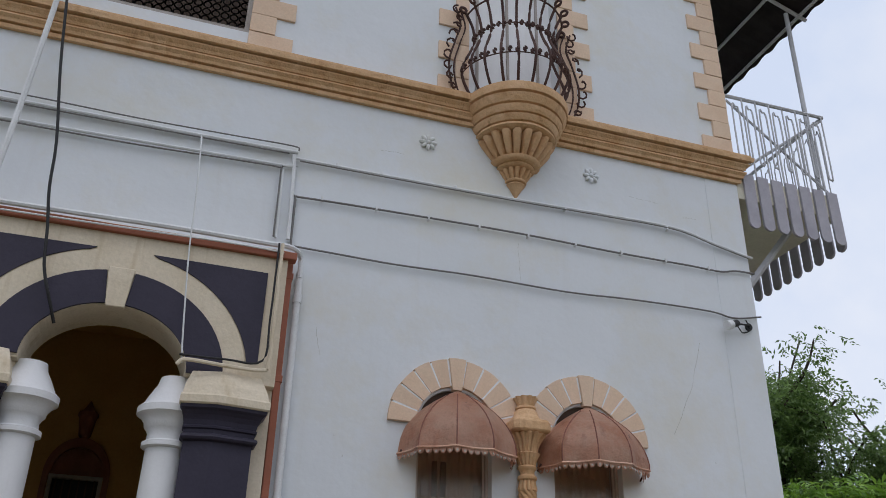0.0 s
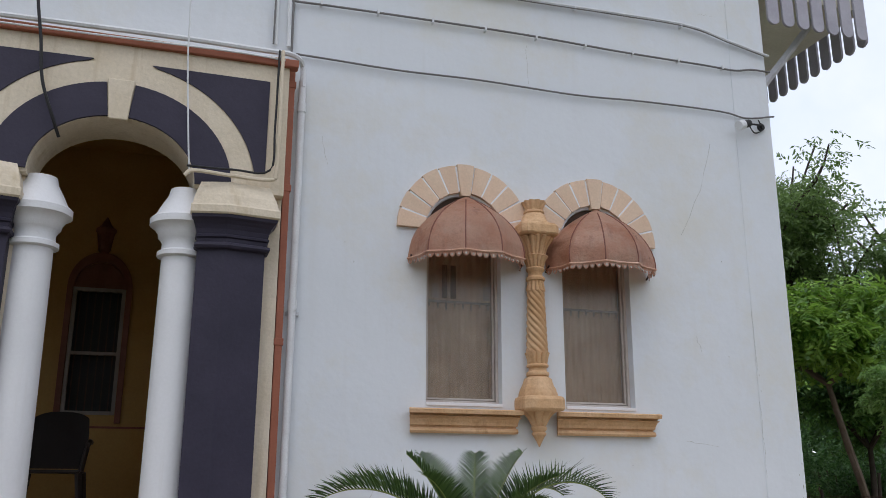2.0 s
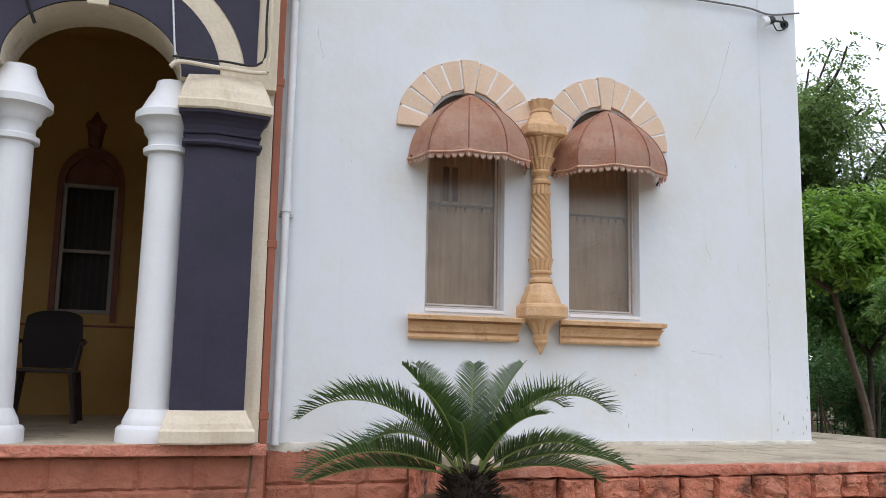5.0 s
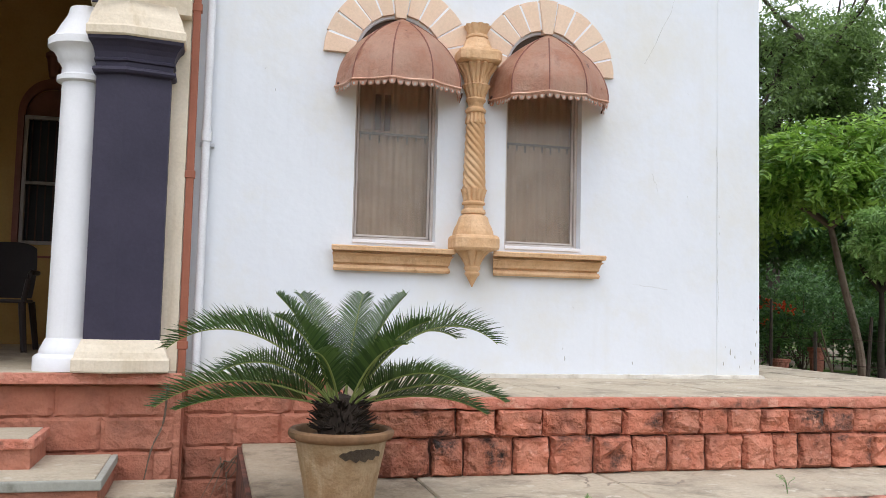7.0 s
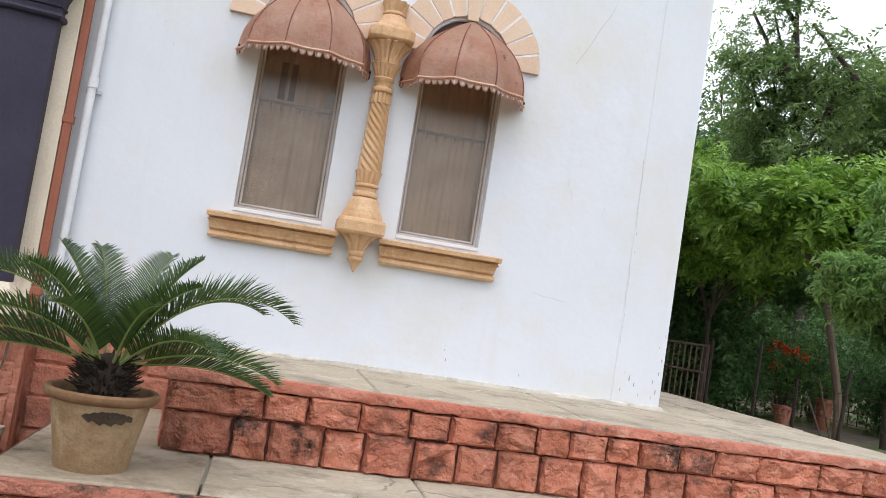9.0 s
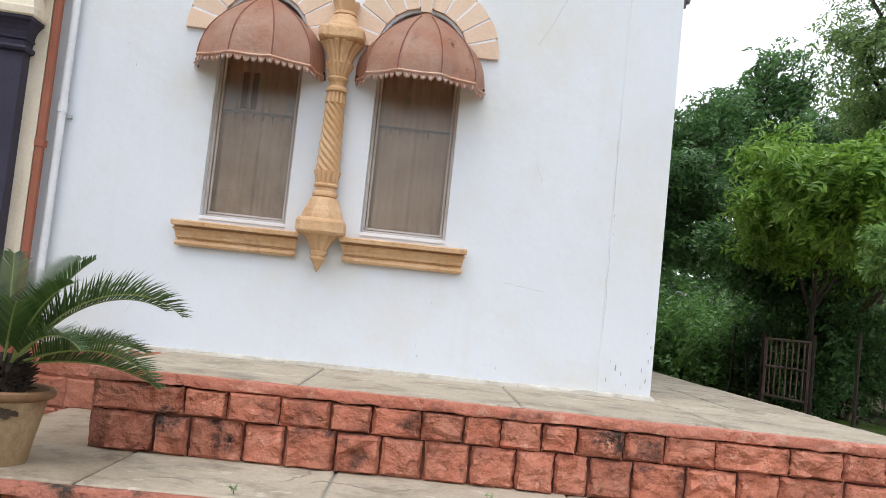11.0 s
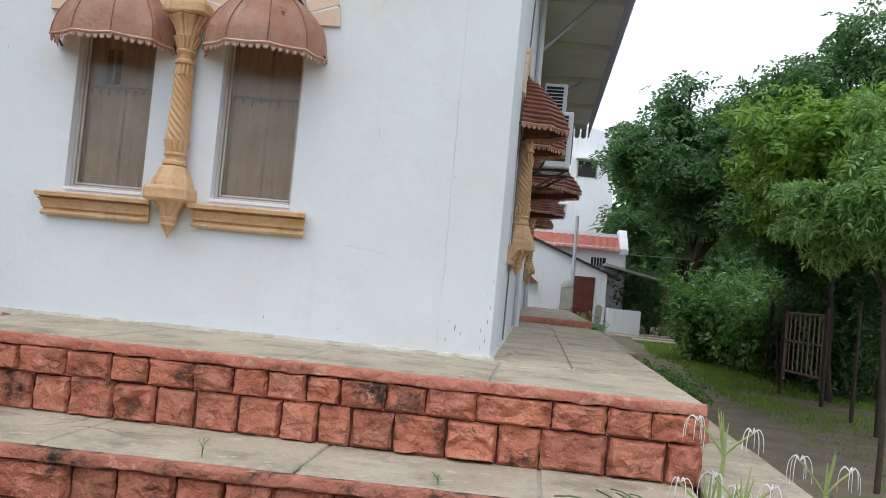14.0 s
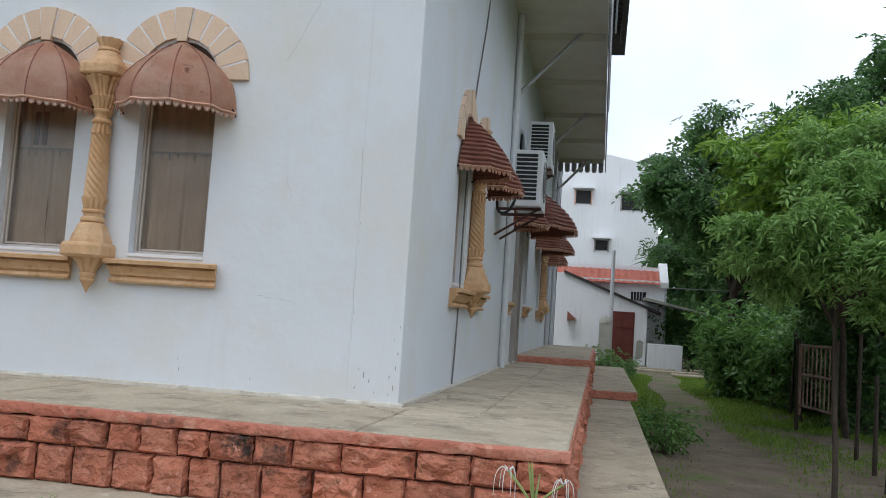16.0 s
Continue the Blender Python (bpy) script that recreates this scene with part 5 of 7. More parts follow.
# ---------------------------------------------------------------- side balcony
BX, BZ, BY1 = 6.22, 5.66, 22.3
balcony = thing("balcony", (SX, 6.0, BZ), "long balcony with board fringe along the side wall", "balcony", kind="structure")
part("slab", boxed(SX, BX - 0.03, 6.05, BY1, BZ, BZ + 0.10), M_SOFFIT, balcony, "stained whitewashed slab")
part("lip", boxed(SX, BX - 0.02, 5.99, 6.05, BZ - 0.02, BZ + 0.24, bevel=0.01), M_SOFFIT, balcony)
part("kerb", boxed(BX - 0.12, BX - 0.03, 6.05, BY1, BZ + 0.10, BZ + 0.26), M_WALL, balcony)


def fringe_board(w=0.122, h=0.60):
    pts = [(-w / 2, 0.0), (w / 2, 0.0)] + [(w / 2 * math.cos(a), -h + w / 2 + (w / 2) * math.sin(a)) for a in (-math.pi * k / 8 for k in range(9))]
    return prism(bmesh.new(), pts, "y", -0.012, 0.012)


board_mesh = finish(fringe_board(), "fringe_board", M_SLATGREY)
top_z = BZ + 0.26
for i in range(7):
    o = new("fringe_board", board_mesh)
    o.parent, o.location = balcony, Vector((SX + 0.13 + i * 0.168, 5.97, top_z)) - balcony.location
for i in range(7):
    o = new("fringe_board", board_mesh)
    o.parent, o.location = balcony, Vector((SX + 0.13 + i * 0.168, BY1 + 0.02, top_z)) - balcony.location
for i in range(97):
    o = new("fringe_board", board_mesh)
    o.parent, o.location, o.rotation_euler = balcony, Vector((BX, 6.08 + i * 0.168, top_z)) - balcony.location, (0, 0, math.pi / 2)
for i in range(7):
    y = 7.9 + 2.4 * i
    part("rib", boxed(SX, BX - 0.06, y - 0.04, y + 0.04, BZ - 0.10, BZ), M_SOFFIT, balcony)
    if i % 2 == 0:
        part("strut", tube(bmesh.new(), [(SX, y - 0.1, 4.75), (SX + 0.85, y - 0.1, BZ - 0.02)], 0.030, 4), M_GREYMETAL, balcony)
part("strut", tube(bmesh.new(), [(SX, 6.25, 4.62), (SX + 0.85, 6.25, BZ - 0.02)], 0.035, 4), M_GREYMETAL, balcony)

rail = thing("railing", (SX, 5.97, BZ + 0.2), "pale grey metal hairpin railing round the balcony", "railing", kind="structure")
RT = BZ + 1.24
part("top_rail", tube(bmesh.new(), [(SX + 0.02, 5.99, RT - 0.02), (BX, 5.99, RT)], 0.020, 6), M_GREYMETAL, rail)
part("top_rail", tube(bmesh.new(), [(BX, 5.99, RT), (BX, BY1, RT)], 0.020, 6), M_GREYMETAL, rail)
part("brace", tube(bmesh.new(), [(SX + 0.05, 6.02, RT - 0.05), (BX - 0.1, 6.02, BZ + 0.30)], 0.014, 6), M_GREYMETAL, rail)
part("brace", tube(bmesh.new(), [(SX + 0.05, 6.02, BZ + 0.30), (BX, 6.02, RT - 0.02)], 0.018, 6), M_GREYMETAL, rail)
for i in range(7):
    x = SX + 0.08 + 0.168 * i
    part("hairpin", tube(bmesh.new(), curved([(x, 5.98, BZ - 0.1), (x, 5.98, RT - 0.20), (x + 0.04, 5.98, RT - 0.14), (x + 0.08, 5.98, RT - 0.20), (x + 0.08, 5.98, BZ + 0.50), (x + 0.105, 5.98, BZ + 0.44), (x + 0.13, 5.98, BZ + 0.50), (x + 0.13, 5.98, RT)], 4), 0.009, 5), M_GREYMETAL, rail)
for i in range(60):
    y = 6.08 + 0.168 * i
    part("hairpin", tube(bmesh.new(), curved([(BX, y, BZ + 0.1), (BX, y, RT - 0.20), (BX, y + 0.04, RT - 0.14), (BX, y + 0.08, RT - 0.20), (BX, y + 0.08, BZ + 0.5), (BX, y + 0.105, BZ + 0.44), (BX, y + 0.13, BZ + 0.5), (BX, y + 0.13, RT)], 2), 0.009, 4), M_GREYMETAL, rail)
for y in (6.1, 10.0, 14.0, 18.0, 22.0):
    part("post", tube(bmesh.new(), [(6.10, y, BZ + 0.1), (6.12, y, 8.42)], 0.026, 10), M_GREYMETAL, rail)
bm = bmesh.new()
n = 240
rows = []
for i in range(n + 1):
    y = 5.3 + (20.9 - 5.3) * i / n
    d = 0.018 * math.sin(i * 1.35)
    rows.append([bm.verts.new((SX, y, 9.02 + d)), bm.verts.new((6.42, y, 8.47 + d))])
for a, b in zip(rows, rows[1:]):
    bm.faces.new((a[0], b[0], b[1], a[1]))
bmesh.ops.solidify(bm, geom=list(bm.faces), thickness=0.01)
canopy = tagged(part("canopy", bm, M_ROOFDARK), "dark corrugated sheet roof over the balcony", "roof", kind="structure")
for x, z in ((5.4, 8.83), (5.9, 8.63), (6.3, 8.46)):
    part("purlin", tube(bmesh.new(), [(x, 5.35, z - 0.03), (x, 20.8, z - 0.03)], 0.022, 6), M_GREYMETAL, canopy)
for y in (6.1, 10.0, 14.0, 18.0):
    part("rafter", tube(bmesh.new(), [(SX, y, 8.93), (6.40, y, 8.40)], 0.024, 6), M_GREYMETAL, canopy)
part("fascia", boxed(6.41, 6.44, 20.3, 20.95, 8.0, 8.5), M_ROOFDARK, canopy)

# further windows, hoods and machines along the side wall
for c in (12.35, 15.45, 18.6, 19.7):
    window_unit("window_5", Vector((SX, c, SILL_Z)), 1, "narrow arched window in the side wall")
    voussoirs("arch_surround", Vector((SX, c, SPRING)), 1, "ring of pale ochre stones over the window")
    sill("window_sill", Vector((SX, c, 1.545)), 1, 0.80, "ochre moulded window sill with cracked edges")
    if c < 15 or c > 19:
        awning("window_awning", Vector((SX, c, 2.80)), 1, "red-brown slatted metal awning over the window", out=0.55, slatted=True)
colonette("window_column", Vector((SX, 19.15, 1.455)), 1, "ochre carved column with twisted shaft between windows")
awning("door_awning", Vector((SX, 14.6, 2.98)), 1, "large red-brown slatted metal awning over the door", half=1.2, out=0.90, high=0.80, slatted=True, group="door awnings")
awning("door_awning", Vector((SX, 18.0, 2.92)), 1, "large red-brown slatted metal awning over the door", half=0.9, out=0.75, high=0.65, slatted=True, group="door awnings")
d5 = thing("door_1", (SX, 13.75, 0.93), "grey wooden side door in a plain frame", "door", kind="structure")
part("leaf", boxed(SX - 0.01, SX + 0.02, 13.40, 14.10, 0.83, 2.85, bevel=0.004), M_GREYWOOD, d5)
part("frame", box(box(boxed(SX, SX + 0.05, 13.30, 13.40, 0.82, 2.95), SX, SX + 0.05, 14.10, 14.20, 0.82, 2.95), SX, SX + 0.05, 13.40, 14.10, 2.85, 2.95), M_GREYWOOD, d5)


def air_conditioner(x, y, z, w=0.34, l=0.80, h=0.68):
    a = thing("air_conditioner", (x, y, z), "white outdoor air conditioner unit on wall brackets", "air conditioner", "wall air conditioners")
    part("casing", boxed(x, x + w, y, y + l, z, z + h, bevel=0.015), M_PIPEWHITE, a)
    for i in range(11):
        zz = z + 0.08 + i * (h - 0.16) / 10
        part("louvre", boxed(x + 0.025, x + w - 0.06, y - 0.008, y + 0.004, zz - 0.006, zz + 0.030), M_BLACK, a)
    b = bmesh.new()
    for r in (0.25, 0.19, 0.13, 0.07):
        tube(b, [(x + w + 0.012, y + l * 0.42 + r * math.cos(t), z + h / 2 + r * math.sin(t)) for t in (2 * math.pi * k / 24 for k in range(25))], 0.006, 4)
    part("fan_grille", b, M_CABLE, a)
    for yy in (y + 0.12, y + l - 0.12):
        part("bracket", tube(bmesh.new(), [(SX, yy, z - 0.03), (x + w, yy, z - 0.02)], 0.018, 4), M_IRON, a)
        part("bracket", tube(bmesh.new(), [(SX, yy, z - 0.35), (x + w - 0.05, yy, z - 0.03)], 0.014, 4), M_IRON, a)
    part("pipe", tube(bmesh.new(), curved([(x + 0.05, y + 0.02, z + 0.1), (x - 0.05, y - 0.02, z - 0.08), (SX + 0.02, y + 0.1, z - 0.02), (SX + 0.02, y + 0.12, z + 0.5)], 4), 0.018, 6), M_BLACK, a)


air_conditioner(5.18, 10.55, 2.84)
air_conditioner(5.12, 13.0, 3.76)
run("cable", [(SX + 0.015, 8.12, 0.84), (SX + 0.015, 8.2, 1.4), (SX + 0.015, 8.3, 3.2), (SX + 0.015, 9.0, 4.7), (SX + 0.015, 9.05, 5.6)], 0.008, M_CABLE, "grey cable running up the side wall")
run("drainpipe", [(SX + 0.05, 11.85, 5.65), (SX + 0.05, 11.9, 3.5), (SX + 0.05, 11.9, 0.83)], 0.045, M_PIPEWHITE, "pale drainpipe down the side wall", "pipe", "side drainpipes")
run("drainpipe", [(SX + 0.05, 21.5, 5.65), (SX + 0.05, 21.5, 3.0), (SX + 0.05, 21.5, 0.93)], 0.05, M_GREYMETAL, "pale drainpipe down the side wall", "pipe", "side drainpipes")
run("drainpipe", [(SX + 0.05, 23.5, 5.65), (SX + 0.05, 23.5, 3.0), (SX + 0.05, 23.5, GROUND)], 0.05, M_GREYMETAL, "pale drainpipe down the side wall", "pipe", "side drainpipes")

crackline = [(4.33, 4.05), (4.28, 3.88), (4.25, 3.80), (4.20, 3.62), (4.13, 3.50), (4.07, 3.36), (3.98, 3.20)]
part("crack", tube(bmesh.new(), [(x, FY, z) for x, z in crackline], 0.0011, 4), M_CONCRETE, wall_front)
for i, (x, z, dx, dz) in enumerate(((3.75, 5.42, 0.30, -0.02), (4.30, 5.30, 0.16, 0.01), (1.35, 5.38, 0.22, 0.01), (0.95, 3.7, 0.05, -0.22), (3.9, 1.52, 0.28, -0.04), (1.35, 1.05, 0.10, 0.16), (4.60, 2.6, 0.015, -0.5), (4.605, 1.85, 0.01, -0.6), (2.62, 4.72, 0.01, -0.35), (4.05, 2.35, 0.05, -0.12))):
    r = random.Random(360 + i)
    line = [(x + dx * k / 7 + r.uniform(-0.006, 0.006), FY - (0.006 if x >= 4.6 else 0.0), z + dz * k / 7 + r.uniform(-0.006, 0.006)) for k in range(8)]
    part("crack", tube(bmesh.new(), line, 0.0007, 4), M_CONCRETE, wall_front)
for i, (x, z, s) in enumerate(((1.22, 2.76, 0.012), (3.42, 1.33, 0.008), (1.15, 2.9, 0.007), (4.35, 2.2, 0.007), (3.05, 2.2, 0.02), (4.72, 1.02, 0.03), (4.76, 0.98, 0.02), (4.93, 0.95, 0.025), (4.94, 1.08, 0.02), (3.9, 0.93, 0.014), (4.66, 0.93, 0.020), (4.68, 1.06, 0.012), (4.90, 1.02, 0.022), (4.95, 1.18, 0.022), (4.92, 1.27, 0.012), (4.955, 1.36, 0.014), (4.90, 0.90, 0.02), (4.80, 0.91, 0.012), (3.36, 0.96, 0.018), (3.345, 1.03, 0.010), (4.62, 2.06, 0.014), (4.625, 1.93, 0.009), (4.35, 3.0, 0.006), (1.6, 1.35, 0.006))):
    r = random.Random(300 + i)
    s *= 0.7
    pts = [(x + s * r.uniform(0.4, 1) * math.cos(t) * 0.32, z + 1.5 * s * r.uniform(0.4, 1) * math.sin(t)) for t in (2 * math.pi * k / 9 for k in range(9))]
    part("chip", prism(bmesh.new(), pts, "y", FY - 0.0075 if x > 4.6 else FY - 0.003, FY), M_CONCRETE, wall_front)

# ---------------------------------------------------------------- potted sago palm
PX, PYY, PZ = 1.465, 4.10, 0.39
pot = thing("plant_pot", (PX, PYY, PZ), "sandy clay pot with a black smear on the stone tread", "plant pot")
part("body", lathe(bmesh.new(), [(0.150, PZ), (0.158, PZ + 0.02), (0.175, PZ + 0.12), (0.196, PZ + 0.22), (0.212, PZ + 0.30)], PX, PYY, 36), M_TERRACOTTA, pot, smooth=True)
part("rim", lathe(bmesh.new(), [(0.212, PZ + 0.295), (0.236, PZ + 0.305), (0.245, PZ + 0.32), (0.244, PZ + 0.335), (0.232, PZ + 0.345), (0.215, PZ + 0.342), (0.205, PZ + 0.33), (0.200, PZ + 0.29)], PX, PYY, 36), M_POTRIM, pot, smooth=True)
part("soil", lathe(bmesh.new(), [(0.201, PZ + 0.27), (0.201, PZ + 0.30), (0.10, PZ + 0.315), (0.0, PZ + 0.32)], PX, PYY, 24), M_SOIL, pot)
bm = bmesh.new()
cols = []
for i in range(15):
    a = radians(-100 + 60 * i / 14)
    k = math.sin(math.pi * i / 14)
    cols.append([bm.verts.new((PX + r * math.cos(a), PYY + r * math.sin(a), z)) for z, r in (((PZ + 0.245 - 0.018 * k - 0.006 * (i % 3)), 0.2035), ((PZ + 0.252 + 0.022 * k + 0.005 * (i % 2)), 0.2068))])
for a, b in zip(cols, cols[1:]):
    bm.faces.new((a[0], b[0], b[1], a[1]))
part("smear", bm, M_SOIL, pot, "black painted smear")

palm = thing("sago_palm", (PX, PYY, PZ + 0.31), "sago palm with arching dark green feathery fronds", "palm")
bm = lathe(bmesh.new(), [(0.10, PZ + 0.30), (0.11, PZ + 0.34), (0.095, PZ + 0.42), (0.075, PZ + 0.45), (0.05, PZ + 0.485), (0.01, PZ + 0.50)], PX, PYY, 20, twist=lambda z, a: 1 + 0.10 * math.sin(9 * a + 60 * z))
part("trunk", bm, M_HUSK, palm)
rp = random.Random(11)
bm = bmesh.new()
for i in range(240):
    a, z = rp.uniform(0, 2 * math.pi), rp.uniform(PZ + 0.32, PZ + 0.47)
    r0 = 0.115 - 0.35 * max(0, z - PZ - 0.36)
    d = Vector((math.cos(a), math.sin(a), rp.uniform(0.1, 1.0))).normalized()
    p = Vector((PX + r0 * 0.8 * math.cos(a), PYY + r0 * 0.8 * math.sin(a), z))
    tube(bm, [p, p + d * rp.uniform(0.05, 0.09)], 0.007, 4, 0.002)
part("leaf_husk", bm, M_HUSK, palm)


def frond(azim, lift, length, droop, seed):
    """One pinnate frond: an arching rib with two combs of stiff leaflets."""
    r = random.Random(seed)
    d = Vector((math.cos(azim), math.sin(azim), 0))
    base = Vector((PX, PYY, PZ + 0.445)) + d * 0.05
    pts, p, ang = [], base, lift
    n = 26
    for i in range(n + 1):
        pts.append(p.copy())
        p = p + (d * math.cos(ang) + Vector((0, 0, 1)) * math.sin(ang)) * (length / n)
        ang -= droop / n * (0.5 + 1.2 * i / n)
    b = bmesh.new()
    tube(b, pts, 0.0075, 5, 0.002)
    rib = part("rib", b, M_RIB, palm, "pale green rib")
    b = bmesh.new()
    side0 = d.cross(Vector((0, 0, 1)))
    m = 48
    for k in range(m):
        t = 0.16 + 0.84 * k / m
        f = t * n
        i = min(int(f), n - 1)
        q = pts[i].lerp(pts[i + 1], f - i)
        tang = (pts[i + 1] - pts[i]).normalized()
        up = side0.cross(tang).normalized()
        ll = 0.178 * math.sin(math.pi * (0.12 + 0.84 * t)) ** 0.7 * (length / 0.75) * r.uniform(0.9, 1.08) + 0.015
        for s in (-1, 1):
            out = (side0 * s * 0.72 + tang * 0.58 + up * (0.60 + r.uniform(-0.08, 0.08))).normalized()
            mid = q + out * ll * 0.55 + Vector((0, 0, -0.006))
            tip = q + out * ll + Vector((0, 0, -0.012 - 0.02 * r.random()))
            w = tang * 0.0050
            vs = [b.verts.new(v) for v in (q - w, q + w, mid + w * 0.95, mid - w * 0.95, tip)]
            b.faces.new((vs[0], vs[1], vs[2], vs[3]))
            b.faces.new((vs[3], vs[2], vs[4]))
    part("leaflet_comb", b, M_LEAF_PALM, rib)


# heading, rise, length and droop of each frond
FR = [(0.10, 1.10, 0.98, 1.75), (0.45, 1.06, 0.86, 1.5), (-0.25, 0.44, 0.80, 0.95), (0.05, 0.24, 0.74, 0.75), (-0.65, 0.72, 0.66, 1.2), (3.02, 1.02, 0.98, 1.70), (2.72, 1.08, 0.84, 1.4), (3.38, 0.46, 0.90, 1.05), (3.66, 0.78, 0.72, 1.2),
      (2.05, 1.24, 0.68, 0.6), (1.20, 1.22, 0.70, 0.6), (-1.1, 1.05, 0.58, 1.0), (-2.0, 0.98, 0.56, 1.0), (-2.45, 1.18, 0.64, 0.9), (-0.55, 1.20, 0.62, 0.9), (3.1, 0.22, 0.76, 0.6), (0.75, 0.45, 0.72, 0.8), (2.4, 0.42, 0.72, 0.8), (0.35, 1.32, 0.66, 0.6), (2.8, 1.32, 0.64, 0.6)]
for i, (a, l, ln, dr) in enumerate(FR):
    frond(a, l, ln * 0.93, dr, 40 + i)

# ---------------------------------------------------------------- spider lilies by the corner


def lily(x, y, seed, stems, leaves, label):
    r = random.Random(seed)
    w = thing("spider_lily", (x, y, GROUND), label, "flower", "spider lilies")
    for i in range(leaves):
        a, ln, wd = r.uniform(0, 2 * math.pi), r.uniform(0.50, 0.72), r.uniform(0.020, 0.034)
        d = Vector((math.cos(a), math.sin(a), 0))
        sd = d.cross(Vector((0, 0, 1)))
        p, ang, rows = Vector((x, y, GROUND)) + d * 0.03, radians(r.uniform(62, 84)), []
        b = bmesh.new()
        for k in range(13):
            t = k / 12
            ww = wd * (1 - t ** 3) * (0.6 + 0.4 * min(1, t * 4))
            rows.append([b.verts.new(p - sd * ww + Vector((0, 0, 0.006))), b.verts.new(p), b.verts.new(p + sd * ww + Vector((0, 0, 0.006)))])
            p = p + (d * math.cos(ang) + Vector((0, 0, 1)) * math.sin(ang)) * (ln * 1.25 / 12)
            ang -= radians(r.uniform(3, 12)) * (0.3 + 1.5 * t)
        for q, s in zip(rows, rows[1:]):
            b.faces.new((q[0], q[1], s[1], s[0]))
            b.faces.new((q[1], q[2], s[2], s[1]))
        part("leaf", b, M_LEAF_LILY, w, smooth=True)
    for sx, sy, h in stems:
        top = Vector((x + sx, y + sy, GROUND + h))
        stem = part("stem", tube(bmesh.new(), curved([(x, y, GROUND), (x + sx * 0.4, y + sy * 0.4, GROUND + h * 0.5), top], 5), 0.011, 6, 0.009), M_STEM_LILY, w)
        for k in range(4):
            a = r.uniform(0, 6.28)
            part("bud", tube(bmesh.new(), [top, top + Vector((0.035 * math.cos(a), 0.035 * math.sin(a), r.uniform(0.10, 0.19)))], 0.008, 5, 0.002), M_STEM_LILY, stem)
        for k in range(2):
            a = (0.1 if k == 0 else 3.0) + r.uniform(-0.4, 0.4)
            head = top + Vector((0.11 * math.cos(a), 0.11 * math.sin(a), r.uniform(0.09, 0.13)))
            part("tube", tube(bmesh.new(), curved([top, top.lerp(head, 0.5) + Vector((0, 0, 0.008)), head], 3), 0.0055, 5), M_STEM_LILY, stem)
            b = bmesh.new()
            for j in range(6):
                t = 6.28 * j / 6 + r.uniform(-0.2, 0.2)
                o = Vector((math.cos(t), math.sin(t), 0)) * r.uniform(0.025, 0.055)
                tube(b, curved([head, head + o * 0.55 + Vector((0, 0, 0.020)), head + o * 1.0 + Vector((0, 0, -0.005)), head + o * 1.15 + Vector((0, 0, -0.05)), head + o * 1.12 + Vector((0, 0, -0.060 - 0.05 * r.random()))], 4), 0.0024, 4, 0.0010)
            part("petals", b, M_PETAL, stem, "drooping white thread-like petals")


lily(6.05, 3.66, 3, [(0.02, 0.03, 0.77)], 9, "white spider lily with strappy leaves by the corner")
lily(5.98, 3.46, 5, [(0.0, 0.02, 0.56), (0.12, -0.02, 0.60)], 10, "low white spider lily with strappy leaves")
lily(6.47, 3.56, 4, [(0.0, 0.10, 0.66), (0.12, -0.12, 0.52)], 13, "white spider lily with strappy leaves by the corner")
lily(6.95, 3.52, 8, [(0.0, 0.05, 0.60)], 10, "white spider lily with strappy leaves by the corner")


# ---------------------------------------------------------------- trees
def spray_shape(pairs, length, wide, leaf_l, droop, seed=0):
    """The verts and faces of one compound leaf along +x: pairs of pointed leaflets, each hanging its own way."""
    r = random.Random(seed)
    vs, fs = [], []
    for k in range(pairs):
        t = (k + 0.7) / pairs
        for s in (-1, 1):
            if r.random() < 0.12:
                continue
            bx, bz = length * (t + r.uniform(-0.10, 0.10)), -droop * t * t
            ll = leaf_l * (0.7 + 0.5 * math.sin(math.pi * t)) * r.uniform(0.65, 1.25)
            fwd, hang = r.uniform(0.15, 0.95), r.uniform(-0.15, 0.65)
            tip = (bx + ll * fwd, s * ll * (1.1 - 0.5 * fwd), bz - hang * ll)
            mid = (bx + ll * fwd * 0.5, s * ll * (0.55 - 0.25 * fwd), bz - (0.3 * hang - 0.06) * ll)
            tw = r.uniform(-0.6, 0.6) * wide
            n = len(vs)
            vs += [(bx, 0, bz), (mid[0] + wide, mid[1] - s * wide * 0.5, mid[2] + tw), tip, (mid[0] - wide, mid[1] + s * wide * 0.5, mid[2] - tw)]
            fs.append((n, n + 1, n + 2, n + 3))
    return np.array(vs), np.array(fs)


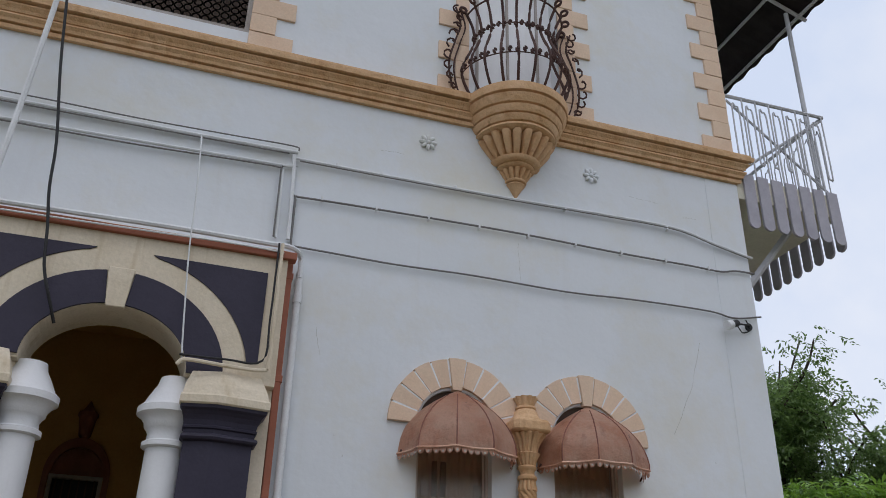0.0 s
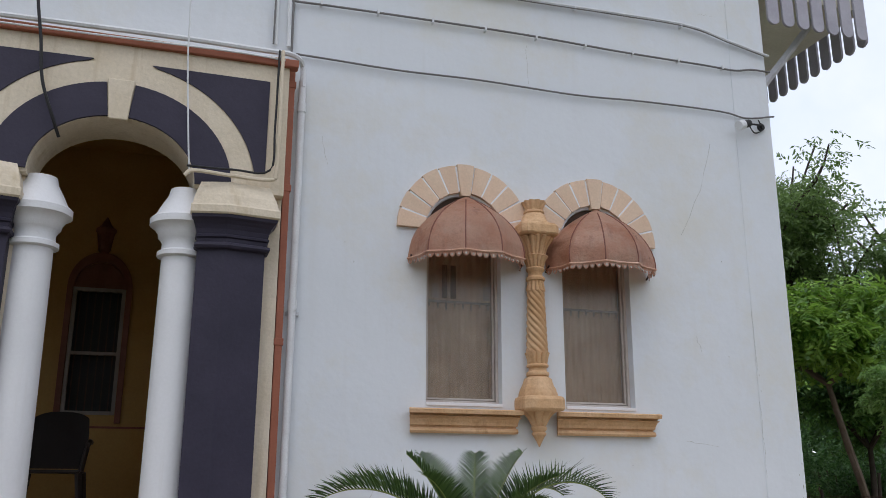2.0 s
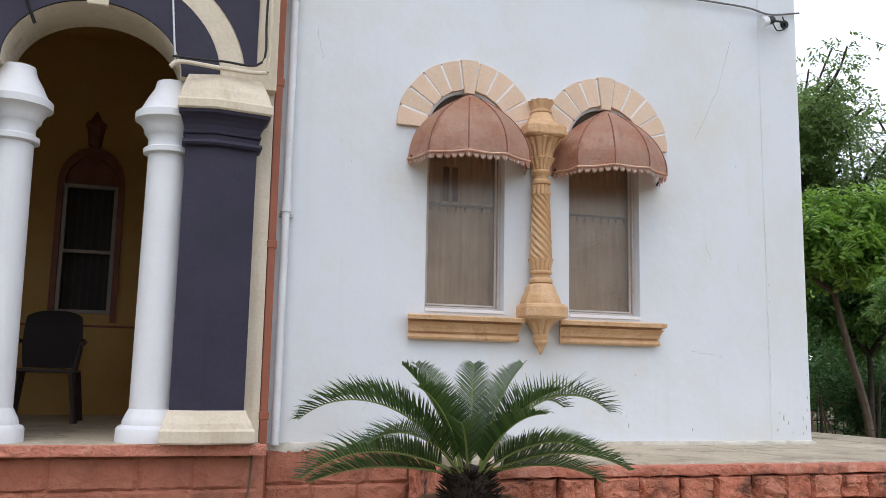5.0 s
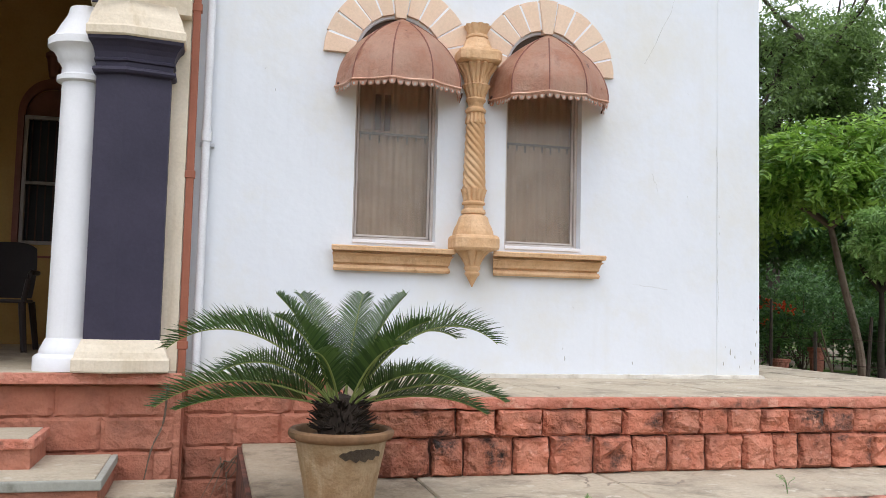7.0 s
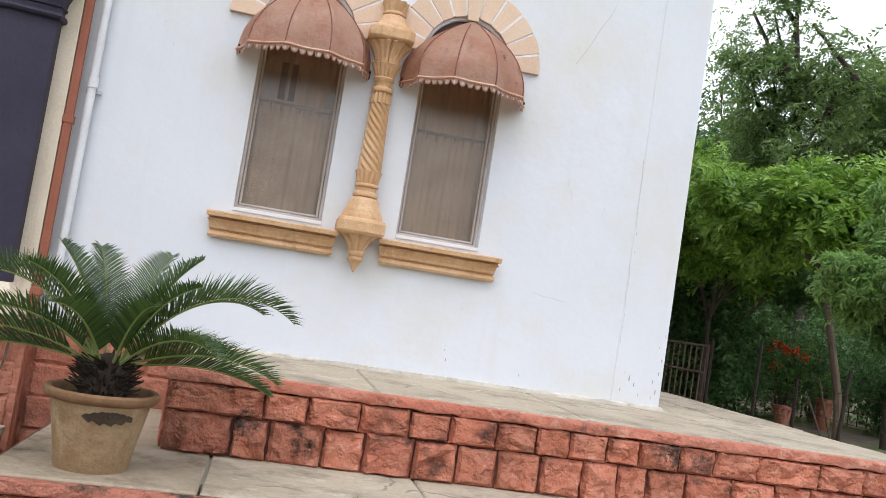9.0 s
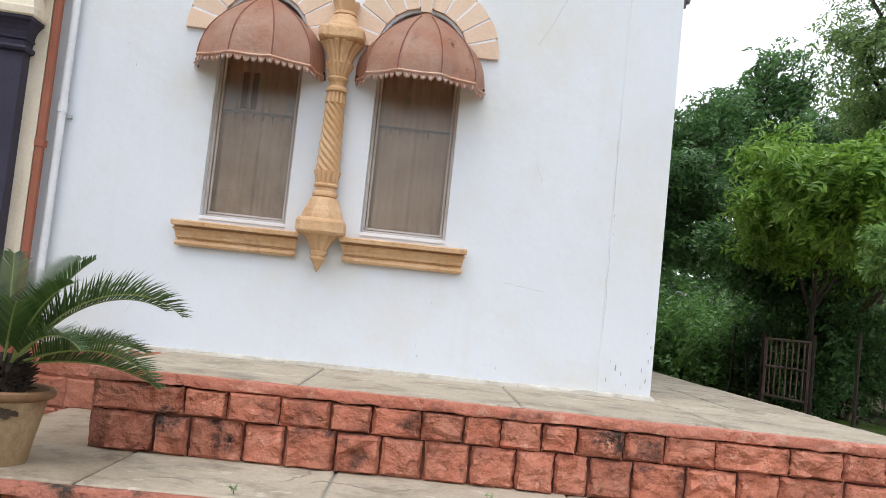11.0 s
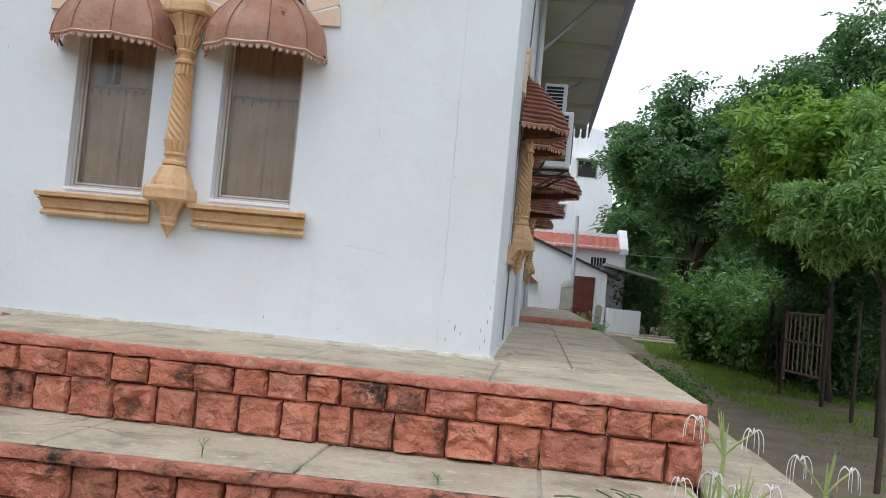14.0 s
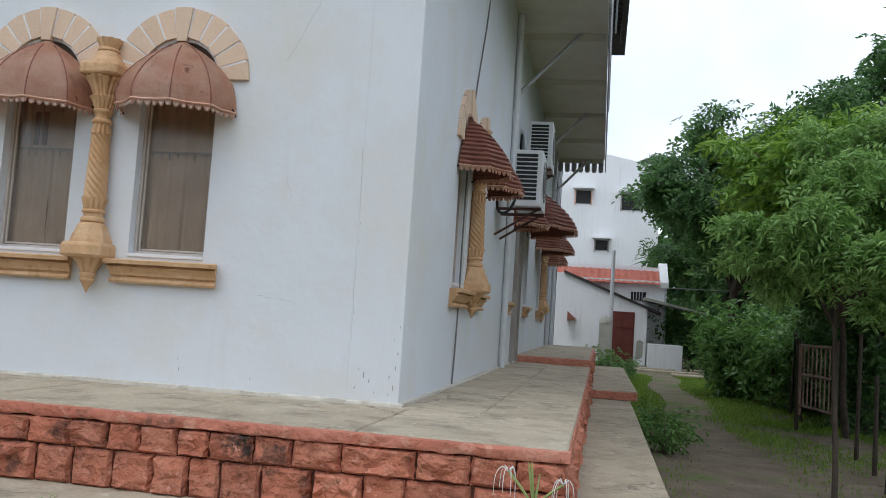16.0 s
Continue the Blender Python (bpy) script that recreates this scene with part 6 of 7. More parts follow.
def scatter(name, places, shape, mat, rng, scale=(0.8, 1.25), flat=0.6, outward=None):
    """One mesh of many compound leaves turned at random."""
    vs, fs = shape
    n = len(places)
    yaw = rng.uniform(0, 2 * np.pi, n)
    pitch = rng.normal(-0.25, flat, n)
    roll = rng.normal(0, 0.6, n)
    if outward is not None:
        d = places - outward
        yaw = np.arctan2(d[:, 1], d[:, 0]) + rng.normal(0, 0.8, n)
    sc = rng.uniform(*scale, n)
    cy, sy, cp, sp, cr, sr = np.cos(yaw), np.sin(yaw), np.cos(pitch), np.sin(pitch), np.cos(roll), np.sin(roll)
    v = vs[None] * sc[:, None, None]
    y1 = v[..., 1] * cr[:, None] - v[..., 2] * sr[:, None]
    z1 = v[..., 1] * sr[:, None] + v[..., 2] * cr[:, None]
    x2 = v[..., 0] * cp[:, None] - z1 * sp[:, None]
    z2 = v[..., 0] * sp[:, None] + z1 * cp[:, None]
    out = np.stack([x2 * cy[:, None] - y1 * sy[:, None], x2 * sy[:, None] + y1 * cy[:, None], z2], -1) + places[:, None]
    faces = (fs[None] + (np.arange(n) * len(vs))[:, None, None]).reshape(-1, 4)
    me = bpy.data.meshes.new(name)
    me.from_pydata(out.reshape(-1, 3).tolist(), [], faces.tolist())
    me.materials.append(mat)
    return me


def tree(name, at, height, crown, trunk_r, mat, seed, label, category="tree", group="", stem=0.35, bend=(0, 0), leaf=0.10, pairs=5, sprays=30, bark=M_BARK, levels=3, flat=0.55, spread=0.9, low=0.0, trunks=1):
    """Trunk, forking limbs and a crown of compound leaves hung on the ends of the limbs."""
    r, rng = random.Random(seed), np.random.default_rng(seed)
    t = thing(name, at, label, category, group)
    base = Vector(at)
    limbs, tips = bmesh.new(), []
    h0 = height * stem

    def grow(p, d, ln, rad, level):
        pts, q, dd = [p], p.copy(), d.copy()
        for i in range(4):
            dd = (dd + Vector((r.uniform(-0.22, 0.22), r.uniform(-0.22, 0.22), r.uniform(-0.10, 0.16)))).normalized()
            q = q + dd * ln / 4
            pts.append(q.copy())
            if level >= levels - 1:
                tips.append(q.copy())
        tube(limbs, pts, rad, 6 if level < 2 else 4, rad * 0.55)
        if level < levels:
            for k in range(r.choice((3, 3, 4))):
                a = r.uniform(0, 2 * math.pi)
                e = (dd * 0.55 + Vector((math.cos(a), math.sin(a), r.uniform(-0.25 - low, 0.65))) * spread).normalized()
                grow(pts[r.choice((2, 3, 4, 4))], e, ln * r.uniform(0.58, 0.80), rad * 0.55, level + 1)
    for s in range(trunks):
        foot = base + (Vector((r.uniform(-0.25, 0.25), r.uniform(-0.25, 0.25), 0)) * (trunks > 1))
        mids = [foot, foot + Vector((bend[0] * 0.15 + r.uniform(-0.05, 0.05), bend[1] * 0.15, h0 * 0.33)), foot + Vector((bend[0] * 0.6, bend[1] * 0.6, h0 * 0.7)), foot + Vector((bend[0], bend[1], h0))]
        part("trunk", tube(bmesh.new(), curved(mids, 5), trunk_r, 9, trunk_r * 0.62), bark, t, smooth=True)
        for k in range(4 if trunks == 1 else 2):
            a = 2 * math.pi * k / 4 + r.uniform(-0.5, 0.5) + s
            grow(mids[-1], Vector((math.cos(a) * 0.75, math.sin(a) * 0.75, r.uniform(0.45, 1.0))).normalized(), crown * 0.55, trunk_r * 0.55, 1)
    tp = np.array([tuple(p) for p in tips])
    hub = np.array((base.x + bend[0], base.y + bend[1], base.z + h0))
    far = np.percentile(np.hypot(tp[:, 0] - hub[0], tp[:, 1] - hub[1]), 93)
    grow_by = np.array((crown * 0.92 / far, crown * 0.92 / far, (height - h0) * 0.97 / (tp[:, 2].max() - hub[2])))
    tp = hub + (tp - hub) * grow_by
    for v in limbs.verts:
        v.co = Vector(hub + (np.array(v.co) - hub) * grow_by)
    part("branching", limbs, bark, t)
    mid = tp.mean(0)
    count = np.round(sprays * rng.choice((0.25, 0.6, 1.0, 1.9), len(tp))).astype(int)
    places = np.repeat(tp, count, 0) + rng.normal(0, 1, (int(count.sum()), 3)) * (crown * 0.09, crown * 0.09, crown * 0.05)
    places = places[places[:, 2] > base.z + h0 * 0.5]
    me = scatter("crown", places, spray_shape(pairs, leaf * pairs * 0.55, leaf * 0.20, leaf, leaf * 1.3, seed), mat, rng, flat=flat, outward=mid)
    me.transform(Matrix.Translation(-base))
    o = new("crown", me)
    o.parent = t
    return t


def shrub(name, at, size, mat, seed, label, group="", leaf=0.08, n=1500, category="shrub"):
    r, rng = random.Random(seed), np.random.default_rng(seed)
    t = thing(name, at, label, category, group)
    b = bmesh.new()
    ends = []
    for i in range(14):
        a = r.uniform(0, 6.28)
        e = Vector(at) + Vector((math.cos(a) * size[0] * r.uniform(0.2, 0.9), math.sin(a) * size[1] * r.uniform(0.2, 0.9), size[2] * r.uniform(0.45, 0.95)))
        m = Vector(at).lerp(e, 0.5) + Vector((0, 0, size[2] * 0.12))
        tube(b, [Vector(at) + Vector((r.uniform(-0.08, 0.08), r.uniform(-0.08, 0.08), 0)), m, e], 0.018, 4, 0.005)
        ends += [m, e, m.lerp(e, 0.5)]
    part("stems", b, M_BARK, t)
    ep = np.array([tuple(p) for p in ends])
    places = ep[rng.integers(0, len(ep), n)] + rng.normal(0, 0.20, (n, 3)) * size
    places = places[places[:, 2] > at[2] + 0.05]
    me = scatter("foliage", places, spray_shape(3, leaf * 1.6, leaf * 0.24, leaf, leaf * 0.6, seed), mat, rng, outward=np.array(at) + (0, 0, size[2] * 0.4))
    me.transform(Matrix.Translation(-Vector(at)))
    o = new("foliage", me)
    o.parent = t
    return t


G = GROUND
tree("tree", (8.13, 7.48, G), 3.5, 0.74, 0.026, M_LEAF_FEATHER, 21, "slender young tree with lime-green feathery leaves", stem=0.47, bend=(0.02, 0.2), leaf=0.055, pairs=6, sprays=22, bark=M_DARKBARK, low=0.2, flat=0.35)
tree("tree", (10.25, 15.3, G), 4.9, 2.15, 0.065, M_LEAF_LIME, 22, "young tree with drooping lime-green leaves over the gate", stem=0.40, bend=(-0.2, -0.3), leaf=0.115, pairs=5, sprays=27, bark=M_DARKBARK, low=0.25, flat=0.35)
tree("tree", (9.56, 10.3, G), 4.2, 1.65, 0.065, M_LEAF_LIME, 23, "young tree with a bent trunk and bright leaves", stem=0.63, bend=(-0.26, 0.30), leaf=0.115, pairs=5, sprays=20, bark=M_BARK, low=0.2, flat=0.35)
tree("tree", (14.0, 15.0, G), 4.6, 2.4, 0.08, M_LEAF_MID, 24, "leafy green tree behind the fence", stem=0.42, leaf=0.15, pairs=5, sprays=16, bark=M_DARKBARK, low=0.3)
tree("tree", (11.9, 17.2, G), 5.0, 2.6, 0.08, M_LEAF_DARK, 25, "leafy green tree behind the fence", stem=0.40, leaf=0.15, pairs=5, sprays=16, low=0.3)
tree("tree", (17.0, 22.8, G), 13.4, 4.3, 0.26, M_LEAF_OLIVE, 26, "tall tree with dark limbs and feathery leaves", stem=0.30, leaf=0.15, pairs=6, sprays=15, bark=M_DARKBARK, flat=0.4, low=0.5)
tree("tree", (20.6, 22.4, G), 13.2, 4.2, 0.26, M_LEAF_OLIVE, 27, "tall tree with dark limbs and feathery leaves", stem=0.34, leaf=0.15, pairs=6, sprays=15, bark=M_DARKBARK, flat=0.4, low=0.3)
tree("tree", (11.0, 33.4, G), 9.9, 3.3, 0.22, M_LEAF_DARK, 28, "large dark green tree beyond the sheds", stem=0.32, leaf=0.20, pairs=6, sprays=20, flat=0.35, bark=M_DARKBARK, low=0.5)
tree("tree", (14.8, 34.0, G), 11.2, 3.6, 0.24, M_LEAF_DARK, 29, "large dark green tree beyond the sheds", stem=0.30, leaf=0.20, pairs=6, sprays=20, flat=0.35, bark=M_DARKBARK, low=0.5)
tree("tree", (18.8, 35.0, G), 14.0, 4.4, 0.30, M_LEAF_DARK, 30, "large dark green tree beyond the sheds", stem=0.30, leaf=0.22, pairs=6, sprays=20, flat=0.35, bark=M_DARKBARK, low=0.4)
tree("tree", (12.4, 43.0, G), 9.0, 4.0, 0.26, M_LEAF_DARK, 31, "large dark green tree beyond the sheds", stem=0.3, leaf=0.24, pairs=5, sprays=18, bark=M_DARKBARK, low=0.5)
tree("tree", (17.0, 26.5, G), 7.6, 3.2, 0.16, M_LEAF_MID, 32, "bushy green tree in the garden", stem=0.34, leaf=0.17, pairs=5, sprays=20, low=0.5)

for i, (x, y, sx, sy, sz, m, s) in enumerate(((9.7, 22.8, 1.0, 1.2, 1.9, M_LEAF_MID, 51), (10.7, 20.6, 1.0, 1.2, 1.8, M_LEAF_MID, 52), (11.6, 24.4, 1.4, 1.4, 2.0, M_LEAF_MID, 53), (11.7, 17.3, 1.1, 1.2, 1.9, M_LEAF_DARK, 54), (13.0, 20.0, 1.8, 1.8, 2.4, M_LEAF_DARK, 55),
                                                  (16.4, 17.6, 1.1, 1.2, 1.6, M_LEAF_DARK, 56), (11.1, 19.4, 0.9, 1.0, 2.2, M_LEAF_DARK, 67), (10.9, 16.4, 0.8, 1.0, 2.2, M_LEAF_DARK, 68), (10.9, 18.6, 0.8, 1.0, 2.0, M_LEAF_DARK, 70), (15.5, 19.5, 1.8, 1.8, 2.4, M_LEAF_DARK, 57), (17.5, 18.0, 1.8, 1.8, 2.2, M_LEAF_DARK, 58), (19.5, 21.0, 2.2, 2.0, 2.8, M_LEAF_DARK, 60),
                                                  (14.0, 25.0, 2.2, 2.2, 3.2, M_LEAF_DARK, 61), (18.0, 29.0, 2.6, 2.2, 3.6, M_LEAF_DARK, 62), (12.8, 29.5, 2.2, 2.0, 3.2, M_LEAF_DARK, 63), (22.5, 30.0, 3.0, 2.4, 4.0, M_LEAF_DARK, 64), (10.2, 38.5, 1.8, 1.8, 2.6, M_LEAF_DARK, 66))):
    shrub("shrub", (x, y, G), (sx, sy, sz), m, s, "dense leafy shrub by the garden fence" if m is M_LEAF_MID else "dark leafy undergrowth behind the fence", "garden shrubs", leaf=0.10 if y < 20 else 0.14, n=1500 if y < 22 else 1700)
for i, (x, y, s) in enumerate(((7.18, 11.5, 0.37), (7.22, 12.9, 0.38), (6.45, 25.2, 0.8), (7.0, 27.0, 0.5))):
    shrub("low_shrub", (x, y, G), (s, s * 1.2, s * 1.15), M_LEAF_MID, 80 + i, "low leafy green shrub beside the stone walk", "low shrubs", leaf=0.062 if i < 2 else 0.075, n=260)
fl = shrub("flowering_shrub", (14.2, 18.9, G), (0.8, 0.8, 1.9), M_LEAF_MID, 91, "shrub with orange-red flower clusters", leaf=0.09, n=500)
for i in range(7):
    r = random.Random(200 + i)
    b = bmesh.new()
    c = Vector((14.2 + r.uniform(-0.7, 0.5), 18.5 + r.uniform(-0.4, 0.2), r.uniform(1.2, 1.85)))
    for k in range(16):
        bmesh.ops.create_icosphere(b, subdivisions=1, radius=0.035, matrix=Matrix.Translation(c + Vector((r.gauss(0, 0.09), r.gauss(0, 0.09), r.gauss(0, 0.05)))))
    part("flower_cluster", b, M_FLOWER, fl, "orange-red flower cluster")

gp_x, gp_y = 14.47, 17.6
garden_pot = thing("garden_pot", (gp_x, gp_y, G), "red clay planter with a small leafy plant in the garden", "plant pot")
part("body", lathe(bmesh.new(), [(0.13, G), (0.135, G + 0.04), (0.17, G + 0.56), (0.175, G + 0.60)], gp_x, gp_y, 20), M_REDPLAIN, garden_pot, smooth=True)
part("rim", lathe(bmesh.new(), [(0.175, G + 0.59), (0.205, G + 0.60), (0.205, G + 0.68), (0.18, G + 0.69), (0.165, G + 0.62)], gp_x, gp_y, 20), M_REDPLAIN, garden_pot)
shrub("potted_plant", (gp_x, gp_y, G + 0.62), (0.28, 0.28, 0.55), M_LEAF_MID, 93, "small leafy plant in the red clay planter", leaf=0.06, n=160, category="plant")

# distant woods all round
rng = np.random.default_rng(9)
n = 9000
ang = rng.uniform(0, 2 * np.pi, n)
rad = rng.uniform(48, 60, n)
hh = 1 + rng.uniform(0, 1, n) * (6.5 + 2.5 * np.sin(ang * 9) + 1.5 * np.sin(ang * 23 + 1))
pl = np.stack([5 + rad * np.cos(ang), 5 + rad * np.sin(ang), hh], -1)
keep = ~((pl[:, 0] > -2) & (pl[:, 0] < 9.8) & (pl[:, 1] > 30))
me = scatter("woods", pl[keep], spray_shape(6, 2.2, 0.24, 1.2, 0.8), M_LEAF_DARK, rng)
tagged(new("woods", me), "distant belt of dark green trees", "woods", kind="stuff")

# grass
rng = np.random.default_rng(4)
n = 110000
xs, ys = rng.uniform(6.9, 11.0, n), rng.uniform(6, 31, n)
path = 7.8 + 0.025 * (ys - 9) + 0.12 * np.sin(ys * 0.7)
dens = np.clip(np.abs(xs - path) / 0.35 - 1.1, 0, 1) * np.clip(0.55 + 0.7 * np.sin(xs * 1.9 + np.sin(ys * 0.8) * 2) * np.sin(ys * 0.9 + 1) + (ys > 16) * 0.4, 0, 1) * np.clip((ys - 10.2) / 4.5, 0.16, 1)
k = rng.uniform(0, 1, n) < dens
xs, ys = xs[k], ys[k]
m = len(xs)
h, a, ln = rng.uniform(0.02, 0.065, m), rng.uniform(0, 6.28, m), rng.uniform(0, 0.05, m)
w = 0.0025 + 0.0005 * ys
v = np.stack([np.stack([xs - w * np.cos(a), ys - w * np.sin(a), np.full(m, G)], -1), np.stack([xs + w * np.cos(a), ys + w * np.sin(a), np.full(m, G)], -1), np.stack([xs + ln * np.sin(a), ys + ln * np.cos(a), G + h], -1)], 1).reshape(-1, 3)
me = bpy.data.meshes.new("grass")
me.from_pydata(v.tolist(), [], np.arange(3 * m).reshape(-1, 3).tolist())
me.materials.append(M_GRASS)
tagged(new("grass", me), "short green grass beside the dirt path", "grass", kind="stuff")
# fallen leaves
n = 1400
xs, ys, a = rng.uniform(6.9, 12, n), rng.uniform(5, 20, n), rng.uniform(0, 6.28, n)
s = rng.uniform(0.012, 0.03, n)
c, d = np.cos(a) * s, np.sin(a) * s
z = np.full(n, G + 0.006)
v = np.stack([np.stack([xs - c, ys - d, z], -1), np.stack([xs + d * 0.5, ys - c * 0.5, z + 0.006], -1), np.stack([xs + c, ys + d, z + 0.003], -1), np.stack([xs - d * 0.5, ys + c * 0.5, z + 0.008], -1)], 1).reshape(-1, 3)
me = bpy.data.meshes.new("leaf_litter")
me.from_pydata(v.tolist(), [], np.arange(4 * n).reshape(-1, 4).tolist())
me.materials.append(surface("dry_leaf", (0.20, 0.14, 0.08), (0.30, 0.24, 0.15), 0.9, 30, 4))
tagged(new("leaf_litter", me), "dry fallen leaves on the dirt", "leaf litter", kind="stuff")

# ---------------------------------------------------------------- fence and gate
M_RUSTGREY = plain("rusty_grey_bar", (0.26, 0.17, 0.14), 0.6)
gate = thing("metal_gate", (9.8, 14.0, G), "rusty barred metal gate in the garden fence", "gate")
ga, gb = Vector((9.83, 14.36, 0)), Vector((9.62, 15.85, 0))


def gp(t, z):
    return ga.lerp(gb, t) + Vector((0, 0, z))


for t in (0.04, 0.96):
    part("stile", tube(bmesh.new(), [gp(t, 0.22), gp(t, 1.40)], 0.028, 6), M_RUSTGREY, gate)
for z in (0.38, 0.90, 1.38):
    part("crossbar", tube(bmesh.new(), [gp(0.04, z), gp(0.96, z)], 0.022, 6), M_RUSTGREY, gate)
for i in range(7):
    t = 0.15 + 0.70 * i / 6
    part("bar", tube(bmesh.new(), [gp(t, 0.38), gp(t, 1.38)], 0.013, 5), M_RUSTGREY, gate)
for t in (-0.02, 1.03):
    part("post", tube(bmesh.new(), [gp(t, G), gp(t, 1.50)], 0.034, 8), M_DARKBARK, gate)
rf = random.Random(77)
fence = thing("fence", (9.6, 11.0, G), "rough garden fence of sticks and wire", "fence")
line = [(9.0, 8.6), (9.25, 9.9), (9.5, 11.2), (9.65, 12.5), (10.05, 17.6), (10.15, 19.0), (10.1, 20.5), (10.0, 22.0), (10.0, 23.5), (10.05, 25.0)]
for x, y in line:
    part("post", tube(bmesh.new(), [(x, y, G), (x + rf.uniform(-0.08, 0.08), y + rf.uniform(-0.1, 0.1), rf.uniform(1.0, 1.7))], 0.030, 6, 0.022), M_DARKBARK, fence)
for z in (0.35, 0.70, 1.0):
    part("wire", tube(bmesh.new(), [(x, y, z + rf.uniform(-0.03, 0.03)) for x, y in line[:4]], 0.004, 4), M_IRON, fence)
    part("wire", tube(bmesh.new(), [(x, y, z + rf.uniform(-0.03, 0.03)) for x, y in line[4:]], 0.004, 4), M_IRON, fence)
for a, b in (((8.9, 8.0, G), (9.7, 8.6, 1.0)), ((10.9, 12.3, G), (10.2, 12.0, 0.9)), ((12.3, 14.2, G), (11.7, 13.9, 1.1))):
    solo("stick", tube(bmesh.new(), [a, b], 0.022, 6, 0.014), M_BARK, "bare stick propped in the ground", "stick", "propped sticks")
far = thing("fence", (14.0, 22.0, G), "dark iron bar fence behind the shrubs", "fence")
for i in range(44):
    x = 12.2 + 0.20 * i
    part("bar", tube(bmesh.new(), [(x, 22.6 - 0.1 * i, G), (x, 22.6 - 0.1 * i, 1.5)], 0.016, 5), M_IRON, far)
for z in (0.3, 1.35):
    part("rail", tube(bmesh.new(), [(12.1, 22.65, z), (20.9, 18.25, z)], 0.018, 5), M_IRON, far)
tp = thing("terracotta_pot", (13.2, 17.2, G), "terracotta pot with a small plant by the trees", "plant pot")
part("body", lathe(bmesh.new(), [(0.14, G), (0.20, G + 0.36), (0.23, G + 0.37), (0.23, G + 0.43), (0.19, G + 0.43)], 13.2, 17.2, 18), M_REDEDGE, tp)

# ---------------------------------------------------------------- sheds and houses beyond
KX = 1.1726


def hx(x):
    return 6.292 + (x - 6.292) * KX


def hz(z):
    return 1.448 + (z - 1.448) * KX


HY = 37.5
shed = thing("shed", (hx(6.5), HY, G), "white outbuilding with a coral sheet roof and white ridge", "house")
part("wall", boxed(hx(4.6), hx(8.55), HY + 0.6, HY + 4.5, G, hz(3.25)), M_FARWALL, shed)
bm = bmesh.new()
n = 60
rows = []
for i in range(n + 1):
    x = hx(4.5) + (hx(8.35) - hx(4.5)) * i / n
    d = 0.02 * math.sin(i * 1.6)
    rows.append([bm.verts.new((x, HY + 0.35, hz(3.12) + d)), bm.verts.new((x, HY + 2.2, hz(3.72) + d)), bm.verts.new((x, HY + 4.6, hz(3.1) + d))])
for a, b in zip(rows, rows[1:]):
    for k in (0, 1):
        bm.faces.new((a[k], b[k], b[k + 1], a[k + 1]))
bmesh.ops.solidify(bm, geom=list(bm.faces), thickness=0.02)
part("roof", bm, M_REDROOF, shed)
part("ridge", boxed(hx(4.5), hx(8.4), HY + 2.1, HY + 2.3, hz(3.68), hz(3.82)), M_WHITE, shed)
gable = part("gable", prism(bmesh.new(), [(HY + 0.4, hz(3.0)), (HY + 0.4, hz(3.2)), (HY + 1.9, hz(3.98)), (HY + 2.6, hz(3.98)), (HY + 4.6, hz(3.1)), (HY + 4.6, hz(3.0))], "x", hx(8.33), hx(8.62)), M_WHITE, shed)
win = part("window", boxed(hx(7.32), hx(7.85), HY + 0.55, HY + 0.62, hz(2.52), hz(2.82)), M_BLACK, shed, "small dark window")
for i in range(4):
    x = hx(7.40) + i * 0.12
    part("bar", boxed(x, x + 0.03, HY + 0.53, HY + 0.55, hz(2.53), hz(2.81)), M_GREYMETAL, win)
part("drainpipe", tube(bmesh.new(), [(hx(8.55), HY + 0.5, G), (hx(8.52), HY + 0.5, hz(3.1))], 0.05, 8), M_GREYMETAL, shed)

lean = thing("lean_to", (hx(6.5), HY - 0.6, G), "white lean-to shed with a sloping roof and red door", "shed")
part("wall", prism(bmesh.new(), [(hx(4.2), G), (hx(7.88), G), (hx(7.88), hz(2.25)), (hx(5.0), hz(3.32)), (hx(4.2), hz(3.32))], "y", HY - 0.6, HY + 0.55), M_FARWALL, lean)
part("roof_edge", prism(bmesh.new(), [(hx(4.95), hz(3.30)), (hx(8.35), hz(2.02)), (hx(8.35), hz(2.10)), (hx(4.95), hz(3.40))], "y", HY - 0.75, HY + 0.5), M_ROOFDARK, lean)
dr = part("door", boxed(hx(6.68), hx(7.46), HY - 0.66, HY - 0.58, G + 0.1, hz(2.06), bevel=0.01), M_DOORRED, lean, "dark red double door")
for x in (hx(6.72), hx(7.09)):
    for z in (G + 0.25, hz(0.9), hz(1.5)):
        part("panel", boxed(x, x + 0.36, HY - 0.685, HY - 0.66, z, z + 0.50, bevel=0.01), M_DOORRED, dr)
part("doorstep", boxed(hx(6.5), hx(7.9), HY - 1.1, HY - 0.6, G, G + 0.1, bevel=0.02), M_CONCRETE, lean)
part("bare_patch", prism(bmesh.new(), [(hx(7.54), hz(0.5)), (hx(7.60), hz(0.42)), (hx(7.78), hz(0.52)), (hx(7.80), hz(1.05)), (hx(7.66), hz(1.12)), (hx(7.56), hz(1.05))], "y", HY - 0.612, HY - 0.6), M_CONCRETE, lean, "patch of bare plaster")
part("hood", prism(bmesh.new(), [(hx(5.15), hz(1.95)), (hx(5.45), hz(1.70)), (hx(5.15), hz(1.62))], "y", HY - 1.2, HY - 0.6), M_RUSTDARK, lean)
shade = thing("shade_roof", (hx(9.0), HY - 0.5, G), "thin sheet shade roof on a wooden post", "shelter")
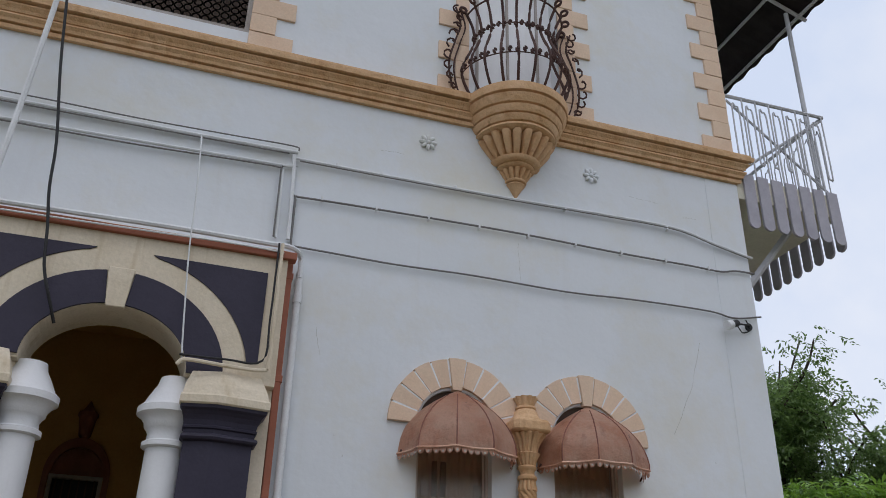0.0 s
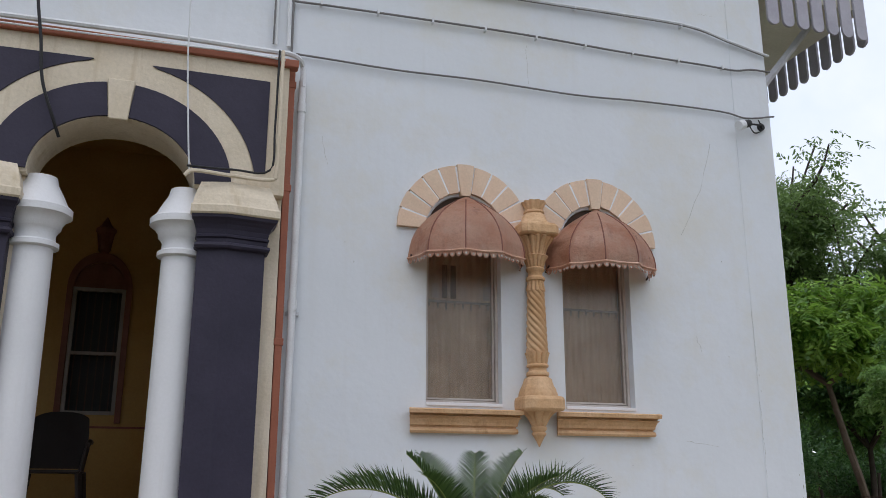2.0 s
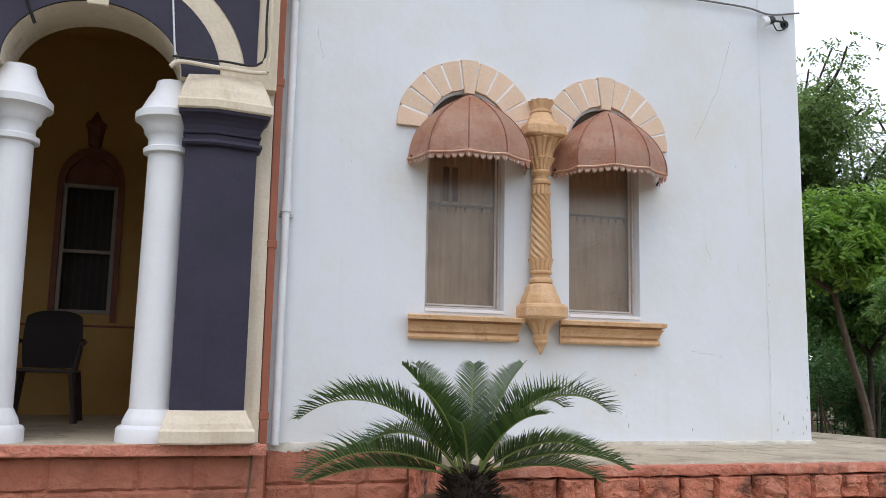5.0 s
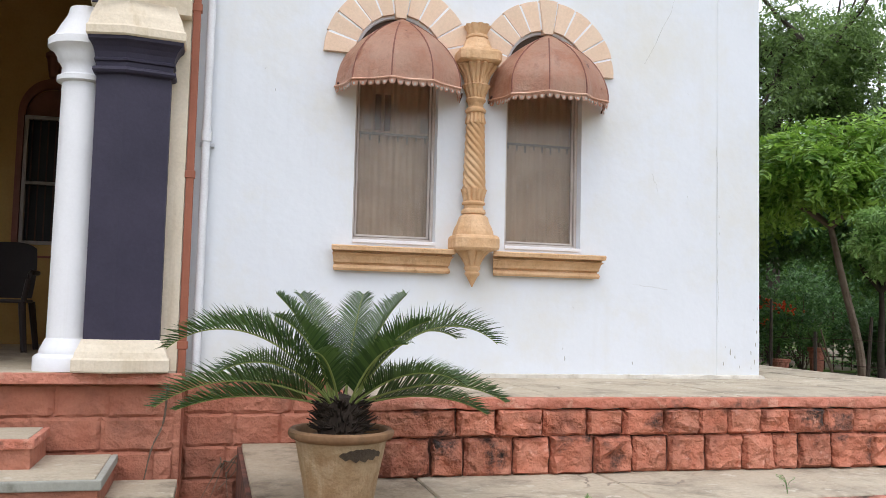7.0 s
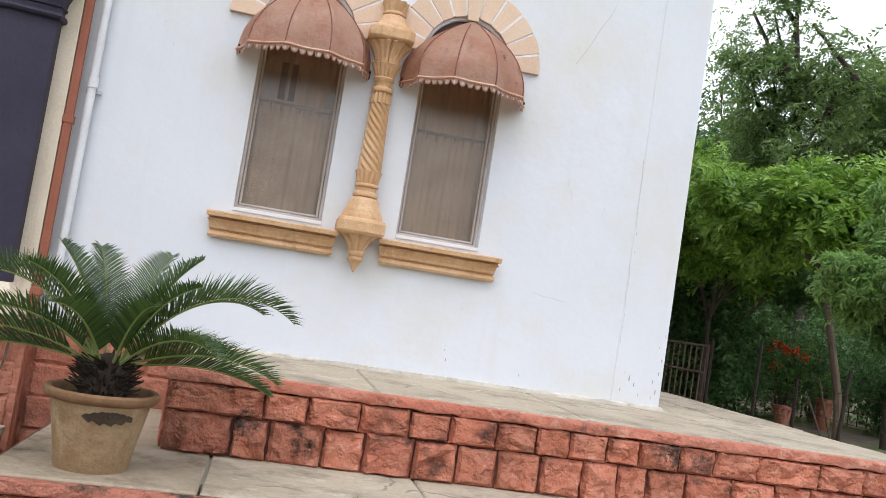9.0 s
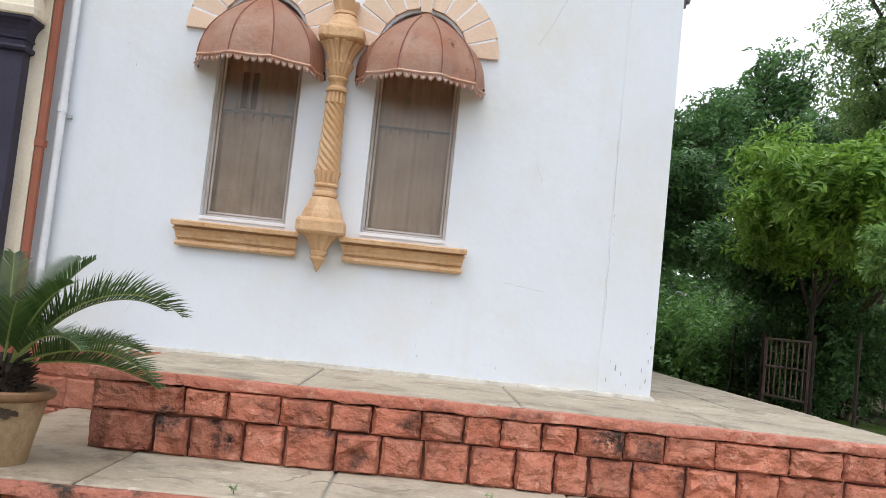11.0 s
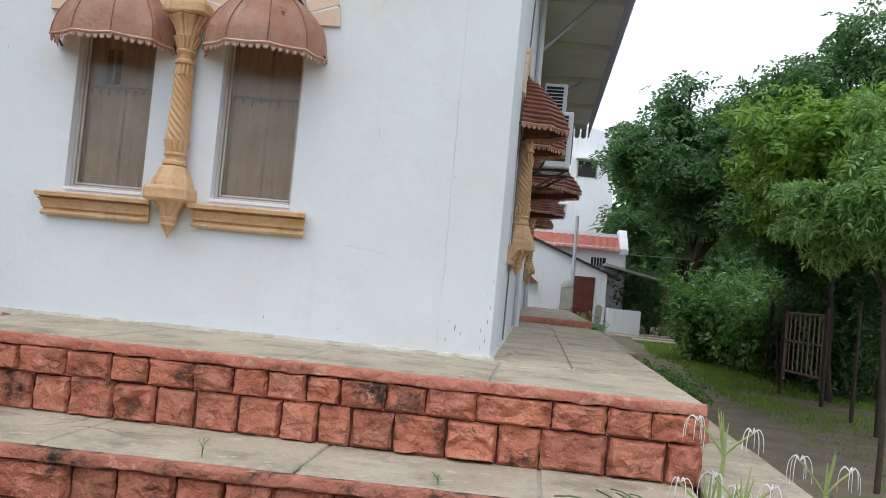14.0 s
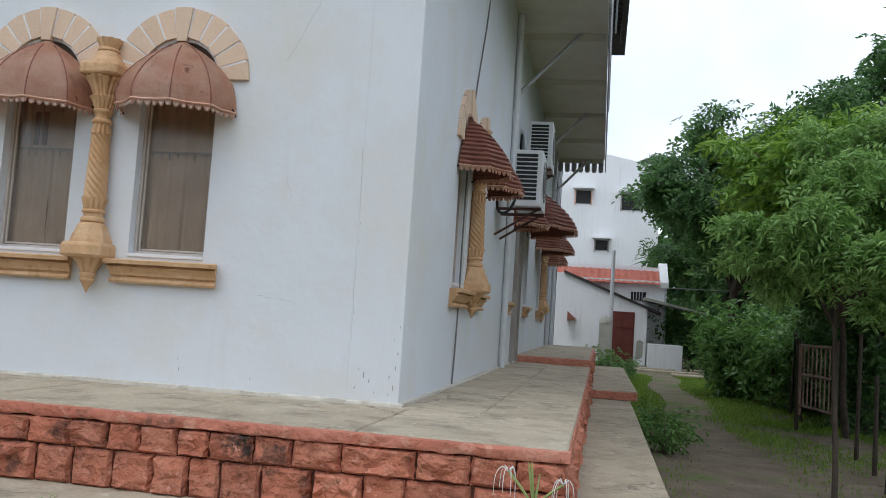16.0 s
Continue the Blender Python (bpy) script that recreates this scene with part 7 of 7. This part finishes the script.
part("sheet", prism(bmesh.new(), [(hx(7.75), hz(2.50)), (hx(9.95), hz(2.10)), (hx(9.95), hz(2.16)), (hx(7.75), hz(2.60))], "y", HY - 1.0, HY + 1.2), M_CONCRETE, shade)
part("post", tube(bmesh.new(), [(hx(9.88), HY - 0.9, G), (hx(9.86), HY - 0.9, hz(2.13))], 0.05, 8), M_BARK, shade)
part("post", tube(bmesh.new(), [(hx(8.9), HY + 1.0, G), (hx(8.9), HY + 1.0, hz(2.3))], 0.05, 8), M_BARK, shade)
solo("water_tank", boxed(hx(7.92), hx(9.05), HY - 1.6, HY - 0.7, G, hz(1.02), bevel=0.03), M_FARWALL, "low white masonry water tank", "water tank")
pil = thing("gate_pillar", (hx(6.47), HY - 2.0, G), "mossy concrete pillar with a rounded cap", "pillar")
part("shaft", boxed(hx(6.26), hx(6.68), HY - 2.2, HY - 1.75, G, hz(1.62), bevel=0.02), M_CONCRETE, pil)
part("cap", lathe(bmesh.new(), [(0.27, hz(1.62)), (0.26, hz(1.68)), (0.17, hz(1.80)), (0.02, hz(1.86))], hx(6.47), HY - 1.97, 16), M_CONCRETE, pil, smooth=True)
solo("utility_pole", tube(bmesh.new(), [(hx(6.66), HY - 1.5, G), (hx(6.62), HY - 1.5, hz(4.12))], 0.075, 8), M_GREYMETAL, "pale slim metal pole", "pole")
run("overhead_wire", [(hx(8.5), HY, hz(3.0)), (12.5, 31.0, 3.0), (17.5, 24.5, 2.9)], 0.014, M_CABLE, "sagging overhead wire to the trees", "wire", "overhead wires")
for i, (x0, x1, y0, y1) in enumerate(((6.9, 10.6, 33.2, 34.0), (6.9, 9.2, 34.9, 35.5), (8.8, 12.5, 31.0, 32.0), (9.5, 13.0, 35.8, 37.0))):
    solo("stone_slab", boxed(x0, x1, y0, y1, G, G + 0.08, bevel=0.02), M_SLAB, "pale stone slab in the grass", "stone slab", "yard slabs")

KB = 1.2225


def bx(x):
    return 6.292 + (x - 6.292) * KB


def bz(z):
    return 1.448 + (z - 1.448) * KB


blk = thing("apartment_building", (bx(5.0), 57.0, G), "tall white apartment building with small windows", "building")
part("wall", prism(bmesh.new(), [(bx(-4.0), G), (bx(8.9), G), (bx(8.9), bz(9.7)), (bx(6.3), bz(10.25)), (bx(-4.0), bz(10.25))], "y", 55.0, 62.0), M_FARWALL, blk)
for x0, x1, z0, z1, fr in ((4.75, 5.5, 7.70, 8.35, True), (7.05, 7.95, 7.45, 8.25, False), (5.85, 6.45, 5.35, 5.85, False)):
    w = part("window", boxed(bx(x0), bx(x1), 54.95, 55.02, bz(z0), bz(z1)), M_BLACK, blk, "dark window")
    for xf in (bx(x0) - 0.08, bx(x1)):
        part("frame", boxed(xf, xf + 0.08, 54.9, 55.0, bz(z0) - 0.08, bz(z1) + 0.08), M_RUST if fr else M_GREYWOOD, w)
    part("sunshade", boxed(bx(x0) - 0.2, bx(x1) + 0.2, 54.4, 55.0, bz(z1) + 0.08, bz(z1) + 0.18), M_FARWALL, blk)
hut = thing("hut", (15.8, 38.5, G), "small white hut half hidden by trees", "house")
part("wall", boxed(14.9, 16.6, 38.0, 40.0, G, 2.6), M_FARWALL, hut)
part("roof", prism(bmesh.new(), [(37.7, 2.55), (39.0, 3.1), (40.3, 2.55), (40.3, 2.65), (39.0, 3.2), (37.7, 2.65)], "x", 14.6, 16.9), M_CONCRETE, hut)


# weeds in the joints of the tread
for i, (x, y, h) in enumerate(((3.76, 3.99, 0.12), (4.88, 4.03, 0.07), (2.62, 3.92, 0.05))):
    r = random.Random(400 + i)
    w = thing("weed", (x, y, 0.388), "small wiry weed in a paving joint", "weed", "paving weeds")
    for k in range(4):
        a = r.uniform(0, 6.28)
        tip = Vector((x + 0.5 * h * math.cos(a), y + 0.5 * h * math.sin(a), 0.388 + h * r.uniform(0.6, 1)))
        st = part("stem", tube(bmesh.new(), curved([(x, y, 0.386), (x + 0.1 * h * math.cos(a), y + 0.1 * h * math.sin(a), 0.388 + h * 0.5), tip], 3), 0.0014, 4), M_LEAF_MID, w)
        b = bmesh.new()
        for j in range(9):
            c = Vector((x, y, 0.39)).lerp(tip, r.uniform(0.35, 1)) + Vector((r.uniform(-0.012, 0.012), r.uniform(-0.012, 0.012), 0.004))
            d = Vector((r.uniform(-1, 1), r.uniform(-1, 1), r.uniform(-0.3, 0.5))).normalized() * 0.014
            e = Vector((-d.y, d.x, 0)) * 0.35
            b.faces.new([b.verts.new(q) for q in (c, c + d * 0.5 + e, c + d, c + d * 0.5 - e)])
        part("foliage", b, M_LEAF_MID, st)

# ---------------------------------------------------------------- stones of the plinth and the low wall


def rock(u0, u1, z0, z1, seed, rough=0.020):
    """A rough-faced stone facing -y, in its own frame: a grid with a pillowed, broken face."""
    rnd = random.Random(seed)
    b = bmesh.new()
    nu, nz = max(5, min(8, round((u1 - u0) / 0.042))), 6
    rows, off = [], Vector((seed * 3.7, seed * 1.3, 0))
    for j in range(nz + 1):
        row = []
        for i in range(nu + 1):
            rim = i in (0, nu) or j in (0, nz)
            fu = 0.0 if i == 0 else 1.0 if i == nu else 0.07 + 0.86 * (i - 1) / (nu - 2)
            fz = 0.0 if j == 0 else 1.0 if j == nz else 0.09 + 0.82 * (j - 1) / (nz - 2)
            u, z = u0 + (u1 - u0) * fu, z0 + (z1 - z0) * fz
            ridge = abs(noise.noise(Vector((u, 0, z)) * 9 + off)) + 0.5 * abs(noise.noise(Vector((u, 0, z)) * 21 + off))
            out = rnd.uniform(-0.006, 0.004) if rim else 0.006 + rough * (0.4 + 1.7 * ridge)
            row.append(b.verts.new((u + rnd.uniform(-0.005, 0.005), -out, z + rnd.uniform(-0.005, 0.005))))
        rows.append(row)
    for a, c in zip(rows, rows[1:]):
        for i in range(nu):
            if rnd.random() < 0.5:
                b.faces.new((a[i], a[i + 1], c[i + 1]))
                b.faces.new((a[i], c[i + 1], c[i]))
            else:
                b.faces.new((a[i], a[i + 1], c[i]))
                b.faces.new((a[i + 1], c[i + 1], c[i]))
    rim = [*rows[0], *[r[-1] for r in rows[1:-1]], *rows[-1][::-1], *[r[0] for r in rows[1:-1]][::-1]]
    back = [b.verts.new((v.co.x, 0.05, v.co.z)) for v in rim]
    for i in range(len(rim)):
        k = (i + 1) % len(rim)
        b.faces.new((rim[i], rim[k], back[k], back[i]))
    return b


def course(host, joints, z0, z1, place, seed, mat=M_RED, gap=0.004, rough=1.0, mouldy=()):
    for i, (a, c) in enumerate(zip(joints, joints[1:])):
        g = gap * (0.25 + 1.5 * ((i * 7 + seed) % 5) / 4)
        b = rock(a + g, c - g, z0 + g * 0.8, z1 - g * 0.8, seed * 100 + i, rough * (0.014 + 0.022 * ((i * 5 + seed) % 4) / 3))
        place(b)
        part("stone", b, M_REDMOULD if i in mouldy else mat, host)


front = lambda y: (lambda b: bmesh.ops.translate(b, verts=b.verts, vec=(0, y, 0)))


def east(x):
    return lambda b: bmesh.ops.transform(b, verts=b.verts, matrix=Matrix(((0, -1, 0, x), (1, 0, 0, 0), (0, 0, 1, 0), (0, 0, 0, 1))))


UP = [1.69, 2.17, 2.40, 2.67, 2.94, 3.16, 3.42, 3.65, 3.84, 4.06, 4.25, 4.50, 4.72, 4.99, 5.39, 5.68, 5.91, 6.165]
LO = [1.69, 2.03, 2.22, 2.50, 2.72, 2.98, 3.22, 3.45, 3.69, 3.94, 4.14, 4.32, 4.56, 4.84, 5.12, 5.34, 5.69, 6.0, 6.165]
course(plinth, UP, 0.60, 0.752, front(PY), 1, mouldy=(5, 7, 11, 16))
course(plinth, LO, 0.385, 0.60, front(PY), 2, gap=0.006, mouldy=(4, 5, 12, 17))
rs = random.Random(5)


def joints(a, b, lo=0.22, hi=0.42):
    out = [a]
    while out[-1] < b - hi:
        out.append(out[-1] + rs.uniform(lo, hi))
    return out + [b]


course(plinth, joints(PY, 14.3), 0.60, 0.752, east(6.165), 3)
course(plinth, joints(PY, 14.3), 0.385, 0.60, east(6.165), 4)
course(plinth, joints(14.3, 23.0, 0.5, 0.8), 0.50, 0.845, east(6.165), 7)
skewed = lambda b: bmesh.ops.transform(b, verts=b.verts, matrix=Matrix.Translation((1.08, 3.795, 0)) @ Matrix.Rotation(math.atan(0.04), 4, "Z") @ Matrix.Translation((-1.08, 0, 0)))
LOW = [1.09, 1.38, 1.66, 1.95, 2.21, 2.52, 2.80, 3.19, 3.41, 3.69, 3.92, 4.14, 4.42, 4.75, 5.02, 5.36, 5.66, 5.98, 6.30, 6.56, 6.80]
course(low_wall, LOW, 0.13, 0.328, skewed, 5, mouldy=(1, 2, 4, 6, 8, 9, 12))
course(low_wall, [x + (0.13 if 0 < i < len(LOW) - 1 else 0) for i, x in enumerate(LOW)], GROUND, 0.13, skewed, 6)
bm = rock(-5.95, -4.72, 0.39, 0.75, 11, 0.01)
bmesh.ops.transform(bm, verts=bm.verts, matrix=Matrix(((0, 1, 0, 1.675), (-1, 0, 0, 0), (0, 0, 1, 0), (0, 0, 0, 1))))
part("stone", bm, M_RED, plinth)

for k, (z0, z1) in enumerate(((GROUND, 0.16), (0.16, 0.37), (0.37, 0.58), (0.58, 0.785))):
    course(porch_base, joints(-1.9, 0.66, 0.28, 0.5), z0, z1, front(5.815), 20 + k, M_REDPLAIN, 0.001, 0.3)
    course(porch_base, joints(0.72, 1.68, 0.26, 0.42), z0, z1 + (0.035 if k == 3 else 0), front(5.985), 30 + k, M_REDPLAIN, 0.001, 0.3)
